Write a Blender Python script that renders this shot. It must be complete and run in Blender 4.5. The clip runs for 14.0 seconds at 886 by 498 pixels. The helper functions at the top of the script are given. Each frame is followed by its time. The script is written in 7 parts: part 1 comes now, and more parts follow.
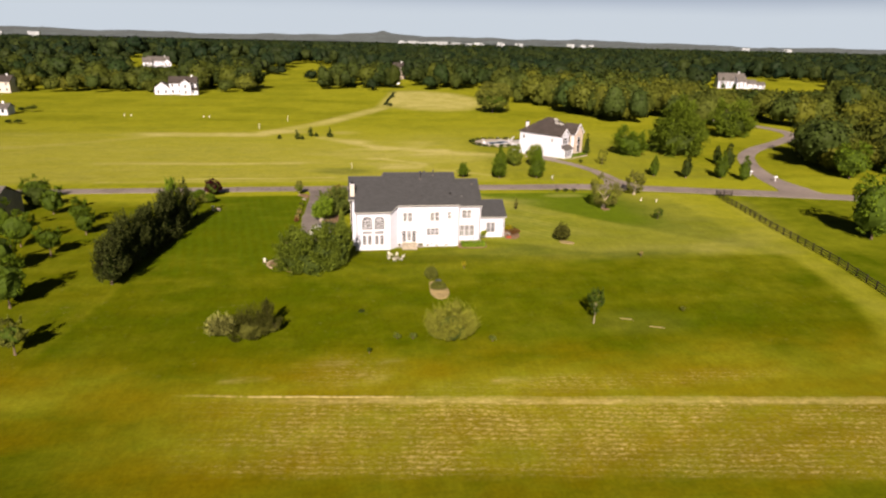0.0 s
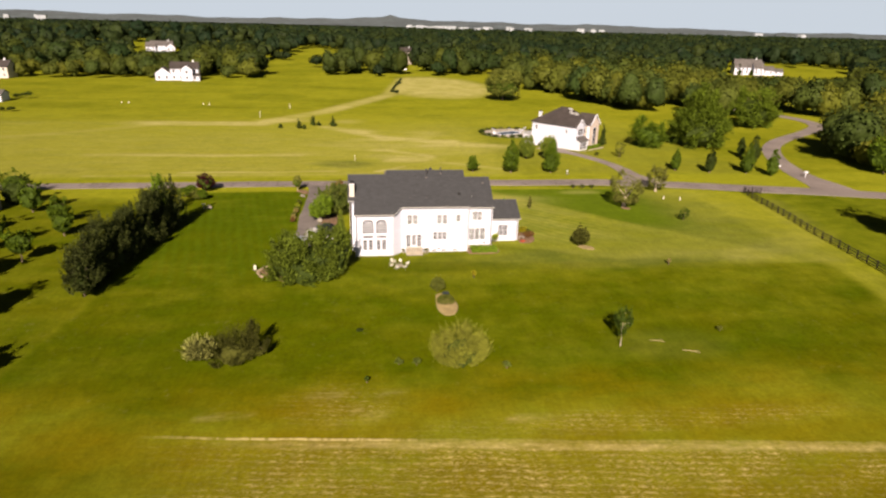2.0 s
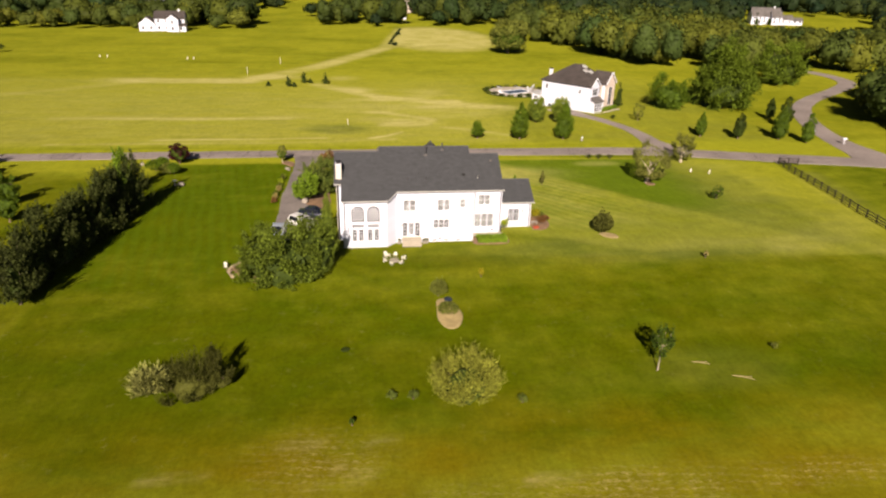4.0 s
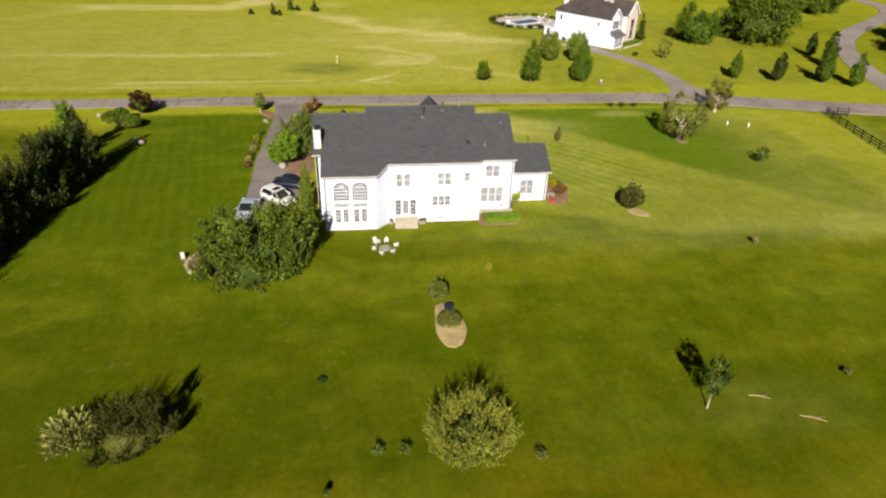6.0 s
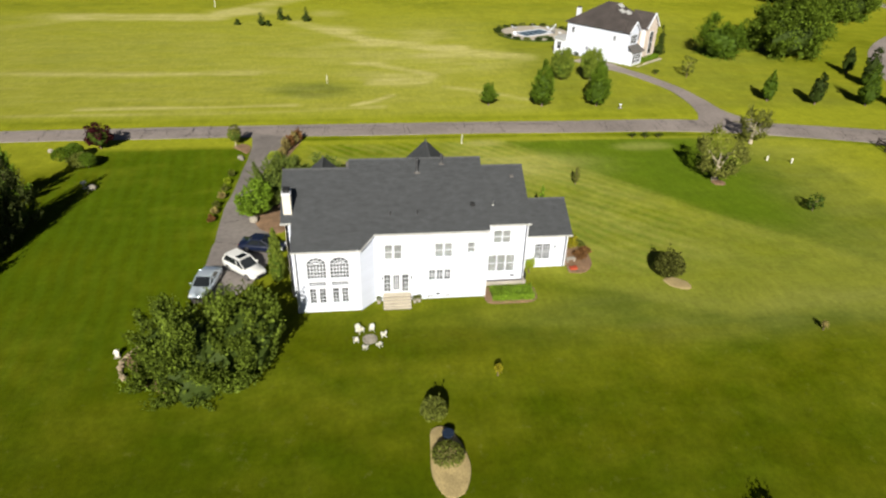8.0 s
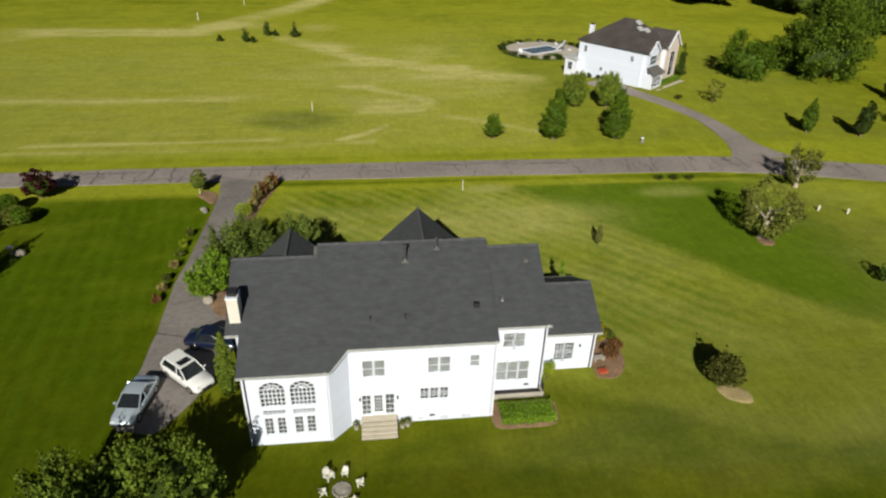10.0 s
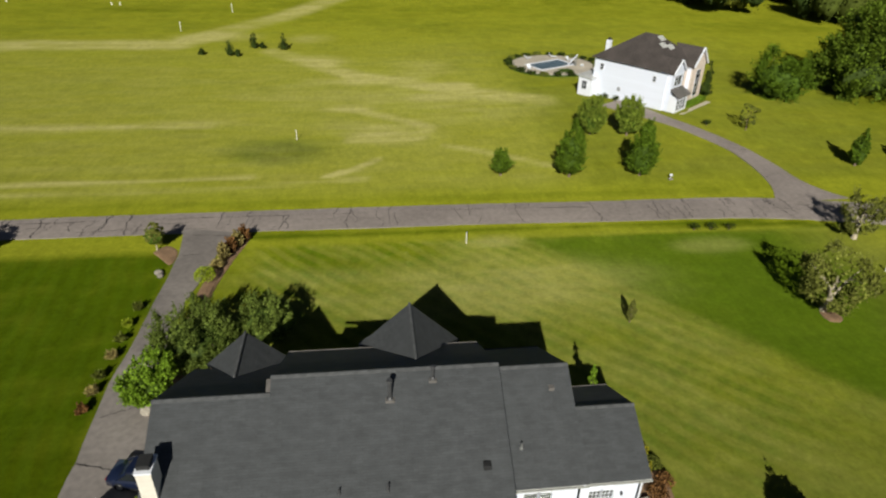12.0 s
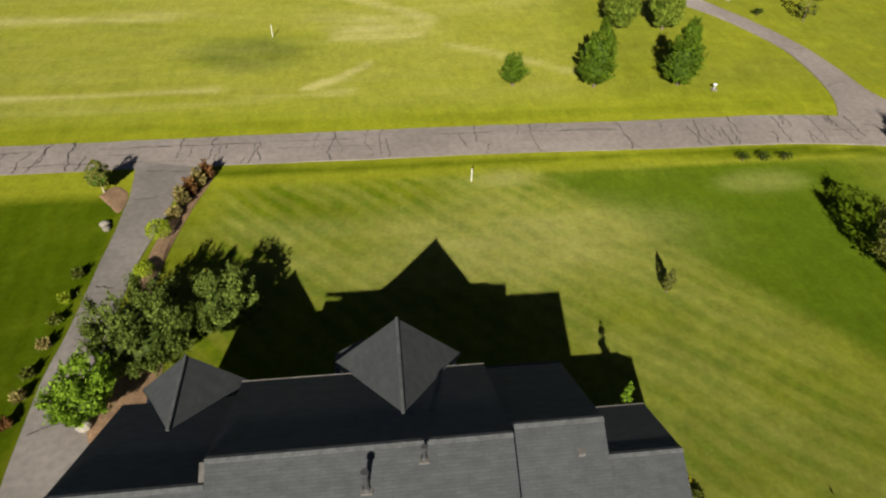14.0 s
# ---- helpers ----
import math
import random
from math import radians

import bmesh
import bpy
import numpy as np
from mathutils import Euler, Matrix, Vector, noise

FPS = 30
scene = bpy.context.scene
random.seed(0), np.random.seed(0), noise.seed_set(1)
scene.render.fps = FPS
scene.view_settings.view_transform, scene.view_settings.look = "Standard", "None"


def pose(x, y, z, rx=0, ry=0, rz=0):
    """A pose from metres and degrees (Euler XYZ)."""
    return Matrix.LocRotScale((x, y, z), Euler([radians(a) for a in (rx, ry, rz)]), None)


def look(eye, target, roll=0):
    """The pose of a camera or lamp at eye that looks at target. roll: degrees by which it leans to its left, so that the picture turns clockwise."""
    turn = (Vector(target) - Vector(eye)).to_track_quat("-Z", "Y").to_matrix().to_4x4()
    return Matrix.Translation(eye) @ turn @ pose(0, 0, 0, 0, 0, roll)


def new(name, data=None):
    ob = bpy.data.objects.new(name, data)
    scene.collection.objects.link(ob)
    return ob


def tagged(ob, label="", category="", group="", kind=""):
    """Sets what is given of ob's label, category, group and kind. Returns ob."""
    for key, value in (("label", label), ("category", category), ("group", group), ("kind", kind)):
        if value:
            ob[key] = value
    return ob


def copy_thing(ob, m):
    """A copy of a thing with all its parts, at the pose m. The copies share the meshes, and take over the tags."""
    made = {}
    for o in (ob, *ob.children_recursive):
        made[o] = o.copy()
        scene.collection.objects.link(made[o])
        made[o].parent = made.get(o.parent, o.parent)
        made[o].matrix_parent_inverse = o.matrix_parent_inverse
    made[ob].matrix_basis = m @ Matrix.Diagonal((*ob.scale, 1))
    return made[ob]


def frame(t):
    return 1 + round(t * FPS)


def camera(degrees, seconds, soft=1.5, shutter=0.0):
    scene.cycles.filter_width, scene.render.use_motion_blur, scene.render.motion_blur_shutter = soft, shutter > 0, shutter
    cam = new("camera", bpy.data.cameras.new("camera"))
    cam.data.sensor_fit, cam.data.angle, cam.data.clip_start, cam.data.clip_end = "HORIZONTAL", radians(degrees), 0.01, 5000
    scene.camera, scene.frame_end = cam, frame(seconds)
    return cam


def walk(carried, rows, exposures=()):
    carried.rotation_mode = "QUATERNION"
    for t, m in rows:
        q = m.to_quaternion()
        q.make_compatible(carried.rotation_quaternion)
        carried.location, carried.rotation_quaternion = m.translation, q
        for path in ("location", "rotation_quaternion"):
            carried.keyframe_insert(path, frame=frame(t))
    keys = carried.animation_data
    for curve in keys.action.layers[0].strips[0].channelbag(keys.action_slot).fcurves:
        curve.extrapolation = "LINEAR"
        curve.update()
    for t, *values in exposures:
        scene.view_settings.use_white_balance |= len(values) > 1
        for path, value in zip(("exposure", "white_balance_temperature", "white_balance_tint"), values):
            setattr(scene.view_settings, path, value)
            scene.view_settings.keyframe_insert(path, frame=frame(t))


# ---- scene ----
cam = camera(69.5, 14.0, soft=2.3)
PATH = [
    (0, (-0.471, -100.777, 33.612), (-0.193, -98.898, 32.984), 1.4),
    (0.5, (-0.198, -98.534, 33.589), (0.068, -96.653, 32.962), 1.4),
    (1, (0.098, -96.201, 33.601), (0.358, -94.321, 32.972), 1.4),
    (1.5, (0.416, -93.794, 33.624), (0.672, -91.918, 32.982), 1.4),
    (2, (0.743, -91.167, 33.583), (0.998, -89.299, 32.913), 1.5),
    (2.5, (1.061, -88.148, 33.587), (1.315, -86.292, 32.886), 1.5),
    (5, (3.433, -69.545, 34.104), (3.678, -67.776, 33.204), 1.7),
    (5.5, (3.894, -66.017, 34.164), (4.137, -64.278, 33.206), 1.8),
    (6, (4.358, -62.514, 34.309), (4.594, -60.808, 33.293), 1.8),
    (6.5, (4.915, -58.71, 34.48), (5.148, -57.008, 33.456), 1.7),
    (7, (5.444, -54.859, 34.58), (5.675, -53.157, 33.556), 1.8),
    (7.5, (5.998, -51.216, 34.65), (6.227, -49.512, 33.627), 1.7),
    (8, (6.514, -47.593, 34.643), (6.742, -45.889, 33.622), 1.7),
    (10.5, (9.195, -28.833, 34.649), (9.417, -27.123, 33.635), 1.6),
    (11, (9.603, -25.273, 34.673), (9.823, -23.563, 33.659), 1.6),
    (11.5, (10.014, -21.96, 34.649), (10.235, -20.249, 33.636), 1.6),
    (12, (10.511, -18.559, 34.707), (10.73, -16.851, 33.69), 1.6),
    (12.5, (10.958, -15.438, 34.725), (11.17, -13.776, 33.633), 1.6),
    (13, (11.417, -12.315, 34.699), (11.62, -10.705, 33.53), 1.5),
    (13.5, (11.828, -9.351, 34.606), (12.024, -7.795, 33.365), 1.5),
    (14, (12.343, -5.838, 34.511), (12.528, -4.367, 33.169), 1.5),
]
EXPOSURE = [(0, 0.34, 8300, 22), (2.5, 0.34, 8300, 22), (5, 0.48, 7600, 17), (6, 0.44, 7300, 13), (8, 0.37, 7000, 7), (10.5, -0.07, 6900, 4), (12, 0.0, 6900, 4), (12.5, 0.18, 6950, 4), (13, 0.30, 7000, 4), (14, 0.40, 7200, 6)]
walk(cam, [(t, look(eye, target, roll)) for t, eye, target, roll in PATH], EXPOSURE)


# ---- light ----
SUN_AZ, SUN_EL = math.atan2(-0.213, -0.977), radians(30.0)
world = bpy.data.worlds.new("sky")
scene.world = world
world.use_nodes = True
wn, wl = world.node_tree.nodes, world.node_tree.links
wn.clear()
w_out, w_bg, w_sky = wn.new("ShaderNodeOutputWorld"), wn.new("ShaderNodeBackground"), wn.new("ShaderNodeTexSky")
w_sky.sky_type, w_sky.sun_disc = "NISHITA", False
w_sky.sun_elevation, w_sky.sun_rotation = SUN_EL, SUN_AZ
w_sky.air_density, w_sky.dust_density, w_sky.ozone_density = 0.22, 0.2, 1.0
w_bg.inputs["Strength"].default_value = 0.05
w_co, w_map, w_noise, w_ramp, w_mix = (wn.new("ShaderNodeTexCoord"), wn.new("ShaderNodeMapping"), wn.new("ShaderNodeTexNoise"),
                                       wn.new("ShaderNodeValToRGB"), wn.new("ShaderNodeMix"))
w_mix.data_type = "RGBA"
w_map.inputs["Scale"].default_value = (2.2, 2.2, 13.0)
w_noise.inputs["Scale"].default_value, w_noise.inputs["Detail"].default_value = 1.6, 5.0
w_ramp.color_ramp.elements[0].position, w_ramp.color_ramp.elements[1].position = 0.50, 0.85
w_mix.inputs[7].default_value = (7.7, 10.7, 13.8, 1)
wl.new(w_co.outputs["Generated"], w_map.inputs["Vector"])
wl.new(w_map.outputs["Vector"], w_noise.inputs["Vector"])
wl.new(w_noise.outputs["Fac"], w_ramp.inputs["Fac"])
w_sep, w_up, w_add, w_amt = wn.new("ShaderNodeSeparateXYZ"), wn.new("ShaderNodeMapRange"), wn.new("ShaderNodeMath"), wn.new("ShaderNodeMath")
w_up.interpolation_type = "SMOOTHSTEP"
for w_key, w_val in zip(("From Min", "From Max", "To Min", "To Max"), (0.03, 0.09, 1.0, 0.0)):
    w_up.inputs[w_key].default_value = w_val
wl.new(w_co.outputs["Generated"], w_sep.inputs[0])
wl.new(w_sep.outputs["Z"], w_up.inputs["Value"])
w_amt.operation, w_amt.inputs[1].default_value = "MULTIPLY", 0.10
wl.new(w_ramp.outputs["Color"], w_amt.inputs[0])
w_add.operation, w_add.use_clamp = "ADD", True
wl.new(w_up.outputs["Result"], w_add.inputs[0])
wl.new(w_amt.outputs[0], w_add.inputs[1])
wl.new(w_add.outputs[0], w_mix.inputs[0])
wl.new(w_sky.outputs["Color"], w_mix.inputs[6])
wl.new(w_mix.outputs[2], w_bg.inputs["Color"])
wl.new(w_bg.outputs["Background"], w_out.inputs["Surface"])
sun_data = bpy.data.lights.new("sun", "SUN")
sun_data.energy, sun_data.angle, sun_data.color = 5.0, radians(0.6), (1.0, 0.97, 0.915)
sun = new("sun", sun_data)
sun.matrix_world = look((-20, -92, 54.5), (0, 0, 0))


# ---- materials ----
def material(name, base, rough=0.8, metal=0.0, scale=3.0, vary=0.25, fine=None, fine_vary=0.2, bump=0.0, bump_scale=None,
             island=0.0, obj=0.0, stretch=(1, 1, 1), spec=0.5, translucent=0.0, tone=False):
    """Colour with variation at two scales, bump from the fine one, and a shift by island or by object."""
    m = bpy.data.materials.new(name)
    m.use_nodes = True
    n, l = m.node_tree.nodes, m.node_tree.links
    bsdf = n["Principled BSDF"]
    bsdf.inputs["Roughness"].default_value = rough
    bsdf.inputs["Metallic"].default_value = metal
    bsdf.inputs["Specular IOR Level"].default_value = spec
    co, mp = n.new("ShaderNodeTexCoord"), n.new("ShaderNodeMapping")
    mp.inputs["Scale"].default_value = stretch
    l.new(co.outputs["Object"], mp.inputs["Vector"])

    def field(sc, detail):
        t = n.new("ShaderNodeTexNoise")
        t.inputs["Scale"].default_value, t.inputs["Detail"].default_value = sc, detail
        l.new(mp.outputs["Vector"], t.inputs["Vector"])
        return t.outputs["Fac"]

    def around(fac, amount):
        r = n.new("ShaderNodeMapRange")
        r.inputs["From Min"].default_value, r.inputs["From Max"].default_value = 0.3, 0.7
        r.inputs["To Min"].default_value, r.inputs["To Max"].default_value = 1 - amount, 1 + amount
        r.clamp = False
        l.new(fac, r.inputs["Value"])
        return r.outputs["Result"]

    def times(a, b):
        q = n.new("ShaderNodeMath")
        q.operation = "MULTIPLY"
        l.new(a, q.inputs[0])
        l.new(b, q.inputs[1])
        return q.outputs[0]
    value = around(field(scale, 3.0), vary)
    small = field(fine or scale * 9, 4.0)
    value = times(value, around(small, fine_vary))
    if island:
        g = n.new("ShaderNodeNewGeometry")
        r = n.new("ShaderNodeMapRange")
        r.inputs["To Min"].default_value, r.inputs["To Max"].default_value = 1 - island, 1 + island
        l.new(g.outputs["Random Per Island"], r.inputs["Value"])
        value = times(value, r.outputs["Result"])
    if obj:
        g = n.new("ShaderNodeObjectInfo")
        r = n.new("ShaderNodeMapRange")
        r.inputs["To Min"].default_value, r.inputs["To Max"].default_value = 1 - obj, 1 + obj
        l.new(g.outputs["Random"], r.inputs["Value"])
        value = times(value, r.outputs["Result"])
    v = n.new("ShaderNodeVectorMath")
    v.operation = "SCALE"
    v.inputs[0].default_value = base
    if tone:
        a, mt, mx0 = n.new("ShaderNodeAttribute"), n.new("ShaderNodeMix"), n.new("ShaderNodeMapRange")
        a.attribute_name = "tone"
        mt.data_type = "RGBA"
        mt.inputs[6].default_value = (base[0] * 0.48, base[1] * 0.68, base[2] * 1.1, 1)
        mt.inputs[7].default_value = (base[0] * 1.60, base[1] * 1.38, base[2] * 1.1, 1)
        l.new(a.outputs["Fac"], mt.inputs[0])
        l.new(mt.outputs[2], v.inputs[0])
    l.new(value, v.inputs["Scale"])
    l.new(v.outputs["Vector"], bsdf.inputs["Base Color"])
    if bump:
        b = n.new("ShaderNodeBump")
        b.inputs["Strength"].default_value, b.inputs["Distance"].default_value = bump, 0.02
        l.new(field(bump_scale, 3.0) if bump_scale else small, b.inputs["Height"])
        l.new(b.outputs["Normal"], bsdf.inputs["Normal"])
    if translucent:
        tr, mx, out = n.new("ShaderNodeBsdfTranslucent"), n.new("ShaderNodeMixShader"), n["Material Output"]
        l.new(v.outputs["Vector"], tr.inputs["Color"])
        mx.inputs[0].default_value = translucent
        l.new(bsdf.outputs[0], mx.inputs[1])
        l.new(tr.outputs[0], mx.inputs[2])
        l.new(mx.outputs[0], out.inputs["Surface"])
    return m


def leaf_material(name, base, island=0.52, obj=0.12, tone=False):
    return material(name, base, rough=0.55, scale=0.35, vary=0.2, fine=1.3, fine_vary=0.15, island=island, obj=obj, spec=0.06, translucent=0.13, tone=tone)


M_LEAF = leaf_material("leaf_green", (0.086, 0.142, 0.012))
M_LEAF_SPRING = leaf_material("leaf_spring", (0.17, 0.225, 0.03))
M_LEAF_YUCCA = leaf_material("leaf_yucca", (0.30, 0.31, 0.09), island=0.35)
M_LEAF_MAPLE = leaf_material("leaf_maple", (0.100, 0.140, 0.018), island=0.6)
M_LEAF_OAK = leaf_material("leaf_oak", (0.105, 0.158, 0.016))
M_LEAF_JUNIPER = leaf_material("leaf_juniper", (0.072, 0.078, 0.016))
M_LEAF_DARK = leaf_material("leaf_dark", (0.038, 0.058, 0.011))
M_LEAF_EVERGREEN = leaf_material("leaf_evergreen", (0.052, 0.066, 0.017), island=0.8)
M_LEAF_LIGHT = leaf_material("leaf_light", (0.27, 0.29, 0.045), island=0.65)
M_LEAF_OLIVE = leaf_material("leaf_olive", (0.130, 0.150, 0.028))
M_LEAF_LIME = leaf_material("leaf_lime", (0.29, 0.36, 0.028))
M_LEAF_SAGE = leaf_material("leaf_sage", (0.128, 0.172, 0.034))
M_LEAF_BROWN = leaf_material("leaf_brown", (0.150, 0.162, 0.034))
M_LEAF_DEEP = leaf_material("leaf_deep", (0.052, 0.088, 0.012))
M_LEAF_BRIGHT = leaf_material("leaf_bright", (0.150, 0.245, 0.022))
M_LEAF_RED = leaf_material("leaf_red", (0.045, 0.010, 0.012))
M_LEAF_YELLOW = leaf_material("leaf_yellow", (0.30, 0.27, 0.02))
M_LEAF_RUST = leaf_material("leaf_rust", (0.21, 0.105, 0.04))
M_LEAF_TAN = leaf_material("leaf_tan", (0.30, 0.245, 0.09))
# One woods leaf in three tones; MID and LIT carry sunlight as colour.
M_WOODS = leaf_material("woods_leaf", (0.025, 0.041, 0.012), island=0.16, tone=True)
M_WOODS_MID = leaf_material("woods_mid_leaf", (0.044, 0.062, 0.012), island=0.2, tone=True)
M_WOODS_LIT = leaf_material("woods_sunlit_leaf", (0.080, 0.099, 0.016), island=0.26, tone=True)
M_BARK = material("bark", (0.17, 0.125, 0.085), rough=0.9, scale=1.2, fine=22, bump=0.6, stretch=(1, 1, 0.25))
M_BARK_PALE = material("bark_pale", (0.42, 0.36, 0.27), rough=0.9, scale=1.2, fine=22, bump=0.5, stretch=(1, 1, 0.25))
M_ASPHALT = material("asphalt", (0.285, 0.243, 0.226), rough=0.9, scale=0.10, vary=0.16, fine=1.8, fine_vary=0.13, bump=0.25, bump_scale=30)
M_DRIVE = material("driveway_asphalt", (0.22, 0.194, 0.182), rough=0.9, scale=0.16, vary=0.22, fine=2.2, fine_vary=0.14, bump=0.25, bump_scale=30)
M_CRACK = material("crack_sealant", (0.036, 0.032, 0.031), rough=0.75, scale=2, vary=0.3)
M_SIDING = material("white_siding", (0.75, 0.79, 0.92), rough=0.55, scale=0.35, vary=0.04, fine=6, fine_vary=0.03, bump=0.15, bump_scale=3, stretch=(0.05, 0.05, 2.6))
M_TRIM = material("white_trim", (0.78, 0.80, 0.88), rough=0.5, scale=0.8, vary=0.04, fine=9, fine_vary=0.03)
M_GUTTER = material("gutter_aluminium", (0.70, 0.70, 0.68), rough=0.4, metal=0.3, scale=1.2, vary=0.06)
M_ROOF_FAR = material("brown_shingle", (0.062, 0.051, 0.048), rough=0.9, scale=0.4, vary=0.25, fine=5, fine_vary=0.25, bump=0.4)
M_ROOF_CAP = material("ridge_shingle", (0.085, 0.088, 0.093), rough=0.9, scale=2.5, vary=0.25, fine=12, fine_vary=0.2, bump=0.4)
M_ROOF_GREY = material("grey_shingle", (0.13, 0.12, 0.115), rough=0.9, scale=0.4, vary=0.2, fine=5, fine_vary=0.2, bump=0.4)
M_BRICK = material("peach_brick", (0.66, 0.56, 0.49), rough=0.85, scale=0.7, vary=0.12, fine=11, fine_vary=0.22, bump=0.5)
M_EDGING = material("brown_edging_stone", (0.36, 0.28, 0.19), rough=0.9, scale=1.6, vary=0.25, fine=12, bump=0.6, obj=0.25)
M_CREAM = material("cream_cladding", (0.74, 0.69, 0.61), rough=0.7, scale=0.7, vary=0.06, fine=6, fine_vary=0.05, stretch=(1, 1, 4))
M_STONE = material("field_stone", (0.29, 0.26, 0.22), rough=0.9, scale=1.6, vary=0.25, fine=12, bump=0.6, obj=0.25)
M_CONCRETE = material("concrete", (0.42, 0.38, 0.33), rough=0.88, scale=0.7, vary=0.14, fine=9, bump=0.3)
M_STEP = material("step_timber", (0.54, 0.48, 0.38), rough=0.8, scale=1.2, vary=0.18, fine=14, bump=0.3, stretch=(0.3, 3, 3))
M_MULCH = material("mulch", (0.245, 0.150, 0.088), rough=0.95, scale=0.9, vary=0.2, fine=9, fine_vary=0.4, bump=0.9)
M_SAND = material("sandy_mulch", (0.39, 0.30, 0.14), rough=0.95, scale=0.9, vary=0.14, fine=9, fine_vary=0.25, bump=0.7)
M_FENCE = material("dark_fence_board", (0.040, 0.031, 0.027), rough=0.8, scale=1, vary=0.25, fine=10, bump=0.3, obj=0.25)
M_POST_WHITE = material("white_post_paint", (0.80, 0.77, 0.66), rough=0.6, scale=2, vary=0.08)
M_METAL = material("galvanised_metal", (0.55, 0.55, 0.54), rough=0.35, metal=0.8, scale=5, vary=0.12)
M_FLUE = material("dull_flue_metal", (0.10, 0.10, 0.105), rough=0.5, metal=0.5, scale=5, vary=0.2)
M_BLACK = material("black_rubber", (0.018, 0.018, 0.019), rough=0.7, scale=4, vary=0.2)
M_TYRE = material("tyre_rubber", (0.022, 0.022, 0.022), rough=0.85, scale=6, vary=0.15)
M_RIM = material("alloy_rim", (0.50, 0.50, 0.51), rough=0.3, metal=0.9, scale=6, vary=0.06)
M_LAMP_WHITE = material("headlamp_lens", (0.72, 0.74, 0.76), rough=0.12, scale=8, vary=0.08)
M_LAMP_RED = material("tail_lamp_lens", (0.35, 0.02, 0.02), rough=0.15, scale=8, vary=0.08)
M_WATER = material("pool_water", (0.12, 0.17, 0.20), rough=0.06, scale=0.6, vary=0.12, bump=0.1, bump_scale=5)
M_DECK = material("pool_paving", (0.52, 0.46, 0.38), rough=0.85, scale=0.3, vary=0.1, fine=3, fine_vary=0.08, bump=0.3)
M_STRAW = material("bleached_wood", (0.42, 0.33, 0.17), rough=0.95, scale=1.5, vary=0.2, fine=16, bump=0.6)
M_BLIND = material("window_blind", (0.13, 0.128, 0.132), rough=0.8, scale=1.2, vary=0.16, fine=1.0, fine_vary=0.04, stretch=(0.3, 0.3, 14))
M_INNER = material("dim_interior", (0.042, 0.043, 0.047), rough=0.9, scale=0.8, vary=0.4)
M_CHAIR = material("cream_chair_paint", (0.76, 0.73, 0.64), rough=0.6, scale=2.2, vary=0.08)
M_RED = material("red_canvas", (0.42, 0.07, 0.03), rough=0.7, scale=2, vary=0.15)
M_BLUE_POT = material("blue_glazed_ceramic", (0.018, 0.030, 0.055), rough=0.3, scale=3, vary=0.2)
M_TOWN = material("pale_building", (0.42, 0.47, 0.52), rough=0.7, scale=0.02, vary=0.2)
# Hill woods lightened towards blue: distance haze is mixed into this base colour.
M_HILL = material("hazed_hill_woods", (0.115, 0.15, 0.16), rough=1.0, scale=0.006, vary=0.25, fine=0.03, fine_vary=0.3)


def car_paint(name, base, metal=0.0):
    m = material(name, base, rough=0.28, metal=metal, scale=1.5, vary=0.04, fine=60, fine_vary=0.03)
    m.node_tree.nodes["Principled BSDF"].inputs["Coat Weight"].default_value = 0.6
    m.node_tree.nodes["Principled BSDF"].inputs["Coat Roughness"].default_value = 0.06
    return m


def glass(name, base=(0.85, 0.9, 0.9)):
    m = bpy.data.materials.new(name)
    m.use_nodes = True
    b = m.node_tree.nodes["Principled BSDF"]
    b.inputs["Base Color"].default_value = (*base, 1)
    b.inputs["Transmission Weight"].default_value, b.inputs["Roughness"].default_value, b.inputs["IOR"].default_value = 1.0, 0.02, 1.45
    return m


M_GLASS = glass("window_glass")
M_CARGLASS = material("tinted_car_glass", (0.016, 0.019, 0.022), rough=0.06, scale=2, vary=0.1)


def roof_material():
    """Charcoal asphalt shingles: courses of tabs with shade steps, lap lines and weathering."""
    m = material("charcoal_shingle", (0.058, 0.062, 0.068), rough=0.88, scale=1.3, vary=0.15, stretch=(1.0, 1.6, 1.6), fine=26, fine_vary=0.22)
    n, l = m.node_tree.nodes, m.node_tree.links
    bsdf = n["Principled BSDF"]
    co = n.new("ShaderNodeTexCoord")
    br = n.new("ShaderNodeTexBrick")
    br.offset, br.squash = 0.42, 1.0
    br.inputs["Color1"].default_value = (0.92, 0.92, 0.92, 1)
    br.inputs["Color2"].default_value = (1.08, 1.08, 1.07, 1)
    br.inputs["Mortar"].default_value = (0.76, 0.76, 0.76, 1)
    br.inputs["Scale"].default_value = 1.0
    br.inputs["Mortar Size"].default_value, br.inputs["Mortar Smooth"].default_value = 0.012, 0.4
    br.inputs["Brick Width"].default_value, br.inputs["Row Height"].default_value = 0.62, 0.15
    l.new(co.outputs["UV"], br.inputs["Vector"])
    mul = n.new("ShaderNodeVectorMath")
    mul.operation = "MULTIPLY"
    old = bsdf.inputs["Base Color"].links[0].from_socket
    l.new(old, mul.inputs[0])
    l.new(br.outputs["Color"], mul.inputs[1])
    l.new(mul.outputs["Vector"], bsdf.inputs["Base Color"])
    b = n.new("ShaderNodeBump")
    b.inputs["Strength"].default_value, b.inputs["Distance"].default_value = 0.5, 0.012
    l.new(br.outputs["Fac"], b.inputs["Height"])
    b.invert = True
    l.new(b.outputs["Normal"], bsdf.inputs["Normal"])
    return m


M_ROOF = roof_material()


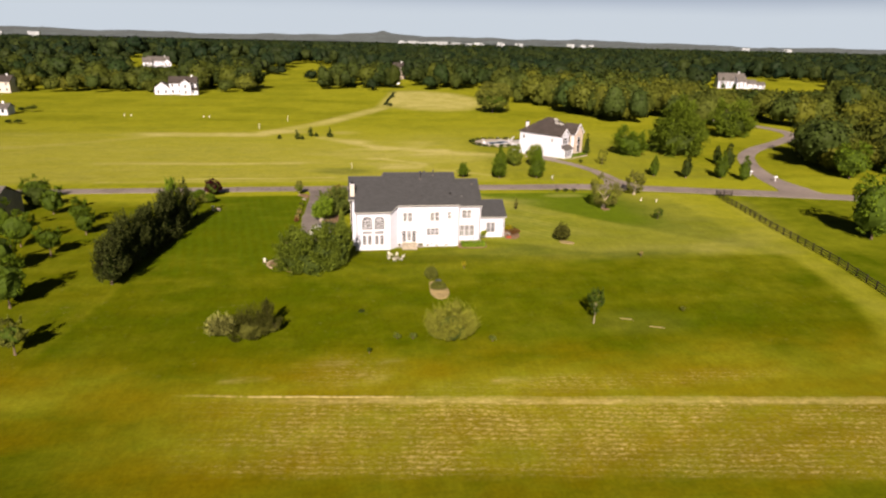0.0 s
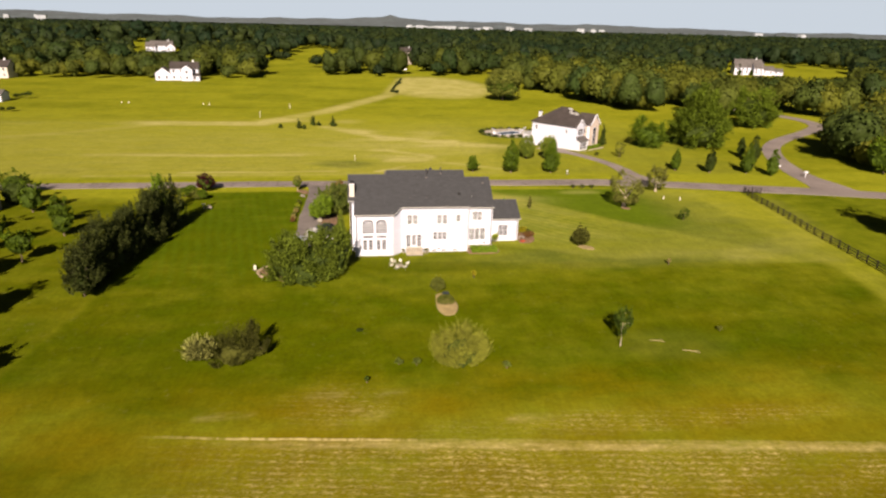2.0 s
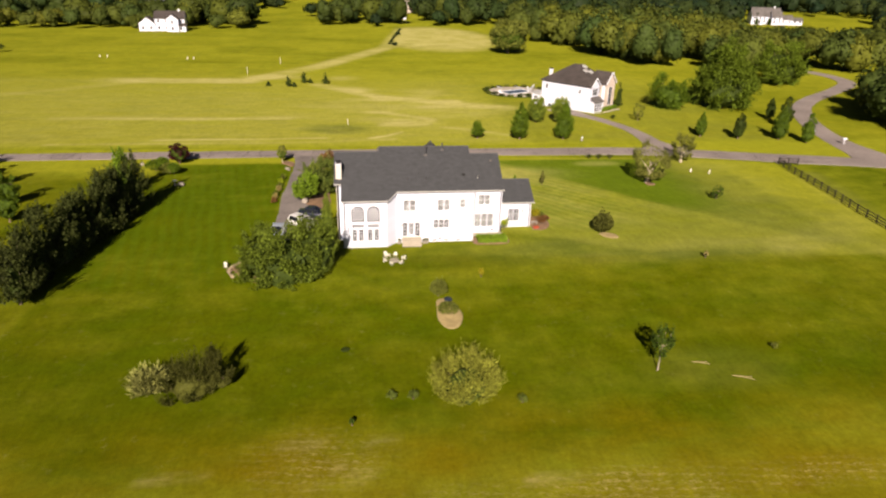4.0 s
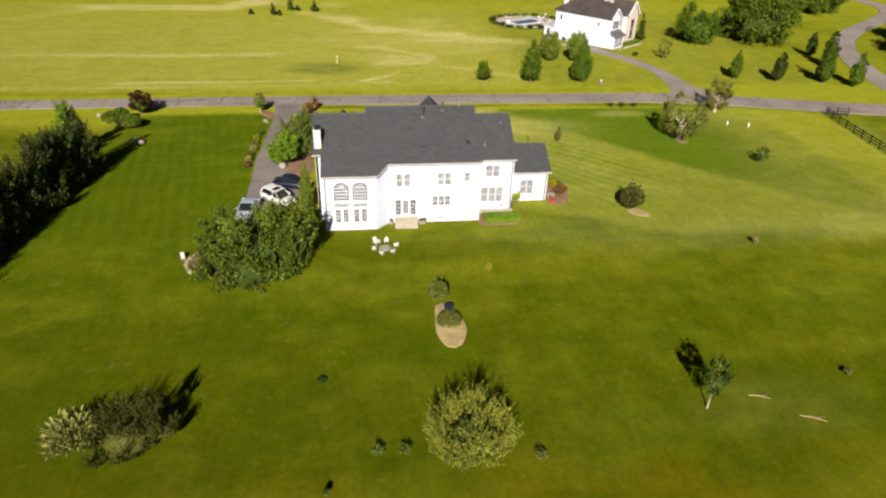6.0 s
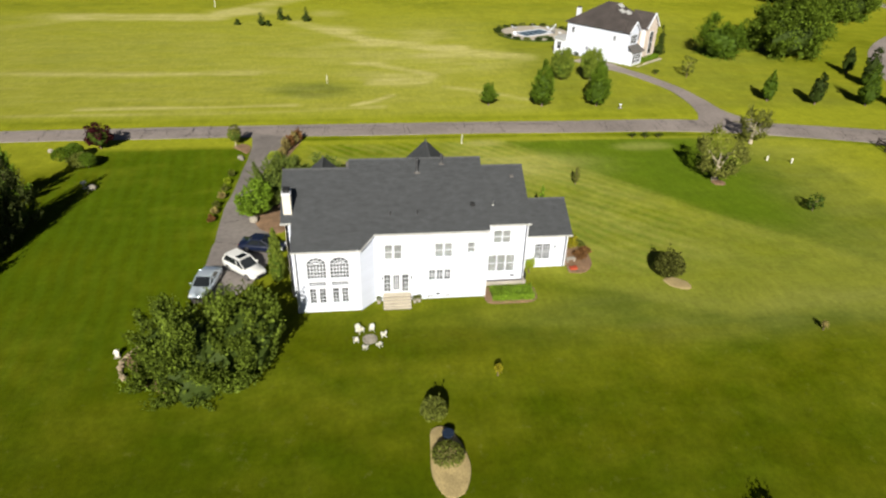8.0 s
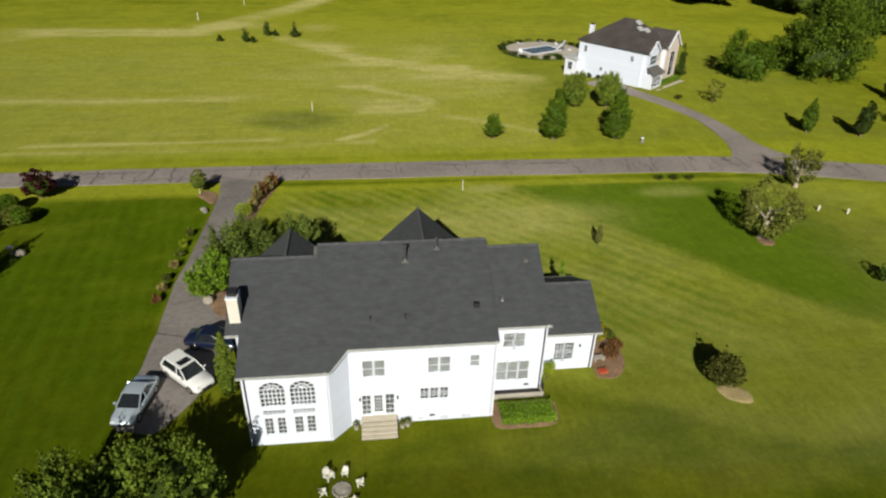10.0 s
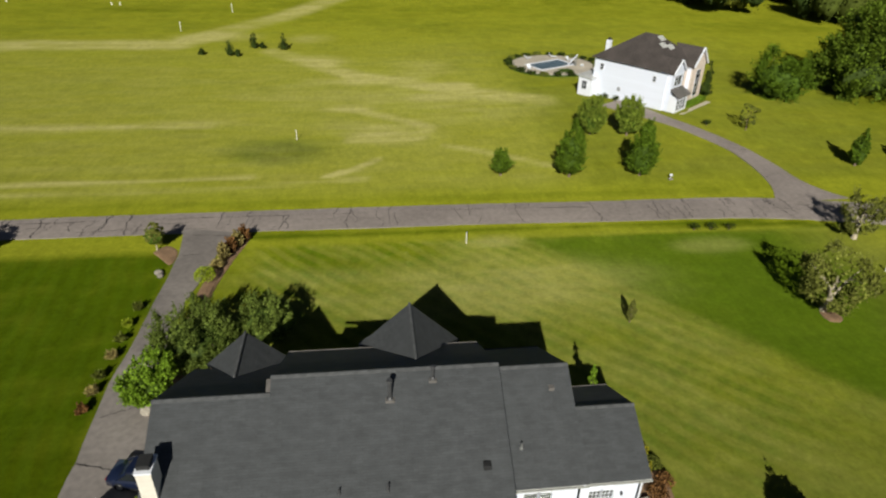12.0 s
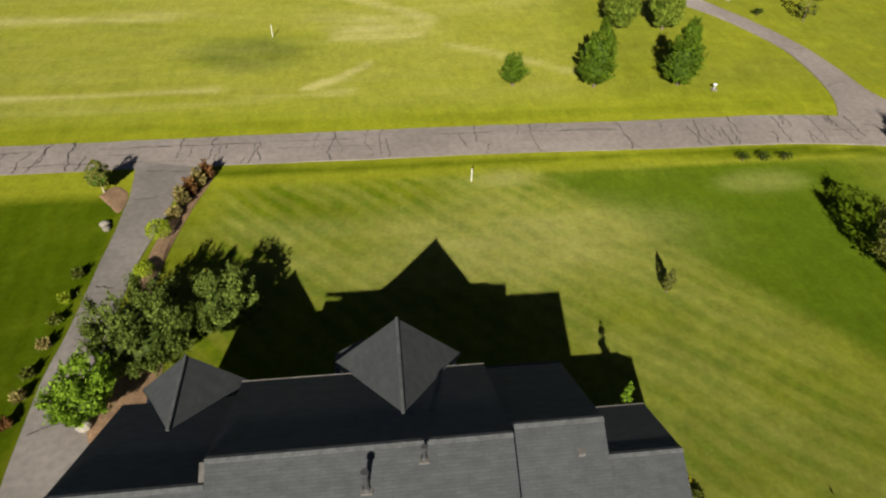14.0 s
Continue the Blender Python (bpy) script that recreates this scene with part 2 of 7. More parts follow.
def grass_material():
    """Turf: the sheet's own attributes tell lush, dry, mown and stubble ground; noise at three sizes breaks them up."""
    m = bpy.data.materials.new("turf")
    m.use_nodes = True
    n, l = m.node_tree.nodes, m.node_tree.links
    bsdf = n["Principled BSDF"]
    bsdf.inputs["Roughness"].default_value, bsdf.inputs["Specular IOR Level"].default_value = 0.95, 0.03
    bsdf.inputs["Diffuse Roughness"].default_value = 1.0
    co = n.new("ShaderNodeTexCoord")

    def attr(name):
        a = n.new("ShaderNodeAttribute")
        a.attribute_name = name
        return a.outputs["Fac"]

    def noise_at(scale, detail=4.0, stretch=(1, 1, 1), rough=0.6):
        mp, t = n.new("ShaderNodeMapping"), n.new("ShaderNodeTexNoise")
        mp.inputs["Scale"].default_value = stretch
        t.inputs["Scale"].default_value, t.inputs["Detail"].default_value, t.inputs["Roughness"].default_value = scale, detail, rough
        l.new(co.outputs["Object"], mp.inputs["Vector"])
        l.new(mp.outputs["Vector"], t.inputs["Vector"])
        return t.outputs["Fac"]

    def wave(scale, turn, distort):
        mp, t = n.new("ShaderNodeMapping"), n.new("ShaderNodeTexWave")
        mp.inputs["Rotation"].default_value = (0, 0, radians(turn))
        t.inputs["Scale"].default_value, t.inputs["Distortion"].default_value = scale, distort
        t.inputs["Detail"].default_value, t.inputs["Detail Scale"].default_value = 2.0, 0.6
        l.new(co.outputs["Object"], mp.inputs["Vector"])
        l.new(mp.outputs["Vector"], t.inputs["Vector"])
        return t.outputs["Fac"]

    def math_node(op, a, b=None):
        q = n.new("ShaderNodeMath")
        q.operation = op
        for k, v in enumerate((a, b)):
            if v is None:
                continue
            if isinstance(v, (int, float)):
                q.inputs[k].default_value = v
            else:
                l.new(v, q.inputs[k])
        return q.outputs[0]

    def span(v, a, b, c=0.0, d=1.0):
        r = n.new("ShaderNodeMapRange")
        for key, val in zip(("From Min", "From Max", "To Min", "To Max"), (a, b, c, d)):
            r.inputs[key].default_value = val
        l.new(v, r.inputs["Value"])
        return r.outputs["Result"]

    def mixed(fac, a, b):
        x = n.new("ShaderNodeMix")
        x.data_type = "RGBA"
        l.new(fac, x.inputs[0])
        for k, v in ((6, a), (7, b)):
            if isinstance(v, tuple):
                x.inputs[k].default_value = (*v, 1)
            else:
                l.new(v, x.inputs[k])
        return x.outputs[2]

    broad, mid, fine = noise_at(0.035, 4), noise_at(0.28, 5), noise_at(2.4, 5, rough=0.7)
    streak = noise_at(0.25, 4, (0.25, 1.6, 1))
    # yellowish field and green lawn
    sweep = noise_at(0.16, 4, (0.35, 1.3, 1), 0.55)
    lush = math_node("ADD", attr("lush"), span(mid, 0.3, 0.7, -0.13, 0.13))
    lush = math_node("ADD", lush, span(broad, 0.3, 0.7, -0.17, 0.15))
    lush = math_node("ADD", lush, span(sweep, 0.3, 0.7, -0.13, 0.13))
    lush = span(lush, 0.0, 1.0)
    col = mixed(lush, GRASS_FIELD, GRASS_LUSH)
    # tired brownish patches
    tired = math_node("MULTIPLY", span(noise_at(0.11, 4, (0.8, 1.4, 1), 0.6), 0.36, 0.72, 0.08, 0.56), attr("tired"))
    col = mixed(tired, col, GRASS_TIRED)
    col = mixed(math_node("MULTIPLY", attr("fresh"), 0.7), col, GRASS_BAND)
    # mown bands
    bands_a = math_node("MULTIPLY", attr("mow_a"), math_node("MULTIPLY", span(wave(0.20, -10.7, 2.6), 0.2, 0.8), span(noise_at(0.12, 4, (2.2, 0.5, 1)), 0.35, 0.65, 0.3, 1.0)))
    col = mixed(math_node("MULTIPLY", bands_a, 0.32), col, GRASS_BAND)
    weave = math_node("ADD", math_node("MULTIPLY", span(wave(0.185, -43, 2.8), 0.25, 0.75), 0.55), math_node("MULTIPLY", span(wave(0.19, 46, 4.0), 0.25, 0.85), 0.22))
    bands_b = math_node("MULTIPLY", attr("mow_b"), math_node("MULTIPLY", weave, span(mid, 0.34, 0.62, 0.2, 1.0)))
    col = mixed(math_node("MULTIPLY", bands_b, 1.2), col, GRASS_BAND)
    col = mixed(math_node("MULTIPLY", attr("pale"), span(sweep, 0.3, 0.7, 0.12, 0.42)), col, GRASS_PALE)
    swaths = math_node("MULTIPLY", math_node("MULTIPLY", attr("mow_b"), span(noise_at(0.5, 4), 0.32, 0.62, 0.35, 1.1)), math_node("ADD", span(wave(0.185, -43, 4.5), 0.75, 0.25, 0.0, 0.26), span(wave(0.040, -47, 4.5), 0.45, 0.9, 0.0, 0.26)))
    col = mixed(span(swaths, 0.0, 1.0), col, GRASS_PALE)
    # dry patches and tracks
    dry = math_node("MULTIPLY", attr("dry"), span(streak, 0.25, 0.62, 0.35, 1.15))
    col = mixed(span(dry, 0.0, 1.0), col, GRASS_DRY)
    specks = math_node("MULTIPLY", span(noise_at(0.9, 5, rough=0.75), 0.60, 0.74), attr("speck"))
    col = mixed(math_node("MULTIPLY", specks, 0.7), col, GRASS_DRY)
    # stubble rows
    drill = span(wave(0.42, 97, 3.2), 0.40, 0.95, 0.34, 1.0)
    dashes = span(noise_at(3.0, 4, (0.6, 1.4, 1), 0.85), 0.46, 0.60)
    bare = span(noise_at(0.16, 5, (0.7, 1.5, 1), 0.65), 0.38, 0.62, 0.15, 1.0)
    cross = span(noise_at(0.7, 3, (1.0, 0.12, 1), 0.6), 0.36, 0.58, 0.45, 1.0)
    rows = math_node("MULTIPLY", math_node("MULTIPLY", math_node("MULTIPLY", drill, dashes), math_node("MULTIPLY", bare, cross)), attr("stubble"))
    rows = math_node("ADD", math_node("MULTIPLY", rows, 1.25), math_node("MULTIPLY", attr("swath"), span(noise_at(1.4, 4, (0.4, 1.5, 1), 0.75), 0.36, 0.58, 0.15, 1.0)))
    # the straight swath along the stubble's edge: one thin bright line and a broader pale one behind it
    xyz = n.new("ShaderNodeSeparateXYZ")
    l.new(co.outputs["Object"], xyz.inputs[0])
    off = math_node("ADD", math_node("ADD", xyz.outputs["Y"], math_node("MULTIPLY", xyz.outputs["X"], 0.105)), span(noise_at(0.25, 2), 0.3, 0.7, 43.05, 43.35))
    thin = math_node("MULTIPLY", span(math_node("ABSOLUTE", off), 0.24, 0.10), math_node("MULTIPLY", span(xyz.outputs["X"], -19, -8, 0.0, 1.0), span(xyz.outputs["X"], 2, 6, 1.0, 0.2)))
    band = math_node("MULTIPLY", span(math_node("ABSOLUTE", math_node("ADD", off, 0.75)), 0.8, 0.2, 0.0, 0.48), span(xyz.outputs["X"], -14, 2))
    edge_line = math_node("ADD", math_node("MULTIPLY", thin, span(noise_at(1.8, 3, (1, 0.3, 1)), 0.36, 0.50, 0.2, 0.9)), math_node("MULTIPLY", band, span(noise_at(0.9, 4, (0.5, 1.5, 1), 0.7), 0.34, 0.62, 0.25, 1.0)))
    rows = math_node("ADD", rows, edge_line)
    col = mixed(math_node("MULTIPLY", math_node("MULTIPLY", bare, attr("stubble")), 0.62), col, GRASS_TIRED)
    col = mixed(span(rows, 0.0, 1.0), col, GRASS_STRAW)
    # tufts
    v = n.new("ShaderNodeVectorMath")
    v.operation = "SCALE"
    l.new(col, v.inputs[0])
    l.new(math_node("MULTIPLY", math_node("MULTIPLY", span(fine, 0.3, 0.7, 0.84, 1.16), span(noise_at(0.8, 4, (1.5, 0.5, 1), 0.65), 0.3, 0.7, 0.90, 1.10)), span(noise_at(0.55, 4, (0.6, 1.2, 1)), 0.3, 0.7, 0.91, 1.09)), v.inputs["Scale"])
    l.new(v.outputs["Vector"], bsdf.inputs["Base Color"])
    b = n.new("ShaderNodeBump")
    b.inputs["Strength"].default_value, b.inputs["Distance"].default_value = 0.3, 0.10
    l.new(noise_at(3.5, 5, rough=0.7), b.inputs["Height"])
    l.new(b.outputs["Normal"], bsdf.inputs["Normal"])
    return m


GRASS_FIELD, GRASS_LUSH, GRASS_BAND = (0.158, 0.171, 0.013), (0.041, 0.064, 0.0015), (0.058, 0.098, 0.005)
GRASS_PALE, GRASS_DRY, GRASS_STRAW, GRASS_TIRED = (0.185, 0.190, 0.044), (0.26, 0.245, 0.085), (0.42, 0.35, 0.15), (0.122, 0.092, 0.003)
M_GRASS = grass_material()


# ---- builders ----
def sm(a, b, v):
    u = np.clip((np.asarray(v, float) - a) / (b - a), 0, 1)
    return u * u * (3 - 2 * u)


def ground_z(x, y):
    x, y = np.asarray(x, float), np.asarray(y, float)
    z = -1.3 * sm(-8, -38, y) - 0.8 * sm(12, 42, y) - 0.5 * sm(58, 78, y) * sm(30, 8, x)
    z = z + 0.9 * np.exp(-((x - 62) / 22) ** 2 - ((y - 84) / 20) ** 2)
    z = z + 11 * np.exp(-((x + 200) / 150) ** 2 - ((y - 665) / 75) ** 2) + 7 * np.exp(-((x - 345) / 110) ** 2 - ((y - 445) / 55) ** 2)
    return z


def gz(x, y):
    return float(ground_z(x, y))


def mesh_of(name, verts, faces, mat, uvs=None, smooth=False):
    me = bpy.data.meshes.new(name)
    me.from_pydata(verts, [], faces)
    me.materials.append(mat)
    if uvs is not None:
        layer = me.uv_layers.new(name="UVMap")
        layer.data.foreach_set("uv", np.asarray(uvs, np.float32).ravel())
    if smooth:
        me.polygons.foreach_set("use_smooth", [True] * len(me.polygons))
    me.update()
    return me


def part(name, bm, mat, parent=None, label="", smooth=False):
    """A bmesh, or a finished mesh, as ONE object under a thing or a part."""
    if isinstance(bm, bpy.types.Mesh):
        me = bm
    else:
        bm.normal_update()
        me = bpy.data.meshes.new(name)
        bm.to_mesh(me)
        bm.free()
        me.materials.append(mat)
        if smooth:
            me.polygons.foreach_set("use_smooth", [True] * len(me.polygons))
    ob = new(name, me)
    ob.parent = parent
    if label:
        ob["label"] = label
    return ob


def thing(name, m, label, category, group="", kind=""):
    ob = new(name)
    ob.empty_display_size = 0.3
    ob.matrix_world = m
    return tagged(ob, label, category, group, kind)


def box(bm, x0, y0, z0, x1, y1, z1, bevel=0.0):
    v = [bm.verts.new(p) for p in ((x0, y0, z0), (x1, y0, z0), (x1, y1, z0), (x0, y1, z0), (x0, y0, z1), (x1, y0, z1), (x1, y1, z1), (x0, y1, z1))]
    f = [bm.faces.new([v[i] for i in q]) for q in ((3, 2, 1, 0), (4, 5, 6, 7), (0, 1, 5, 4), (1, 2, 6, 5), (2, 3, 7, 6), (3, 0, 4, 7))]
    if bevel:
        edges = list({e for face in f for e in face.edges})
        bmesh.ops.bevel(bm, geom=edges, offset=bevel, segments=2, affect="EDGES", profile=0.5)
    return bm


def boxed(*a, **k):
    return box(bmesh.new(), *a, **k)


def tube(bm, p, q, r0, r1, sides=8, cap=True):
    """A tapered round bar from p to q."""
    p, q = Vector(p), Vector(q)
    d = (q - p).normalized()
    side = d.orthogonal().normalized()
    up = d.cross(side)
    rings = []
    for c, r in ((p, r0), (q, r1)):
        rings.append([bm.verts.new(c + (side * math.cos(a) + up * math.sin(a)) * r) for a in [2 * math.pi * k / sides for k in range(sides)]])
    for k in range(sides):
        bm.faces.new((rings[0][k], rings[0][(k + 1) % sides], rings[1][(k + 1) % sides], rings[1][k]))
    if cap:
        bm.faces.new(rings[1])
        bm.faces.new(rings[0][::-1])
    return bm


def prism(bm, outline, y0, y1):
    """An outline in x and z, drawn out from y0 to y1."""
    a, b = [bm.verts.new((x, y0, z)) for x, z in outline], [bm.verts.new((x, y1, z)) for x, z in outline]
    k = len(outline)
    bm.faces.new(a)
    bm.faces.new(b[::-1])
    for i in range(k):
        bm.faces.new((a[(i + 1) % k], a[i], b[i], b[(i + 1) % k]))
    bmesh.ops.recalc_face_normals(bm, faces=bm.faces[:])
    return bm


def slab(bm, outline, z0, z1):
    """An outline in x and y, drawn up from z0 to z1."""
    a, b = [bm.verts.new((x, y, z0)) for x, y in outline], [bm.verts.new((x, y, z1)) for x, y in outline]
    k = len(outline)
    bm.faces.new(b)
    bm.faces.new(a[::-1])
    for i in range(k):
        bm.faces.new((a[i], a[(i + 1) % k], b[(i + 1) % k], b[i]))
    bmesh.ops.recalc_face_normals(bm, faces=bm.faces[:])
    return bm


def wall_mesh(bm, length, height, thick, holes):
    """A wall along x from 0, outside at y = 0 and inside at y = thick, with rectangular openings (x0, z0, x1, z1) right through it."""
    xs = sorted({0.0, length, *[h[0] for h in holes], *[h[2] for h in holes]})
    zs = sorted({0.0, height, *[h[1] for h in holes], *[h[3] for h in holes]})
    solid = {}
    for i in range(len(xs) - 1):
        for k in range(len(zs) - 1):
            cx, cz = (xs[i] + xs[i + 1]) / 2, (zs[k] + zs[k + 1]) / 2
            solid[i, k] = not any(h[0] < cx < h[2] and h[1] < cz < h[3] for h in holes)
    cache = {}

    def vert(i, k, side):
        if (i, k, side) not in cache:
            cache[i, k, side] = bm.verts.new((xs[i], thick * side, zs[k]))
        return cache[i, k, side]
    for (i, k), s in solid.items():
        if not s:
            continue
        bm.faces.new((vert(i, k, 0), vert(i + 1, k, 0), vert(i + 1, k + 1, 0), vert(i, k + 1, 0)))
        bm.faces.new((vert(i, k + 1, 1), vert(i + 1, k + 1, 1), vert(i + 1, k, 1), vert(i, k, 1)))
        for di, dk, a, b in ((-1, 0, (0, 0), (0, 1)), (1, 0, (1, 1), (1, 0)), (0, -1, (1, 0), (0, 0)), (0, 1, (0, 1), (1, 1))):
            if not solid.get((i + di, k + dk), False):
                p, q = (i + a[0], k + a[1]), (i + b[0], k + b[1])
                bm.faces.new((vert(*p, 0), vert(*q, 0), vert(*q, 1), vert(*p, 1)))
    bmesh.ops.recalc_face_normals(bm, faces=bm.faces[:])
    return bm


def ball(bm, c, r, seg=10, rings=6):
    m = Matrix.Translation(c) @ Matrix.Diagonal((*r, 1))
    bmesh.ops.create_uvsphere(bm, u_segments=seg, v_segments=rings, radius=1.0, matrix=m)
    return bm


# ---- ground ----
def axis_points(lo, fine_lo, fine_hi, hi, step, grow):
    pts = list(np.arange(fine_lo, fine_hi + 1e-6, step))
    d, v = step, fine_hi
    while v < hi:
        d *= grow
        v = min(v + d, hi)
        pts.append(v)
    d, v = step, fine_lo
    while v > lo:
        d *= grow
        v = max(v - d, lo)
        pts.insert(0, v)
    return np.array(pts)


def value_noise(x, y, seed):
    """Smooth lattice noise between 0 and 1."""
    def h(i, k):
        t = np.sin(i * 127.1 + k * 311.7 + seed * 74.7) * 43758.5453
        return t - np.floor(t)
    i, k = np.floor(x), np.floor(y)
    u, v = x - i, y - k
    u, v = u * u * (3 - 2 * u), v * v * (3 - 2 * v)
    return (h(i, k) * (1 - u) + h(i + 1, k) * u) * (1 - v) + (h(i, k + 1) * (1 - u) + h(i + 1, k + 1) * u) * v


def near_line(x, y, pts, width):
    """1 on a polyline, falling to 0 at that width from it."""
    best = np.full(x.shape, 1e9)
    for (ax, ay), (bx, by) in zip(pts[:-1], pts[1:]):
        dx, dy = bx - ax, by - ay
        t = np.clip(((x - ax) * dx + (y - ay) * dy) / (dx * dx + dy * dy), 0, 1)
        best = np.minimum(best, np.hypot(x - ax - t * dx, y - ay - t * dy))
    return 1 - sm(0.25 * width, width, best)


def inside(x, y, cx, cy, rx, ry, soft=0.35):
    return 1 - sm(1 - soft, 1 + soft, np.hypot((x - cx) / rx, (y - cy) / ry))


def build_ground():
    gx = axis_points(-4800, -62, 96, 4800, 0.9, 1.06)
    gy = axis_points(-900, -72, 150, 4900, 0.9, 1.05)
    X, Y = np.meshgrid(gx, gy)
    wob = value_noise(X / 9, Y / 9, 1) - 0.5
    wob2 = value_noise(X / 3.1, Y / 3.1, 2) - 0.5
    Z = ground_z(X, Y) + 0.10 * wob * sm(6, 20, np.abs(Y - 8))
    lot_w = -32.0 + np.where(Y < -16, 0.2 * (Y + 16), 0.115 * np.clip(Y + 16, 0, 60))
    mow_line = -3.4 - 0.062 * np.clip(X - 14, 0, 60) + 0.25 * wob2
    mow_east = 71.5 - 0.012 * (Y + 12) ** 2 + 1.2 * wob
    lawn_south = 0.95 * sm(-46, -32, Y + 6 * wob) * (1 - sm(-0.7 - 3.0 * (1 - sm(0, 14, X)), 0.7 + 1.5 * (1 - sm(0, 14, X)), Y - mow_line)) * sm(-1, 0.6, X - lot_w) * (1 - sm(-1.0, 2.0, X - mow_east))
    close_house = sm(-9, -3, Y) * (1 - sm(12, 18, Y)) * sm(lot_w, lot_w + 2, X) * (1 - sm(8, 30, X))
    west_lawn = sm(-34, -30, X) * (1 - sm(-10.4, -9.4, X)) * sm(-12, -6, Y) * (1 - sm(41.5, 43, Y))
    wedge = sm(-0.8, 1.2, (X - 27.5) * 0.787 + (Y - 42.3) * 0.617 + 0.9 * wob) * (1 - sm(42.2, 43.0, Y + 0.4 * wob2)) * sm(9, 18, Y + 0.12 * (X - 40)) * (1 - sm(54, 66, X))
    hollow = sm(0.0, 1.6, Y - 19.3 + 0.99 * (X - 43.8) + 0.8 * wob) * (1 - sm(-1.0, 2.5, X - 69.5 - 0.06 * np.clip(Y, 0, 40))) * sm(40, 52, X) * (1 - sm(30, 40, Y))
    lot_ditch = near_line(X, Y, [(-37.5, -44), (-36.2, -36), (-32.2, -17), (-31.4, -10)], 1.0)
    ditch = near_line(X, Y, [(-3, 45.3), (20, 45.1), (56, 44.6), (72, 42.2), (88, 38)], 1.0) * 0.7 - near_line(X, Y, [(-3, 43.7), (20, 43.5), (56, 43.1), (70, 41)], 0.7) * 0.3
    far_lot = (1 - sm(-1.5, 0.5, X - lot_w)) * sm(-75, -45, Y) * (1 - sm(30, 42, Y))
    north_patch = inside(X, Y, -2.9, 71.2, 7, 5.0, 0.5)
    lush = (0.74 + 0.22 * (1 - sm(-20, -8, Y))) * lawn_south + 0.66 * close_house + 1.0 * west_lawn + 0.45 * wedge + 0.4 * hollow + 0.75 * far_lot + 0.85 * north_patch + ditch + 0.35 * lot_ditch
    lush += 0.16 * sm(138, 175, Y)
    lush += 0.20 * sm(60, 200, Y) * (value_noise(X / 40, Y / 14, 7) > 0.62)
    lush += 0.42 * sm(15, 19, Y) * (1 - sm(42, 43, Y)) * (1 - sm(56, 76, X)) * sm(-11, -9, X)
    lush += 0.42 * sm(20, 30, X) * sm(-0.7, 0.7, Y - mow_line) * (1 - sm(14, 19, Y)) * (1 - sm(70, 84, X))
    lush += (0.42 + 0.46 * (1 - sm(-30, -8, X))) * (1 - sm(-46, -40, Y))
    lush += 0.25 * near_line(X, Y, [(-60, 54.0), (20, 53.6), (56, 53.4)], 1.2)
    lush -= 0.22 * inside(X, Y, 14, -50.0, 30, 5.5, 0.4)
    lush += 0.62 * sm(0.5, 2.5, X - 78.6 - 0.14 * Y) * (1 - sm(38, 44, Y + 0.36 * (X - 100))) * sm(-60, -30, Y) * (1 - sm(200, 260, X))
    lush += 0.12 * sm(24, 28, X) * sm(-0.7, 0.7, Y - mow_line) * (1 - sm(14, 22, Y)) * (1 - sm(54, 66, X))
    lush += 0.2 * sm(-1.0, 2.0, X - mow_east) * (1 - sm(-0.7, 0.7, Y - mow_line)) * (1 - sm(84, 90, X)) * sm(-50, -40, Y)
    lush += 0.35 * sm(34, 44, X) * sm(53, 60, Y) * (1 - sm(110, 140, Y)) * (1 - sm(140, 190, X))
    lush += 0.30 * (1 - sm(-54.6, -53.6, Y + 0.116 * (X + 13.5))) * sm(-90, -62, Y)
    apron = (1 - sm(-1.2, 1.2, Y - 4.3 + 0.475 * np.clip(X - 23, -12, 17) + 0.6 * wob2)) * sm(-0.7, 0.7, Y - mow_line) * sm(10, 16, X) * (1 - sm(50, 66, X))
    lush += 0.34 * apron + 0.12 * (1 - sm(-6, 2, X)) * sm(-34, -26, Y) * (1 - sm(-6, -2, Y))
    lush = np.clip(lush + 0.10 * wob, 0, 1)
    dry = near_line(X, Y, [(-160, 137), (-60, 139), (-33, 139), (-12, 172), (17, 236), (30, 330)], 6.5) * (0.08 + 0.54 * sm(-84, -66, X)) * (0.55 + 0.8 * value_noise(X / 16, Y / 12, 12))
    dry += near_line(X, Y, [(-125, 108), (-100, 112), (-88, 118), (-78, 127), (-66, 137)], 4) * 0.16
    dry += near_line(X, Y, [(-10, 132), (8, 112), (30, 98), (42, 92)], 4) * 0.5
    dry += near_line(X, Y, [(8, 75.5), (13, 77.5), (18, 75.5), (20.5, 80), (14, 86), (7, 91)], 1.8) * 0.6 + inside(X, Y, 13, 76, 4.5, 1.6, 0.6) * 0.4 + inside(X, Y, 7, 91, 4, 1.6, 0.6) * 0.5
    dry += near_line(X, Y, [(-40, 60.5), (-5, 61.5)], 0.9) * 0.7 + near_line(X, Y, [(5, 61.3), (8.5, 63.6), (11.6, 67)], 1.0) * 2.0
    dry += near_line(X, Y, [(-60, 57.5), (-10, 58), (10, 60)], 1.0) * 0.35
    dry += near_line(X, Y, [(-70, 84), (-15, 83)], 1.6) * 0.4 + near_line(X, Y, [(22, 72), (36, 63)], 1.2) * 0.35
    dry += inside(X, Y, 26, 102, 5, 3) * 0.75 + inside(X, Y, 44, 278, 30, 58, 0.2) * 0.9 * sm(16, 22, X - (Y - 236) * 0.12)
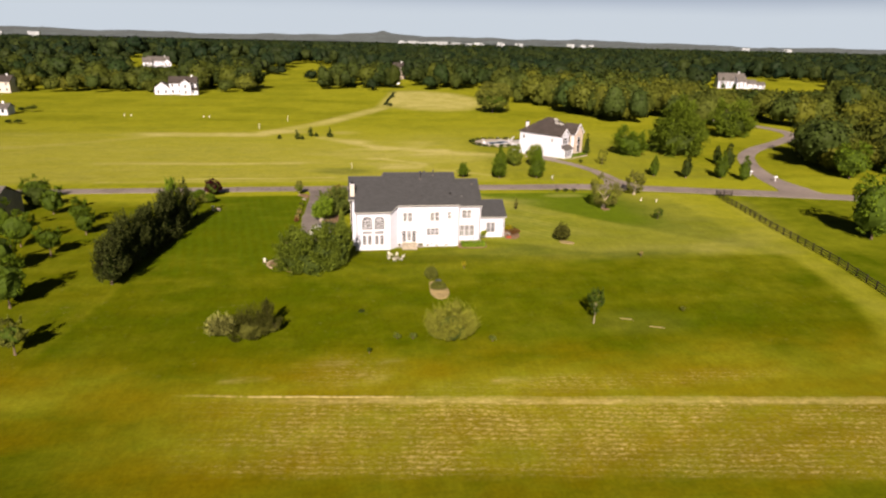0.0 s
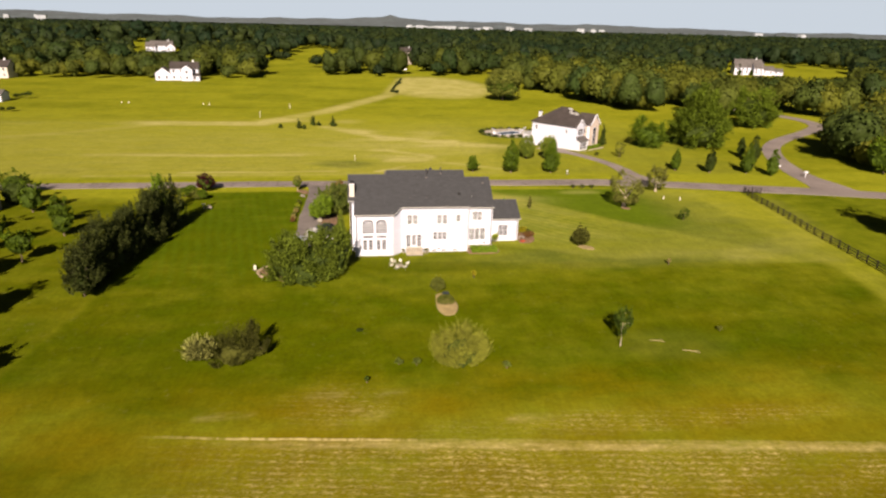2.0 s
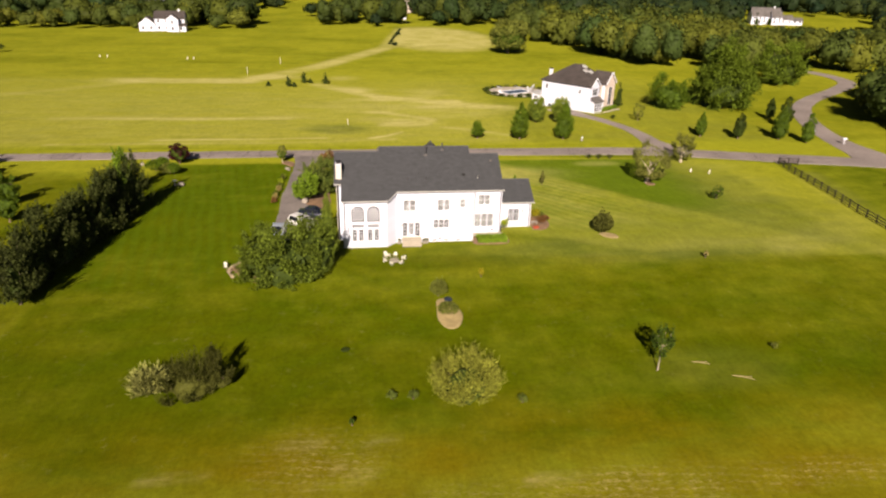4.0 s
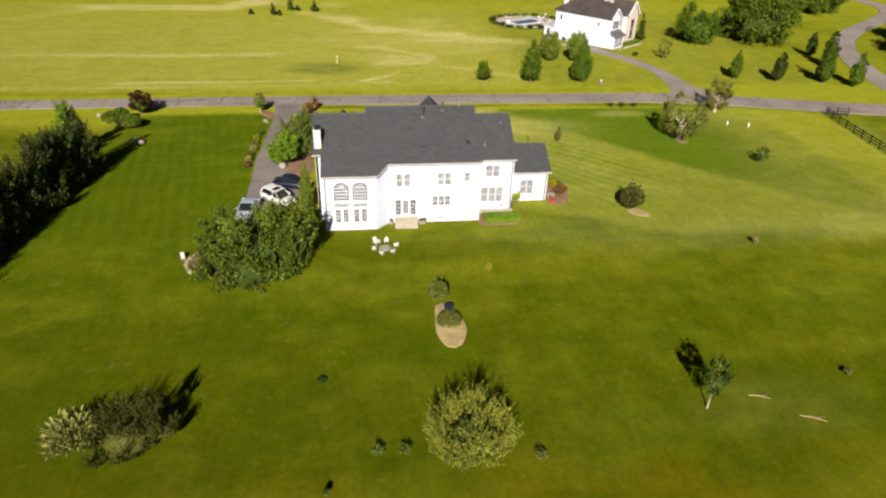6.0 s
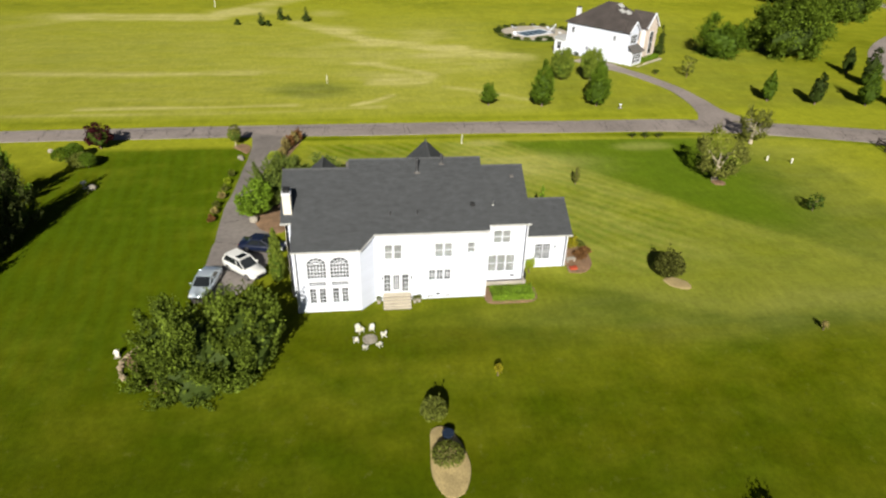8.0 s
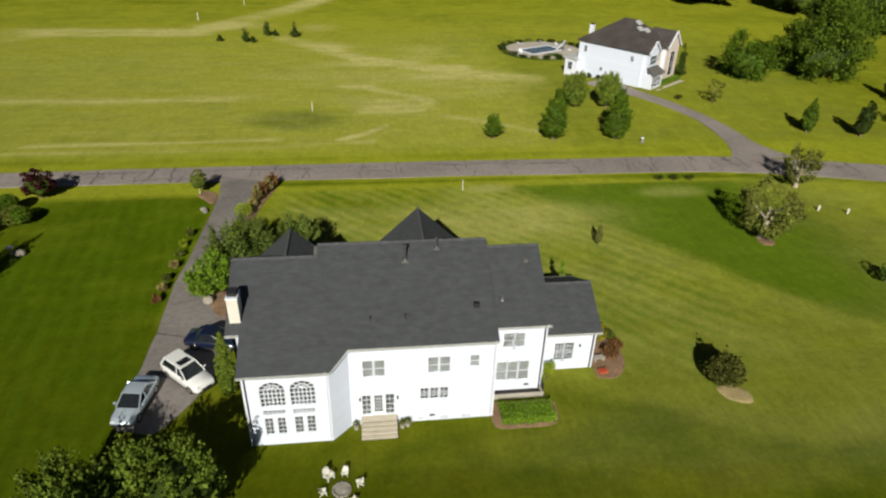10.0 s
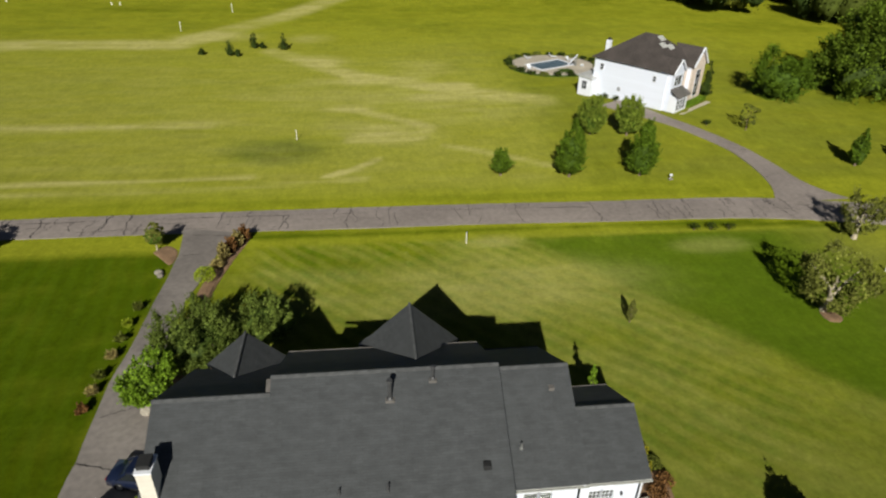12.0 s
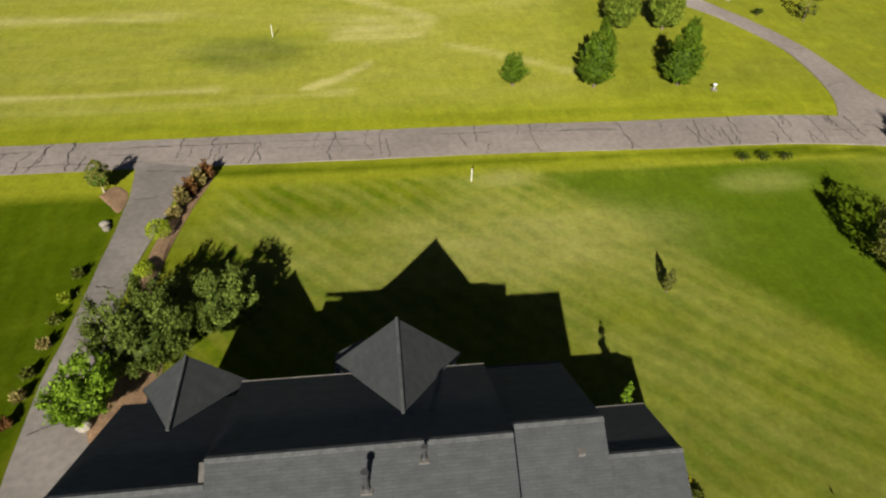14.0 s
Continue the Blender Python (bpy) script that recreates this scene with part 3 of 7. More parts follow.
    dry += inside(X, Y, 48.5, 39.8, 4.5, 1.8) * 0.25 + inside(X, Y, 27, 33, 12, 5, 0.6) * 0.32 + inside(X, Y, 8, 30, 12, 3, 0.6) * 0.25
    dry += near_line(X, Y, [(60, -4), (80, 6), (86, 30)], 5) * 0.12 + near_line(X, Y, [(73.6, -6), (74.5, -16), (72.0, -30), (68, -42)], 3.5) * 0.08
    dry += inside(X, Y, 42, -3, 26, 4, 0.6) * 0.10 + inside(X, Y, 36, -29, 6, 3, 0.6) * 0.06
    for mx, my, mw, md, ms in ((-25, 147, 8, 4, 0.5), (-3, 145, 5, 4, 0.35), (1, 124, 5, 3.5, 0.45), (12, 108, 10, 2.2, 0.45), (22, 116, 5, 5, 0.3), (25, 96, 6, 2.2, 0.6), (15, 77, 6, 3.5, 0.4), (10, 81, 7, 3, 0.3),
                               (-18, 84, 7, 1.6, 0.45), (-42, 83, 9, 1.8, 0.35), (24, 42.2, 2.5, 1.2, 0.6), (4, 36, 8, 1.6, 0.22), (21, 35, 8, 3.5, 0.3), (30, 90, 12, 8, 0.2), (5, 98, 14, 6, 0.2)):
        dry += ms * inside(X, Y, mx, my, mw, md, 0.8)
    dry += 0.13 * sm(53, 58, Y) * (1 - sm(105, 150, Y)) * (1 - sm(30, 44, X))
    dry *= 1 + 0.35 * sm(56, 60, Y) * (1 - sm(150, 200, Y))
    dry *= 0.65 + 0.7 * value_noise(X / 4, Y / 2.2, 4)
    stub = 0.8 * (1 - sm(-45.4, -43.9, Y + 0.105 * (X - 9) + 0.6 * wob2)) * sm(-54.4, -53.4, Y + 0.116 * (X + 13.5) + 0.5 * wob2) * sm(-21, -3, X + 8 * wob)
    stub += 0.4 * inside(X, Y, -1.5, -38.0, 5, 3.0, 0.6) + 0.5 * inside(X, Y, 26, -42.6, 18, 1.6, 0.6)
    swath = 0.25 * inside(X, Y, 0, -37.6, 5, 2.4, 0.6) * (value_noise(X / 2.2, Y / 0.5, 8) > 0.78) + 0.5 * near_line(X, Y, [(14, -41.6), (24, -41.9)], 0.4)
    swath = np.clip(swath + 0.35 * near_line(X, Y, [(-14.5, -38.8), (-9.5, -39.0)], 0.4) * value_noise(X, Y, 6), 0, 1)
    stub = np.clip(stub, 0, 1)
    tired = np.minimum(0.42 * lawn_south + 1.5 * (1 - sm(-42, -28, Y)) + 0.5 * far_lot + 0.25 * close_house + 0.3 * sm(56, 60, Y), 1.5)
    mow_a = west_lawn
    mow_b = np.maximum(sm(18, 26, Y), sm(23, 28, X) * sm(0, 10, Y)) * (1 - sm(42.5, 43.5, Y)) * sm(-5, 0, X) * (1 - 0.6 * sm(34, 46, X)) * (1 - sm(56, 68, X)) * (1 - 0.9 * wedge) * (0.6 + 0.7 * value_noise(X / 5, Y / 5, 9))
    speck = np.clip(0.25 * lawn_south + 0.5 * sm(56, 70, Y) * (1 - sm(150, 260, Y)) * (1 - sm(30, 44, X)) + 0.4 * mow_b + 0.35 * far_lot, 0, 1)
    pale = sm(14, 24, X) * sm(-0.7, 0.7, Y - mow_line) * (1 - sm(42.5, 43.5, Y)) * (1 - 0.9 * wedge) * (1 - 0.7 * apron) * (1 - sm(70, 84, X)) + 0.6 * sm(54, 60, Y) * (1 - sm(120, 180, Y)) * (1 - sm(90, 110, X))
    ny, nx = X.shape
    idx = np.arange(ny * nx).reshape(ny, nx)
    faces = np.stack((idx[:-1, :-1], idx[:-1, 1:], idx[1:, 1:], idx[1:, :-1]), -1).reshape(-1, 4)
    me = mesh_of("ground", np.stack((X, Y, Z), -1).reshape(-1, 3).tolist(), faces.tolist(), M_GRASS, smooth=True)
    for name, arr in (("lush", lush), ("dry", np.clip(dry, 0, 1)), ("stubble", stub), ("mow_a", mow_a), ("mow_b", mow_b), ("speck", speck), ("swath", swath), ("pale", pale), ("fresh", np.clip(wedge + 0.1 * west_lawn, 0, 1)), ("tired", tired)):
        a = me.attributes.new(name, "FLOAT", "POINT")
        a.data.foreach_set("value", arr.astype(np.float32).ravel())
    tagged(new("ground", me), "rolling green lawn and yellowish hay fields with dry tracks", "ground", kind="structure")


build_ground()


def smooth_line(pts, step=1.5):
    """Points along a Catmull-Rom curve."""
    p = [np.array(q, float) for q in pts]
    p = [2 * p[0] - p[1], *p, 2 * p[-1] - p[-2]]
    out = []
    for i in range(1, len(p) - 2):
        k = max(2, int(np.linalg.norm(p[i + 1] - p[i]) / step))
        for t in np.linspace(0, 1, k, endpoint=False):
            a, b, c, d = p[i - 1], p[i], p[i + 1], p[i + 2]
            out.append(0.5 * (2 * b + (c - a) * t + (2 * a - 5 * b + 4 * c - d) * t * t + (3 * b - a - 3 * c + d) * t ** 3))
    out.append(p[-2])
    return np.array(out)


def ribbon(bm, pts, lift, thick=0.25, ragged=0.0, seed=0):
    """A paved strip along (x, y, half width) rows, standing `lift` over the ground."""
    rnd = random.Random(seed)
    c = smooth_line(pts)
    d = np.gradient(c[:, :2], axis=0)
    d /= np.linalg.norm(d, axis=1)[:, None]
    rows = []
    for (x, y, w), (dx, dy) in zip(c, d):
        row = []
        for s in (-1.0, -0.985, -0.33, 0.33, 0.985, 1.0):
            ww = w * s + (rnd.uniform(-ragged, ragged) if abs(s) > 0.9 else 0)
            px, py = x - dy * ww, y + dx * ww
            row.append(bm.verts.new((px, py, gz(px, py) + (lift + 0.05 * (1 - s * s) if abs(s) < 1 else -thick))))
        rows.append(row)
    for a, b in zip(rows[:-1], rows[1:]):
        for k in range(5):
            bm.faces.new((a[k], b[k], b[k + 1], a[k + 1]))
    bmesh.ops.recalc_face_normals(bm, faces=bm.faces[:])
    if sum(f.normal.z for f in bm.faces) < 0:
        bmesh.ops.reverse_faces(bm, faces=bm.faces[:])
    return bm


ROAD = [(-700, 40, 3.1), (-320, 45, 3.1), (-120, 47.3, 2.5), (-46, 48.5, 2.35), (-18, 48.9, 2.5), (19, 49.0, 2.7), (40, 48.65, 2.75), (57, 48.4, 2.8), (72, 46.0, 3.0),
        (88, 42.0, 3.4), (110, 36.4, 3.6), (150, 22, 3.6), (230, -8, 3.5), (420, -50, 3.5)]
SIDE_ROAD = [(109, 37, 6.0), (110.5, 44, 4.4), (112, 56, 3.0), (118, 74, 2.7), (128, 92, 2.6), (141, 106, 2.6), (160, 121, 2.6), (176, 136, 3.0), (181, 152, 3.0), (178, 170, 3.0), (165, 196, 3.0)]
DRIVE = [(-7.2, 46.8, 3.6), (-7.7, 44.5, 2.5), (-7.9, 41.5, 2.0), (-7.95, 39, 1.9), (-8.35, 35, 1.6), (-8.5, 31, 1.45), (-8.55, 26, 1.5), (-8.5, 21.5, 1.7), (-8.0, 17.5, 2.1), (-7.0, 14, 2.9), (-6.8, 9, 3.1), (-7.5, 5.4, 2.6), (-8.2, 3.0, 1.9), (-8.5, 1.9, 1.4)]
NEIGHBOUR_DRIVE = [(67.2, 49.5, 5.6), (67.0, 52.5, 3.6), (66.9, 56, 2.4), (66.8, 61, 1.9), (65.8, 67, 1.5), (62.6, 74, 1.45), (59.2, 79.6, 1.6), (56.8, 83.5, 2.3), (53.6, 88.6, 2.6)]
tagged(part("road", ribbon(bmesh.new(), ROAD, 0.05, ragged=0.06, seed=1), M_ASPHALT), "weathered grey asphalt country road with dark cracks", "road", kind="structure")
tagged(part("road", ribbon(bmesh.new(), SIDE_ROAD, 0.062, ragged=0.05, seed=2), M_ASPHALT), "grey asphalt side road curving into the trees", "road", kind="structure")
tagged(part("driveway", ribbon(bmesh.new(), DRIVE, 0.066, ragged=0.05, seed=3), M_DRIVE), "brownish grey asphalt driveway widening beside the house", "driveway", kind="structure")
tagged(part("driveway", ribbon(bmesh.new(), NEIGHBOUR_DRIVE, 0.064, ragged=0.04, seed=4), M_ASPHALT), "narrow grey asphalt driveway curving to the neighbour's house", "driveway", kind="structure")


def crack_strip(bm, pts, w, lift):
    """A thin dark seam lying on paving."""
    prev = None
    for k, (x, y) in enumerate(pts):
        a = np.array(pts[min(k + 1, len(pts) - 1)]) - np.array(pts[max(k - 1, 0)])
        a = a / (np.linalg.norm(a) + 1e-9)
        ww = w * (0.35 + 0.65 * random.random())
        z = gz(x, y) + lift
        cur = (bm.verts.new((x - a[1] * ww, y + a[0] * ww, z)), bm.verts.new((x + a[1] * ww, y - a[0] * ww, z)))
        if prev:
            bm.faces.new((prev[0], prev[1], cur[1], cur[0]))
        prev = cur


def road_cracks():
    rnd = random.Random(11)
    random.seed(11)
    bm = bmesh.new()
    c = smooth_line(ROAD, 0.8)
    c = c[(c[:, 0] > -60) & (c[:, 0] < 100)]
    k = 3
    while k < len(c) - 3:
        x, y, w = c[k]
        kind = rnd.random()
        if kind < 0.72:
            lo, hi = (-0.97, 0.97) if rnd.random() < 0.16 else sorted((rnd.uniform(-0.9, 0.9), rnd.choice((-0.97, 0.97, 0.42))))
            if hi - lo > 0.2:
                px, pts = x, []
                for s in np.linspace(lo, hi, max(5, int((hi - lo) * w / 0.22))):
                    px += rnd.choice((-1, 1)) * rnd.uniform(0.02, 0.17)
                    pts.append((px, y + s * w))
                crack_strip(bm, pts, rnd.uniform(0.022, 0.055), 0.122)
        else:
            s, pts = rnd.choice((0.42, 0.42, 0.40, -0.05, -0.6)), []
            for q in range(rnd.randint(4, 12)):
                s += rnd.uniform(-0.03, 0.03)
                cy = c[min(k + q, len(c) - 1)]
                pts.append((cy[0] + rnd.uniform(-0.2, 0.2), cy[1] + s * w))
            crack_strip(bm, pts, rnd.uniform(0.022, 0.05), 0.122)
        k += rnd.choice((1, 1, 1, 1, 1, 2, 4))
    for sx, sy, ex, ey in ((-9.3, 45.9, -3.9, 45.5), (-9.4, 41.5, -7.2, 41.8), (-9.6, 17.6, -7.6, 18.4), (-9.7, 13.2, -7.2, 12.6), (-9.4, 30.5, -8.0, 30.2), (65.6, 66, 67.2, 66.4), (64.9, 57, 67.9, 58)):
        n = 9
        crack_strip(bm, [(sx + (ex - sx) * q / n + rnd.uniform(-.06, .06), sy + (ey - sy) * q / n + rnd.uniform(-.12, .12)) for q in range(n + 1)], 0.04, 0.136)
    tagged(part("road_cracks", bm, M_CRACK), "dark sealed cracks across the asphalt", "crack", kind="stuff")


road_cracks()


# ---- the white house ----
house = thing("house", Matrix.Identity(4), "large white two-storey house with charcoal shingle roofs", "house")
S_MAIN, S_RIGHT, S_WING = 0.569, 0.602, 0.53


def roof_plane(parent, pts, label="", thick=0.16, name="roof", mat=None):
    """One roof slope: a flat outline given as (x, y, z) corners, with thickness, its shingle courses running level."""
    pts = [Vector(p) for p in pts]
    nrm = Vector((0, 0, 0))
    for k in range(1, len(pts) - 1):
        nrm += (pts[k] - pts[0]).cross(pts[k + 1] - pts[0])
    nrm.normalize()
    if nrm.z < 0:
        pts.reverse()
        nrm = -nrm
    level = Vector((0, 0, 1)).cross(nrm).normalized()
    slope = nrm.cross(level)
    k = len(pts)
    verts = pts + [p - Vector((0, 0, thick)) for p in pts]
    faces = [list(range(k)), list(range(2 * k - 1, k - 1, -1))] + [[i, i + k, (i + 1) % k + k, (i + 1) % k] for i in range(k)]
    uvs = [(verts[i].dot(level), verts[i].dot(slope)) for f in faces for i in f]
    return part(name, mesh_of(name, [tuple(v) for v in verts], faces, mat or M_ROOF, uvs), None, parent, label)


def zs(y):
    return 6.55 + S_MAIN * (y + 0.37)


# roof slopes, eaves and ridges
roof_plane(house, [(-0.2, -0.37, zs(-0.37)), (5.75, -0.37, zs(-0.37)), (6.95, 0.95, zs(0.95)), (17.2, 0.95, zs(0.95)), (17.2, 8.08, zs(8.08)), (4.87, 8.08, zs(8.08)),
                   (4.87, 7.25, zs(7.25)), (-1.1, 7.25, zs(7.25)), (-1.1, 2.2, zs(2.2)), (-0.2, 2.2, zs(2.2))])
zn = zs(8.08)
roof_plane(house, [(4.87, 8.08, zn), (17.2, 8.08, zn), (17.2, 14.35, zn - S_MAIN * 6.27), (4.87, 14.35, zn - S_MAIN * 6.27)])
zl = zs(7.25)
roof_plane(house, [(-1.1, 7.25, zl), (4.87, 7.25, zl), (4.87, 14.2, zl - S_MAIN * 6.95), (-1.1, 14.2, zl - S_MAIN * 6.95)])
roof_plane(house, [(17.21, 3.55, 6.42), (21.68, 3.55, 6.42), (21.68, 9.36, 9.92), (17.21, 9.36, 9.92)])
roof_plane(house, [(17.21, 9.36, 9.92), (21.68, 9.36, 9.92), (21.68, 15.15, 6.43), (17.21, 15.15, 6.43)])
roof_plane(house, [(21.3, 5.6, 3.85), (26.58, 5.6, 3.85), (26.58, 9.65, 6.0), (21.3, 9.65, 6.0)])
roof_plane(house, [(21.3, 9.65, 6.0), (26.58, 9.65, 6.0), (26.58, 13.7, 3.85), (21.3, 13.7, 3.85)])
for cx, half, top, tip, eave, back in ((12.8, 3.45, 10.08, 15.95, 6.82, 10.25), (2.05, 2.85, 8.5, 15.8, 5.95, 11.4)):
    roof_plane(house, [(cx - half, tip, eave), (cx, tip, top), (cx, back, top + 0.02), (cx - half, back + 5.4, eave)][:3] + [(cx - half, min(tip, back + (top - eave) / S_MAIN), eave)])
    roof_plane(house, [(cx + half, tip, eave), (cx, tip, top), (cx, back, top + 0.02), (cx + half, min(tip, back + (top - eave) / S_MAIN), eave)])
    ridge = bmesh.new()
    tube(ridge, (cx, tip, top + 0.02), (cx, back, top + 0.03), 0.09, 0.09, 6)
    part("ridge_cap", ridge, M_ROOF_CAP, house)
    face = bmesh.new()
    prism(face, [(cx - half + 0.35, 0), (cx + half - 0.35, 0), (cx + half - 0.35, eave - 0.05), (cx, top - 0.35), (cx - half + 0.35, eave - 0.05)], tip - 0.55, tip - 0.35)
    part("wall", face, M_BRICK, house, "peach brick front gable")
    for sx in (cx - half + 0.35, cx + half - 0.55):
        part("wall", boxed(sx, 13.8, 0, sx + 0.2, tip - 0.55, eave - 0.1), M_SIDING, house)
# a small entrance gable before the tall one
roof_plane(house, [(9.3, 17.2, 6.0), (11.0, 17.2, 7.25), (11.0, 15.0, 7.27), (9.3, 15.0, 6.0)])
roof_plane(house, [(12.7, 17.2, 6.0), (11.0, 17.2, 7.25), (11.0, 15.0, 7.27), (12.7, 15.0, 6.0)])
entry = bmesh.new()
prism(entry, [(9.6, 0), (12.4, 0), (12.4, 6.0), (11.0, 7.0), (9.6, 6.0)], 15.75, 16.9)
part("porch", entry, M_TRIM, house)

# ridge caps along the level ridges
for x0, x1, y, z in ((4.87, 17.2, 8.08, zn), (-1.1, 4.87, 7.25, zl), (17.21, 21.68, 9.36, 9.92), (21.3, 26.58, 9.65, 6.0)):
    cap = bmesh.new()
    prism(cap, [(0, 0), (0.17, -0.075), (0.17, -0.045), (0, 0.035), (-0.17, -0.045), (-0.17, -0.075)], x0, x1)
    ob = part("ridge_cap", cap, M_ROOF_CAP, house)
    ob.matrix_local = Matrix.Translation((0, y, z + 0.01)) @ Matrix.Rotation(radians(-90), 4, "Z")


def muntins(bm, x0, z0, x1, z1, cols, rows, y, t=0.032):
    for k in range(1, cols):
        x = x0 + (x1 - x0) * k / cols
        box(bm, x - t / 2, y, z0, x + t / 2, y + 0.03, z1)
    for k in range(1, rows):
        z = z0 + (z1 - z0) * k / rows
        box(bm, x0, y + 0.002, z - t / 2, x1, y + 0.028, z + t / 2)


def window(parent, m, w, h, cols=2, rows=4, arch=False, blind=True, name="window", casing=0.09):
    """A window facing -y, its sill's middle at m's origin: casing, glass, bars, behind them a blind or a dark sheet for
    the dim room.
    """
    win = thing(name, m, "", "")
    win.parent = parent
    fr = bmesh.new()
    c = casing
    box(fr, -w / 2 - c, -0.035, -c, w / 2 + c, 0.03, 0.0)
    box(fr, -w / 2 - c, -0.035, 0.0, -w / 2, 0.03, h + (0 if arch else c))
    box(fr, w / 2, -0.035, 0.0, w / 2 + c, 0.03, h + (0 if arch else c))
    if not arch:
        box(fr, -w / 2, -0.035, h, w / 2, 0.03, h + c)
    pane = bmesh.new()
    bars = bmesh.new()
    if arch:
        n, r = 14, w / 2
        ri = [(r * math.cos(math.pi * k / n), h + r * 0.80 * math.sin(math.pi * k / n)) for k in range(n + 1)]
        ro = [((r + c) * math.cos(math.pi * k / n), h + (r * 0.80 + c) * math.sin(math.pi * k / n)) for k in range(n + 1)]
        for k in range(n):
            prism(fr, [ri[k], ro[k], ro[k + 1], ri[k + 1]], -0.035, 0.03)
        prism(pane, [(-w / 2, 0), (w / 2, 0)] + ri, 0.05, 0.058)
        muntins(bars, -w / 2, 0, w / 2, h, cols, rows, 0.015, 0.06)
        box(bars, -w / 2, 0.016, h - 0.03, w / 2, 0.044, h + 0.03)
        for a in (0.2, 0.4, 0.6, 0.8):
            tube(bars, (0, 0.03, h), (r * math.cos(math.pi * a), 0.03, h + r * 0.80 * math.sin(math.pi * a)), 0.03, 0.03, 4)
        for k in range(n):
            q = 0.55
            tube(bars, (ri[k][0] * q, 0.03, h + (ri[k][1] - h) * q), (ri[k + 1][0] * q, 0.03, h + (ri[k + 1][1] - h) * q), 0.028, 0.028, 4)
        # the wall's corners over the arch
        for sgn in (-1, 1):
            for k in range(n // 2):
                a, b = (ro[k], ro[k + 1]) if sgn > 0 else (ro[n - k], ro[n - k - 1])
                top = h + r * 0.80 + c
                prism(fr, [a, (sgn * (r + c), a[1]) if k == 0 else (a[0], top), (b[0], top), b][0:4] if k else [a, (a[0], top), (b[0], top), b], -0.004, 0.028)
    else:
        prism(pane, [(-w / 2, 0), (w / 2, 0), (w / 2, h), (-w / 2, h)], 0.05, 0.058)
        if not blind:
            muntins(bars, -w / 2, 0, w / 2, h, cols, rows, 0.015)
        box(bars, -w / 2, 0.012, h / 2 - 0.016, w / 2, 0.048, h / 2 + 0.016)
    part("window_frame", fr, M_TRIM, win)
    g = part("pane", pane, M_GLASS, win)
    g.visible_shadow = False
    part("glazing_bar", bars, M_TRIM, win)
    hh = h + (w * 0.40 if arch else 0)
    # without a blind, a dark sheet stands in for the dim room
    part("blind" if blind else "curtain", boxed(-w / 2 - 0.02, 0.16, -0.02, w / 2 + 0.02, 0.175, hh), M_BLIND if blind else M_INNER, win)
    return win


def wall_side(x0, y0, turn, length, height, wins, z0=0.0, mat=None, extra=(), thick=0.24):
    """A house wall that starts at (x0, y0) and runs on under `turn` degrees; wins: (x, z, w, h, cols, rows, arch, blind) from that start."""
    m = pose(x0, y0, z0, rz=turn)
    holes = []
    for x, z, w, h, cols, rows, arch, blind in wins:
        c = 0.09 if arch else 0.02
        holes.append((x - w / 2 - c, z - 0.02, x + w / 2 + c, z + h + (w * 0.40 + 0.09 if arch else 0.02)))
    holes += list(extra)
    ob = part("wall", wall_mesh(bmesh.new(), length, height, thick, holes), mat or M_SIDING, house)
    ob.matrix_local = m
    for x, z, w, h, cols, rows, arch, blind in wins:
        window(house, m @ Matrix.Translation((x, 0, z)), w, h, cols, rows, arch, blind)
    return m


# great room
wall_side(0, 0, 0, 5.6, 6.55, [(1.86, 3.55, 1.6, 1.52, 6, 4, True, False), (3.84, 3.55, 1.6, 1.52, 6, 4, True, False),
                               (1.85, 2.80, 1.45, 0.42, 5, 1, False, False), (3.82, 2.80, 1.45, 0.42, 5, 1, False, False),
                               (1.40, 0.95, 0.52, 1.58, 2, 4, False, False), (2.24, 0.95, 0.52, 1.58, 2, 4, False, False), (3.40, 0.95, 0.52, 1.58, 2, 4, False, False), (4.22, 0.95, 0.52, 1.58, 2, 4, False, False)])
wall_side(5.6, 0, 45, 1.84, 6.5, [])
bay_top = bmesh.new()
prism(bay_top, [(0.02, 6.5), (1.84, 6.5), (1.84, zs(1.3) - 0.19), (0.02, zs(0.0) - 0.19)], 0, 0.24)
ob = part("wall", bay_top, M_SIDING, house)
ob.matrix_local = pose(5.6, 0, 0, rz=45)
# middle, from x = 6.9
mid = wall_side(6.9, 1.3, 0, 10.3, 7.4, [(1.27, 4.45, 0.66, 1.5, 3, 4, False, True), (2.09, 4.45, 0.66, 1.5, 3, 4, False, True), (5.8, 4.5, 0.68, 1.45, 3, 4, False, True), (6.63, 4.5, 0.68, 1.45, 3, 4, False, True),
                                         (8.72, 4.85, 0.62, 1.1, 3, 3, False, True), (5.21, 2.05, 0.55, 1.12, 2, 3, False, False), (5.92, 2.05, 0.55, 1.12, 2, 3, False, False), (6.63, 2.05, 0.55, 1.12, 2, 3, False, False),
                                         (1.1, 0.92, 0.58, 1.9, 2, 4, False, False), (2.75, 0.92, 0.58, 1.9, 2, 4, False, False),
                                         (5.1, 0.12, 0.62, 0.26, 2, 1, False, False), (6.6, 0.12, 0.62, 0.26, 2, 1, False, False), (8.3, 0.12, 0.62, 0.26, 2, 1, False, False)], extra=[(1.52, 0.86, 2.36, 2.9)])
wall_side(17.2, 1.3, 90, 2.6, 7.4, [])
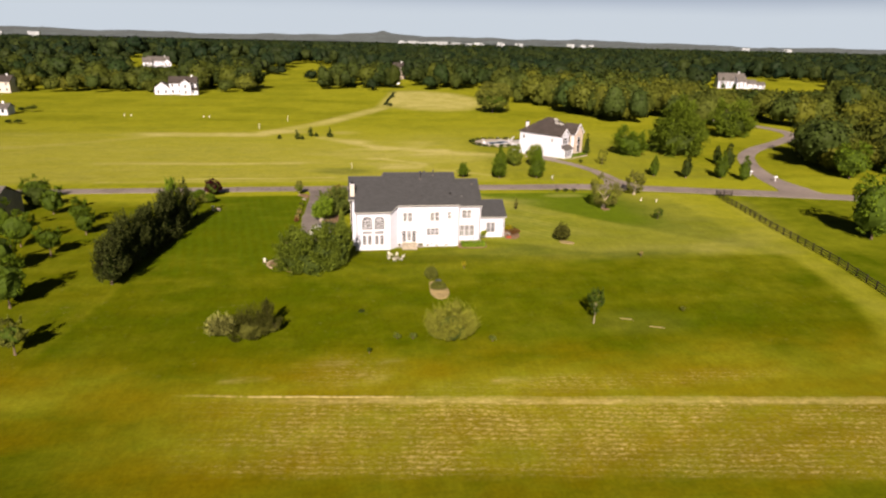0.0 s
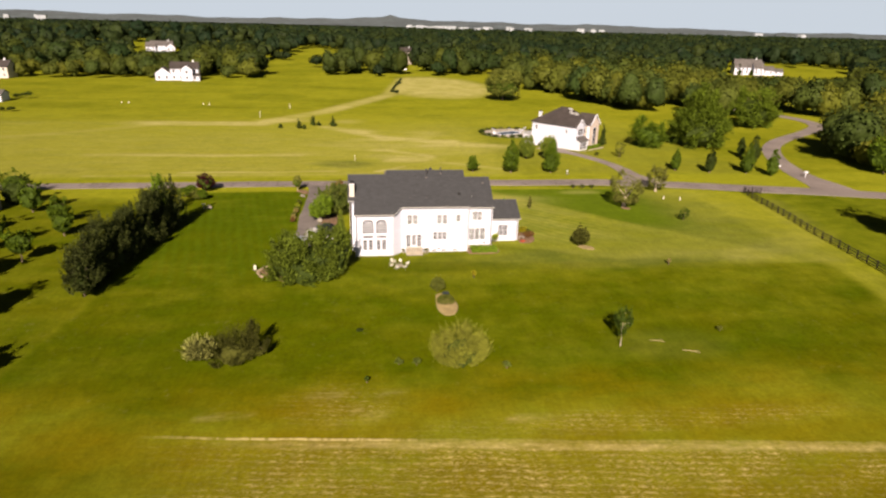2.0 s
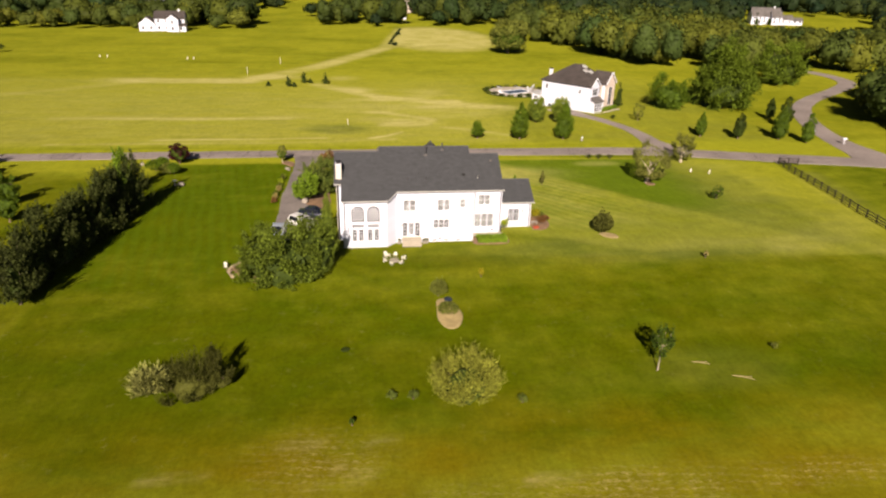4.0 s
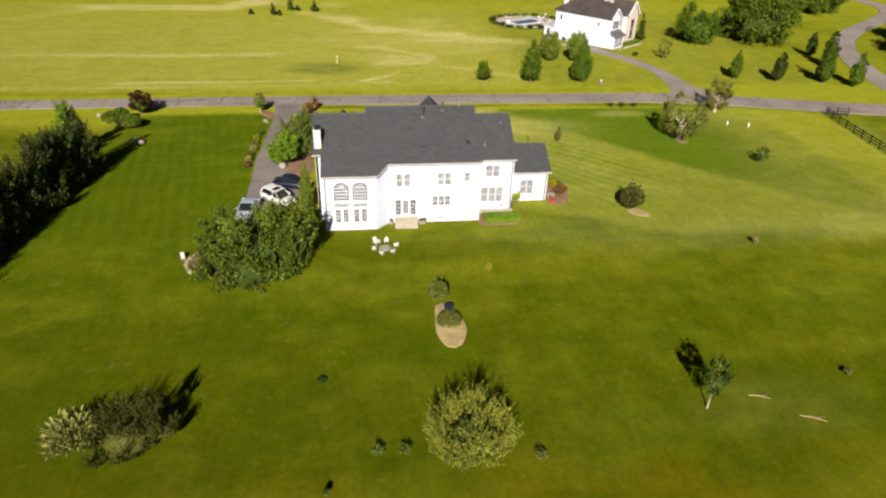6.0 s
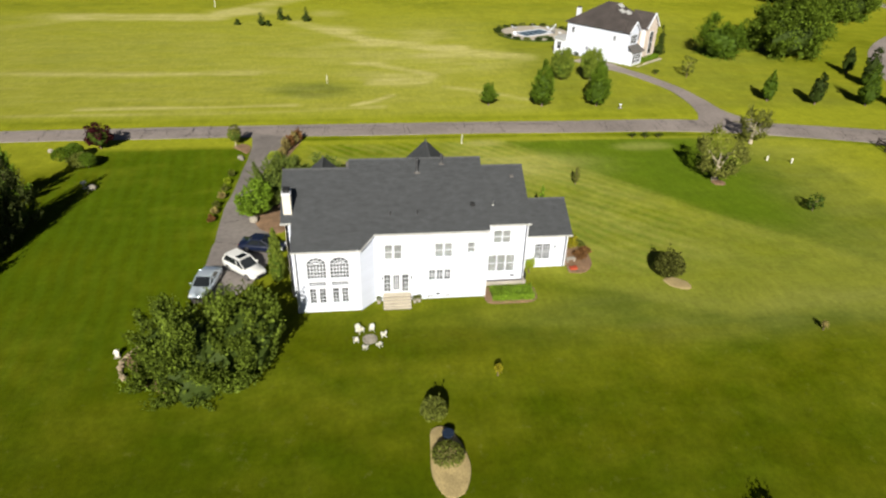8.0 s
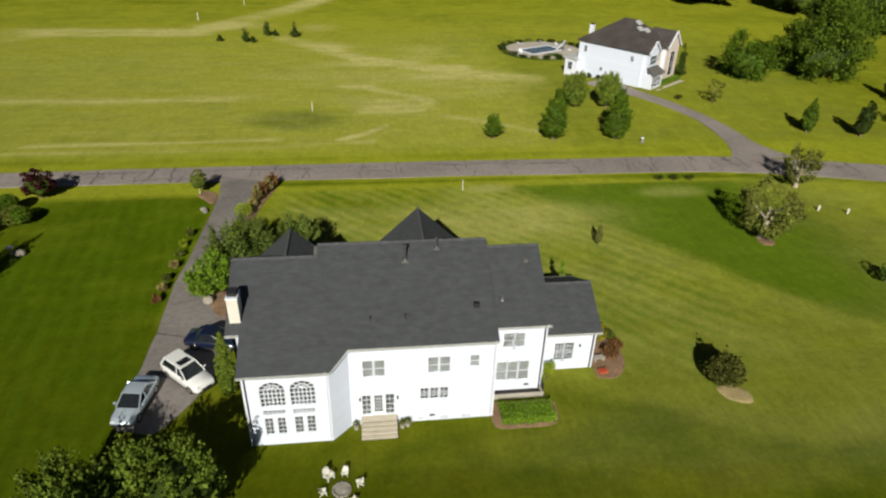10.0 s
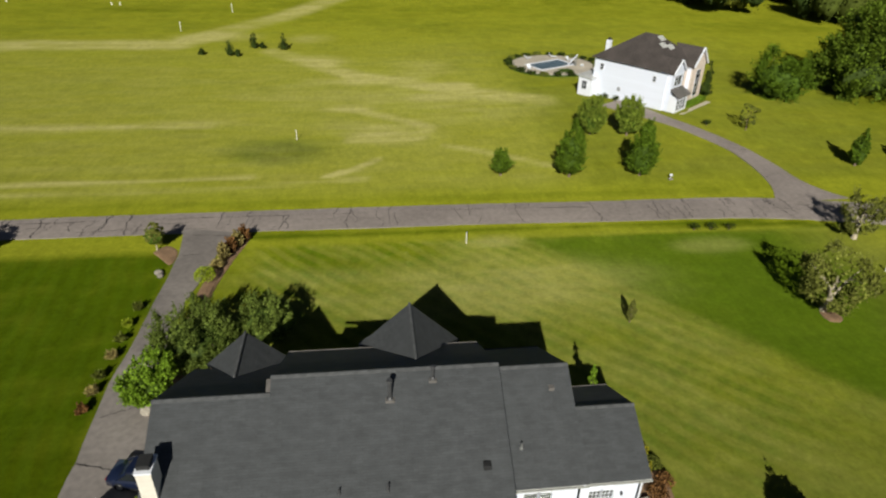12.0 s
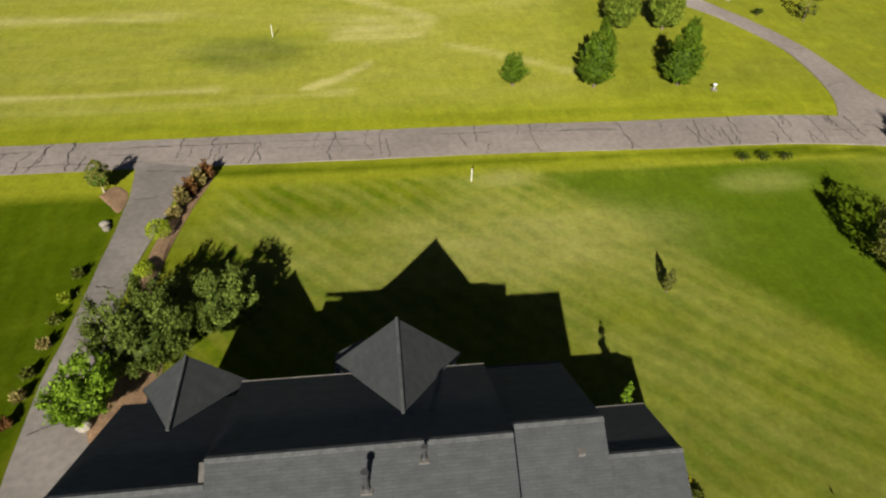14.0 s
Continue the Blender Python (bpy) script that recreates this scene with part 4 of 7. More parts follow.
wall_side(17.2, 3.9, 0, 4.3, 6.45, [(1.42, 4.2, 0.80, 1.4, 2, 3, False, True), (2.24, 4.2, 0.74, 1.38, 2, 3, False, True), (1.05, 0.98, 0.80, 1.9, 2, 4, False, True), (1.90, 0.98, 0.82, 1.9, 2, 4, False, True), (2.76, 0.98, 0.82, 1.9, 2, 4, False, True)])
wall_side(21.5, 3.9, 90, 10.9, 6.4, [])
wall_side(21.5, 5.95, 0, 4.75, 3.85, [(1.85, 0.95, 0.75, 1.75, 3, 5, False, False), (2.65, 0.95, 0.75, 1.75, 3, 5, False, False)])
wall_side(26.25, 5.95, 90, 7.35, 3.85, [])
wall_side(26.25, 13.3, 180, 4.75, 3.85, [])
wall_side(21.5, 14.8, 180, 4.3, 6.45, [])
wall_side(17.2, 13.95, 180, 12.33, 7.6, [])
wall_side(4.87, 13.95, 180, 5.62, 6.85, [])
wall_side(0, 2.62, 270, 2.62, 6.55, [])
wall_side(-0.75, 2.62, 0, 0.75, 7.9, [])
wall_side(-0.75, 13.95, 270, 11.33, 6.85, [])
# gable triangles under the slopes
for x, pts in ((0.0, [(0, 6.5), (2.62, 6.5), (2.62, zs(2.62) - 0.17)]), (-0.75, [(2.62, 6.8), (13.95, 6.8), (13.95, 6.86), (7.25, zl - 0.18), (2.62, zs(2.62) - 0.18)]),
               (16.96, [(1.3, 7.3), (14.0, 7.3), (14.0, 7.6), (8.08, zn - 0.18), (1.3, zs(1.3) - 0.18)]), (21.26, [(3.9, 6.4), (14.8, 6.4), (9.36, 9.72)]), (26.01, [(5.95, 3.8), (13.3, 3.8), (9.65, 5.8)]),
               (4.63, [(7.25, zl - 0.1), (8.3, zl - 0.6), (8.08, zn - 0.18)])):
    g = bmesh.new()
    prism(g, [(a, b) for a, b in pts], 0, 0.24)
    ob = part("gable", g, M_ROOF_GREY if x == 4.63 else M_SIDING, house)
    ob.matrix_local = Matrix.Translation((x + 0.24, 0, 0)) @ Matrix.Rotation(radians(90), 4, "Z")
# eave boards, gutters and corner boards
for x0, y0, x1, y1, z in ((-0.2, -0.38, 5.75, -0.38, zs(-0.37)), (6.95, 0.94, 17.2, 0.94, zs(0.95)), (17.21, 3.54, 21.68, 3.54, 6.42), (21.3, 5.59, 26.58, 5.59, 3.85),
                          (4.87, 14.36, 17.2, 14.36, zn - S_MAIN * 6.27), (17.21, 15.16, 21.68, 15.16, 6.43), (21.3, 13.71, 26.58, 13.71, 3.85), (-1.1, 2.19, -0.2, 2.19, zs(2.2))):
    d = math.hypot(x1 - x0, y1 - y0)
    za, zb = (z, z)
    gut = bmesh.new()
    prism(gut, [(0, -0.02), (0, -0.16), (0.10, -0.16), (0.13, -0.02), (0.115, -0.02), (0.09, -0.145), (0.015, -0.145), (0.015, -0.02)], 0, d)
    ob = part("gutter", gut, M_GUTTER if y0 < 10 else M_ROOF_GREY, house)
    turn = math.atan2(y1 - y0, x1 - x0)
    if abs(y0 - 14.36) < 0.1 or abs(y0 - 15.16) < 0.1 or abs(y0 - 13.71) < 0.1:
        ob.matrix_local = Matrix.Translation((x1, y1, z)) @ Matrix.Rotation(math.pi - math.pi / 2, 4, "Z")
    else:
        if abs(y1 - y0) > 0.5:
            tilt = math.atan2(zs(0.95) - zs(-0.37), d)
            ob.matrix_local = Matrix.Translation((x0, y0, zs(-0.37))) @ Matrix.Rotation(turn - math.pi / 2, 4, "Z") @ Matrix.Rotation(tilt, 4, "X")
        else:
            ob.matrix_local = Matrix.Translation((x0, y0, z)) @ Matrix.Rotation(turn - math.pi / 2, 4, "Z")
dg = bmesh.new()
tube(dg, (5.74, -0.36, zs(-0.37) - 0.09), (6.95, 0.96, zs(0.95) - 0.09), 0.07, 0.07, 6)
part("gutter", dg, M_GUTTER, house)
for x, y, w, z0, z1 in ((-0.02, -0.02, 0.14, 0, 6.4), (5.5, -0.02, 0.12, 0, 6.4), (17.08, 1.28, 0.13, 0, 7.2), (21.38, 3.88, 0.13, 0, 6.3), (26.14, 5.93, 0.13, 0, 3.75)):
    part("corner_board", boxed(x, y, z0, x + w, y + 0.02, z1), M_TRIM, house)
# downspouts
for x, y, z1 in ((17.0, 1.2, 7.1), (21.4, 3.82, 6.2), (5.45, -0.08, 6.35)):
    d = bmesh.new()
    tube(d, (x, y, 0.1), (x, y, z1), 0.045, 0.045, 6)
    tube(d, (x, y, z1), (x, y - 0.35, z1 + 0.25), 0.045, 0.045, 6)
    part("downspout", d, M_TRIM, house)
# chimney on the west side
ch = bmesh.new()
box(ch, -0.82, 2.95, 0, -0.10, 4.0, 10.35)
part("chimney", ch, M_CREAM, house, "pale cream clad chimney")
box_top = boxed(-0.86, 2.90, 10.35, -0.06, 4.05, 10.46)
part("chimney_cap", box_top, M_TRIM, house)
flue = bmesh.new()
box(flue, -0.76, 3.1, 10.47, -0.16, 3.85, 10.74)
part("flue_cap", flue, M_BLACK, house, "black metal flue cap")
# roof vents and pipes
for x, y, h, r in ((8.44, 2.68, 0.35, 0.05), (10.84, 2.66, 0.42, 0.05), (18.24, 5.38, 0.4, 0.05)):
    v = bmesh.new()
    z = zs(y) if x < 17 else 6.42 + S_RIGHT * (y - 3.55)
    tube(v, (x, y, z - 0.1), (x, y, z + h), r, r, 8)
    tube(v, (x, y, z - 0.02), (x, y, z + 0.1), r + 0.06, r + 0.01, 8)
    part("vent_pipe", v, M_METAL if x > 17 else M_FLUE, house)
for x, y, h, r in ((11.13, 6.69, 1.15, 0.11), (13.48, 7.5, 0.75, 0.075)):
    v = bmesh.new()
    z = zs(y)
    tube(v, (x, y, z - 0.1), (x, y, z + h), r, r, 12)
    tube(v, (x, y, z + h), (x, y, z + h + 0.16), r + 0.06, r + 0.04, 12)
    tube(v, (x, y, z - 0.05), (x, y, z + 0.16), r + 0.13, r + 0.01, 12)
    pl = boxed(x - r - 0.13, y - r - 0.13, z - 0.12, x + r + 0.13, y + r + 0.12, z + 0.03)
    part("flue_pipe", v, M_FLUE, house)
    part("flashing", pl, M_ROOF_GREY, house)
for x, y in ((15.91, 3.37),):
    z = zs(y)
    part("roof_vent", boxed(x - 0.2, y - 0.2, z - 0.1, x + 0.2, y + 0.2, z + 0.2, bevel=0.03), M_BLACK, house)
part("roof_vent", boxed(20.3, 8.0, 9.0, 20.62, 8.35, 9.30, bevel=0.03), M_ROOF_GREY, house)
# back door and its steps
door = thing("door", pose(8.84, 1.3, 0.86), "", "")
door.parent = house
dl = bmesh.new()
box(dl, -0.40, 0.03, 0.04, -0.28, 0.08, 2.0)
box(dl, 0.28, 0.03, 0.04, 0.40, 0.08, 2.0)
box(dl, -0.28, 0.03, 0.04, 0.28, 0.08, 0.28)
box(dl, -0.28, 0.03, 1.86, 0.28, 0.08, 2.0)
part("door_leaf", dl, M_TRIM, door)
dp = part("pane", boxed(-0.28, 0.05, 0.28, 0.28, 0.06, 1.86), M_GLASS, door)
dp.visible_shadow = False
db = bmesh.new()
muntins(db, -0.28, 0.28, 0.28, 1.86, 3, 5, 0.03)
part("glazing_bar", db, M_TRIM, door)
# dark sheet in place of the unlit room behind the door
part("curtain", boxed(-0.4, 0.3, 0.0, 0.4, 0.32, 2.0), M_INNER, door)
fr = bmesh.new()
box(fr, -0.52, -0.03, 0, -0.41, 0.05, 2.06)
box(fr, 0.41, -0.03, 0, 0.52, 0.05, 2.06)
box(fr, -1.25, -0.05, 2.08, 1.25, 0.04, 2.24)
part("door_frame", fr, M_TRIM, door)
hd = bmesh.new()
ball(hd, (0.34, 0.0, 1.0), (0.035, 0.03, 0.035), 8, 5)
part("handle", hd, M_METAL, door)
st = thing("steps", pose(8.85, 1.3, 0), "", "")
st.parent = house
for k in range(5):
    part("tread", boxed(-1.28, -0.55 - 0.25 * k - 0.02 * (k > 0), 0.69 - 0.17 * k + (0.17 if k == 0 else 0.17) - 0.06, 1.28, -0.30 - 0.25 * k if k else -0.01, 0.86 - 0.17 * k, bevel=0.01), M_STEP, st)
    # darker than the treads: the shade on the upright faces put into colour
    part("riser", boxed(-1.24, -0.52 - 0.25 * k, 0.0, 1.24, -0.30 - 0.25 * k if k else -0.03, 0.80 - 0.17 * k), M_STONE, st)
# awning strip over the wing's door and wall lamps
part("lintel", boxed(23.0, 5.88, 2.95, 24.6, 5.96, 3.07), M_TRIM, house)
for x, y, z in ((7.55, 1.26, 2.5), (10.2, 1.26, 2.5), (25.0, 5.9, 2.4)):
    part("wall_lamp", boxed(x - 0.06, y - 0.1, z - 0.12, x + 0.06, y + 0.03, z + 0.12, bevel=0.015), M_BLACK, house)
for x in (20.3, 12.7):
    part("wall_vent", boxed(x - 0.2, (3.85 if x > 17 else 1.26), 0.45, x + 0.2, (3.91 if x > 17 else 1.31), 0.6), M_BLACK, house)

# basement stairwell between the hedge and the wall
well = thing("stairwell", pose(17.45, 2.95, 0.0), "", "")
well.parent = house
part("curb", boxed(0, 0, -0.3, 4.05, 0.14, 0.42), M_CONCRETE, well)
part("curb", boxed(3.91, 0.14, -0.3, 4.05, 0.94, 0.42), M_CONCRETE, well)
# no pit is dug: a dark floor at ground level paints its shade
part("well_floor", boxed(0.0, 0.14, -0.1, 3.91, 0.94, 0.05), M_FENCE, well)
for k in range(9):
    part("baluster", boxed(3.97, 0.02 + 0.11 * k, 0.42, 3.995, 0.045 + 0.11 * k, 1.15), M_BLACK, well)
part("handrail", boxed(3.95, 0.0, 1.15, 4.015, 0.95, 1.20, bevel=0.008), M_BLACK, well)


# ---- trees ----
def leaf_mesh(name, mat, centres, axes, sizes, rng, width=0.5, facing=None, jitter=0.6, tone=None):
    """Many bent four-cornered leaves: centres, the way each points, its length, and the way it faces."""
    k = len(centres)
    axes = axes / (np.linalg.norm(axes, axis=1)[:, None] + 1e-9)
    f = rng.normal(size=(k, 3)) * jitter
    if facing is not None:
        f = f + facing
    side = np.cross(axes, f)
    side /= np.linalg.norm(side, axis=1)[:, None] + 1e-9
    nrm = np.cross(side, axes)
    s = sizes[:, None]
    v = np.empty((k, 4, 3))
    v[:, 0] = centres - axes * s * 0.5
    v[:, 1] = centres + side * s * width * 0.5 + nrm * s * 0.10
    v[:, 2] = centres + axes * s * 0.5
    v[:, 3] = centres - side * s * width * 0.5 + nrm * s * 0.10
    me = bpy.data.meshes.new(name)
    me.vertices.add(4 * k)
    me.vertices.foreach_set("co", v.astype(np.float32).ravel())
    me.loops.add(4 * k)
    me.loops.foreach_set("vertex_index", np.arange(4 * k, dtype=np.int32))
    me.polygons.add(k)
    me.polygons.foreach_set("loop_start", np.arange(0, 4 * k, 4, dtype=np.int32))
    me.materials.append(mat)
    me.update(calc_edges=True)
    if tone is not None:
        a = me.attributes.new("tone", "FLOAT", "FACE")
        a.data.foreach_set("value", tone.astype(np.float32))
    me.validate()
    return me


def lobe_points(rng, lobes, n, shell=0.75):
    """Points on and inside a set of ellipsoids, with their outward directions."""
    lobes = np.array(lobes, float)
    area = (lobes[:, 3] * lobes[:, 4] * lobes[:, 5]) ** (2 / 3)
    pick = rng.choice(len(lobes), n, p=area / area.sum())
    d = rng.normal(size=(n, 3))
    d /= np.linalg.norm(d, axis=1)[:, None]
    d[:, 2] = np.where(d[:, 2] < -0.35, -d[:, 2] * rng.random(n), d[:, 2])
    r = shell + (1 - shell) * rng.random(n) ** 0.7
    L = lobes[pick]
    return L[:, :3] + d * L[:, 3:6] * r[:, None], d


PROFILES = {"round": lambda u: np.sqrt(np.clip(1 - (2 * u - 1) ** 2, 0, 1)) ** 0.8,
            "egg": lambda u: np.clip(np.sin(math.pi * np.clip(u, 0, 1) ** 0.62), 0, 1) ** 0.75,
            "cone": lambda u: np.clip(1.06 - u, 0, 1) ** 0.75 * np.clip(u * 9, 0, 1) ** 0.5,
            "vase": lambda u: np.clip(0.45 + 0.9 * u, 0, 1) * np.clip((1.04 - u) * 3.2, 0, 1) ** 0.5,
            "dome": lambda u: np.sqrt(np.clip(1 - u ** 2.2, 0, 1))}


def crown_points(rng, h0, h1, radius, n, style, lumps, fill):
    """Leaf places over a crown's bumpy outside and within it, gathered in clumps, with the way out of the crown."""
    prof = PROFILES[style]

    def surface(u, a, f):
        r = prof(u) * radius * f
        return np.stack((r * np.cos(a), r * np.sin(a), h0 + (h1 - h0) * u), -1)

    def outward(p):
        mid = np.array((0, 0, h0 + 0.42 * (h1 - h0)))
        q = (p - mid) / np.array((radius, radius, (h1 - h0) * 0.55))
        return q / (np.linalg.norm(q, axis=1)[:, None] + 1e-9)
    uu = rng.random(60 * lumps)
    uu = uu[rng.random(len(uu)) < prof(uu) * 0.85 + 0.15][:lumps]
    cl = surface(uu, np.arange(len(uu)) * 2.399, rng.uniform(0.72, 0.92, len(uu)))
    cr = radius * rng.uniform(0.17, 0.30, len(uu))
    k = int(n * (1 - fill))
    pick = rng.choice(len(uu), k, p=cr ** 2 / (cr ** 2).sum())
    d = rng.normal(size=(k, 3))
    d /= np.linalg.norm(d, axis=1)[:, None]
    o = outward(cl[pick])
    d = np.where((d * o).sum(1)[:, None] < -0.3, -d, d)
    c1 = cl[pick] + d * (cr[pick] * rng.uniform(0.55, 1.05, k))[:, None] * np.array((1, 1, 0.85))
    u2 = rng.random(3 * n)
    u2 = u2[rng.random(len(u2)) < prof(u2) * 0.8 + 0.2][:n - k]
    a2 = rng.uniform(0, 2 * math.pi, len(u2))
    c2 = surface(u2, a2, rng.uniform(0.55, 0.95, len(u2)))
    c = np.vstack((c1, c2))
    f = np.vstack((d * 0.75 + o * 0.5, outward(c2)))
    return c, f, [(*q, w, w, w) for q, w in zip(cl, cr)]


def trunk_mesh(rng, height, r, lobes, limbs=7, lean=0.04):
    bm = bmesh.new()
    p, rad = Vector((0, 0, -0.15)), r * 1.35
    steps = 5
    nodes = []
    for k in range(steps):
        q = Vector((rng.uniform(-lean, lean) * height, rng.uniform(-lean, lean) * height, height * (k + 1) / steps)) * (0.4 + 0.6 * (k + 1) / steps)
        q.z = height * (k + 1) / steps
        r2 = r * (1 - 0.8 * (k + 1) / steps)
        tube(bm, p, q, rad, r2, 8, cap=k in (0, steps - 1))
        nodes.append((q, r2))
        p, rad = q, r2
    for k in range(limbs):
        L = lobes[k % len(lobes)]
        base, br = nodes[min(steps - 1, 1 + k % 3)]
        tip = Vector(L[:3])
        mid = base.lerp(tip, 0.5) + Vector((0, 0, 0.08 * height))
        tube(bm, base, mid, max(0.02, br * 0.55), max(0.015, br * 0.36), 6, cap=False)
        tube(bm, mid, tip, max(0.015, br * 0.36), 0.012, 5, cap=False)
    return bm


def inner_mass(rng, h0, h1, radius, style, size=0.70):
    """A lumpy solid crown core, coloured dark to paint the shade among leaves."""
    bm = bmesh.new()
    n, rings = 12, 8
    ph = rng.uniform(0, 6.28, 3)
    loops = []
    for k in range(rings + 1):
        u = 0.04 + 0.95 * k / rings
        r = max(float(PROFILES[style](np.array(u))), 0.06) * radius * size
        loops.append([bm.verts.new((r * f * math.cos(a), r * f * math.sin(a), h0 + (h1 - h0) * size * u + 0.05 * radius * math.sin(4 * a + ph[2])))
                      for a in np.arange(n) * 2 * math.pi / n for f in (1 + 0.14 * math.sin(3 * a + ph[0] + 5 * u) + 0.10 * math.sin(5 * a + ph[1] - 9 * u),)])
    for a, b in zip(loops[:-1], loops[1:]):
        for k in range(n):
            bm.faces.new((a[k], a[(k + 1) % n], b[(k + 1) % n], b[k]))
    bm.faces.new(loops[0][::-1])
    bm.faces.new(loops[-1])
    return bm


def tree(name, x, y, label, category="tree", height=8.0, radius=3.0, clear=1.2, leaf=0.4, leaves=2500, mat=None, bark=None, style="round", lobes=14, seed=1,
         shoots=0, shoot_len=1.0, upright=0.6, trunk=0.16, group="", turn=0.0, plume=0.0, dense=True, fill=0.34, leaf_width=0.68, inner=None):
    """A tree with trunk and limbs under a crown of separate leaves; shoots: leafy twigs that stick out of it."""
    rng = np.random.default_rng(seed)
    base = thing(name, pose(x, y, gz(x, y), rz=turn), label, category, group)
    c, d, ls = crown_points(rng, clear, height, radius, leaves, style, lobes * 2, fill)
    part("trunk", trunk_mesh(rng, clear + (height - clear) * 0.55, trunk, ls), bark or M_BARK, base)
    # dark core fills the crown: shade in the leaf gaps set as its colour
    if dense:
        part("inner_growth", inner_mass(rng, clear, height, radius * (0.8 if style == "cone" else 1.0), style, inner or (0.78 if fill > 0.3 else 0.70)), M_LEAF_DARK if mat in (M_LEAF_DARK, M_LEAF_MAPLE, M_LEAF_OAK, M_LEAF_LIGHT, M_LEAF_EVERGREEN, M_LEAF_SAGE) else mat if mat is M_LEAF_JUNIPER else M_LEAF_DEEP, base, "solid crown core, coloured dark as the shade between leaves")
    ax = d * 0.3 + rng.normal(size=d.shape) * 0.7
    ax[:, 2] += upright * 0.4
    face = d + np.array((0, 0, 0.25))
    sz = leaf * rng.uniform(0.6, 1.3, len(c))
    if shoots:
        pick = rng.integers(0, len(ls), shoots)
        L = np.array(ls)[pick]
        mid = np.array((0, 0, clear + 0.35 * (height - clear)))
        out = L[:, :3] - mid
        out /= np.linalg.norm(out, axis=1)[:, None] + 1e-9
        sd = out + rng.normal(size=out.shape) * 0.5
        sd /= np.linalg.norm(sd, axis=1)[:, None]
        b = L[:, :3] + sd * L[:, 3:4] * 0.8
        w = sd * (1 - upright) + np.array((0, 0, 1.0)) * upright + rng.normal(size=sd.shape) * 0.12
        w /= np.linalg.norm(w, axis=1)[:, None]
        per = 34 if plume else 9
        t = np.tile(np.linspace(0.05, 1, per), len(b))
        B, W = np.repeat(b, per, 0), np.repeat(w, per, 0)
        ln = np.repeat(shoot_len * rng.uniform(0.5, 1.15, len(b)), per)
        round_ = rng.normal(size=B.shape)
        round_ -= (round_ * W).sum(1)[:, None] * W
        round_ /= np.linalg.norm(round_, axis=1)[:, None] + 1e-9
        sc = B + W * (t * ln)[:, None] + rng.normal(size=B.shape) * leaf * 0.22 + round_ * (plume * ln * np.sin(math.pi * (0.15 + 0.8 * t)) * rng.uniform(0.6, 1.0, len(t)))[:, None]
        c = np.vstack((c, sc))
        ax = np.vstack((ax, W + rng.normal(size=W.shape) * 0.45))
        face = np.vstack((face, round_ * 1.2 + W * 0.4 if plume else np.repeat(sd, per, 0)))
        sz = np.concatenate((sz, leaf * rng.uniform(0.6, 1.1, len(sc)) * (1.1 - 0.5 * t)))
    c[:, 2] = np.maximum(c[:, 2], 0.05)
    part("crown", leaf_mesh("crown", mat or M_LEAF, c, ax, sz, rng, leaf_width, face, 0.45), None, base)
    return base


def bush(name, x, y, label, radius=0.8, height=1.0, mat=None, leaf=0.16, leaves=900, seed=1, category="shrub", group="", ball_shape=False, spikes=0, turn=0.0, sx=1.0, leaf_width=0.6):
    """A shrub of small leaves, trimmed round or loose, with stems."""
    rng = np.random.default_rng(seed)
    base = thing(name, pose(x, y, gz(x, y), rz=turn), label, category, group)
    if ball_shape:
        ls = [(0, 0, height * 0.5, radius * sx, radius, height * 0.5)]
    else:
        ls = [(radius * 0.45 * math.cos(a) * sx, radius * 0.45 * math.sin(a), height * rng.uniform(0.35, 0.6), radius * 0.6, radius * 0.6, height * rng.uniform(0.32, 0.42)) for a in np.arange(6) * 1.05]
    c, d = lobe_points(rng, ls, leaves, 0.82 if ball_shape else 0.55)
    ax = d * 0.8 + rng.normal(size=d.shape) * 0.6
    sz = leaf * rng.uniform(0.6, 1.3, len(c))
    if spikes:
        a, e = rng.uniform(0, 2 * math.pi, spikes), rng.uniform(0.35, 1.35, spikes)
        w = np.stack((np.cos(a) * np.cos(e), np.sin(a) * np.cos(e), np.sin(e)), -1)
        per = 7
        t = np.tile(np.linspace(0.15, 1, per), spikes)
        W = np.repeat(w, per, 0)
        ln = np.repeat(rng.uniform(0.7, 1.25, spikes), per)
        sc = W * (t * ln)[:, None] * np.array((radius, radius, height * 1.05))
        c, ax = np.vstack((c, sc)), np.vstack((ax, W + rng.normal(size=W.shape) * 0.18))
        sz = np.concatenate((sz, leaf * 1.9 * rng.uniform(0.7, 1.2, len(sc))))
    c[:, 2] = np.maximum(c[:, 2], 0.03)
    stems = bmesh.new()
    for k in range(5):
        L = ls[k % len(ls)]
        tube(stems, (0.03 * k - 0.06, 0.02, -0.08), (L[0] * 0.8, L[1] * 0.8, L[2]), 0.03, 0.012, 5)
    part("stem", stems, M_BARK, base)
    face = np.vstack((d, np.repeat(w, 7, 0))) if spikes else d
    part("foliage", leaf_mesh("foliage", mat or M_LEAF, c, ax, sz, rng, leaf_width, face + np.array((0, 0, 0.3)), 0.5), None, base)
    return base


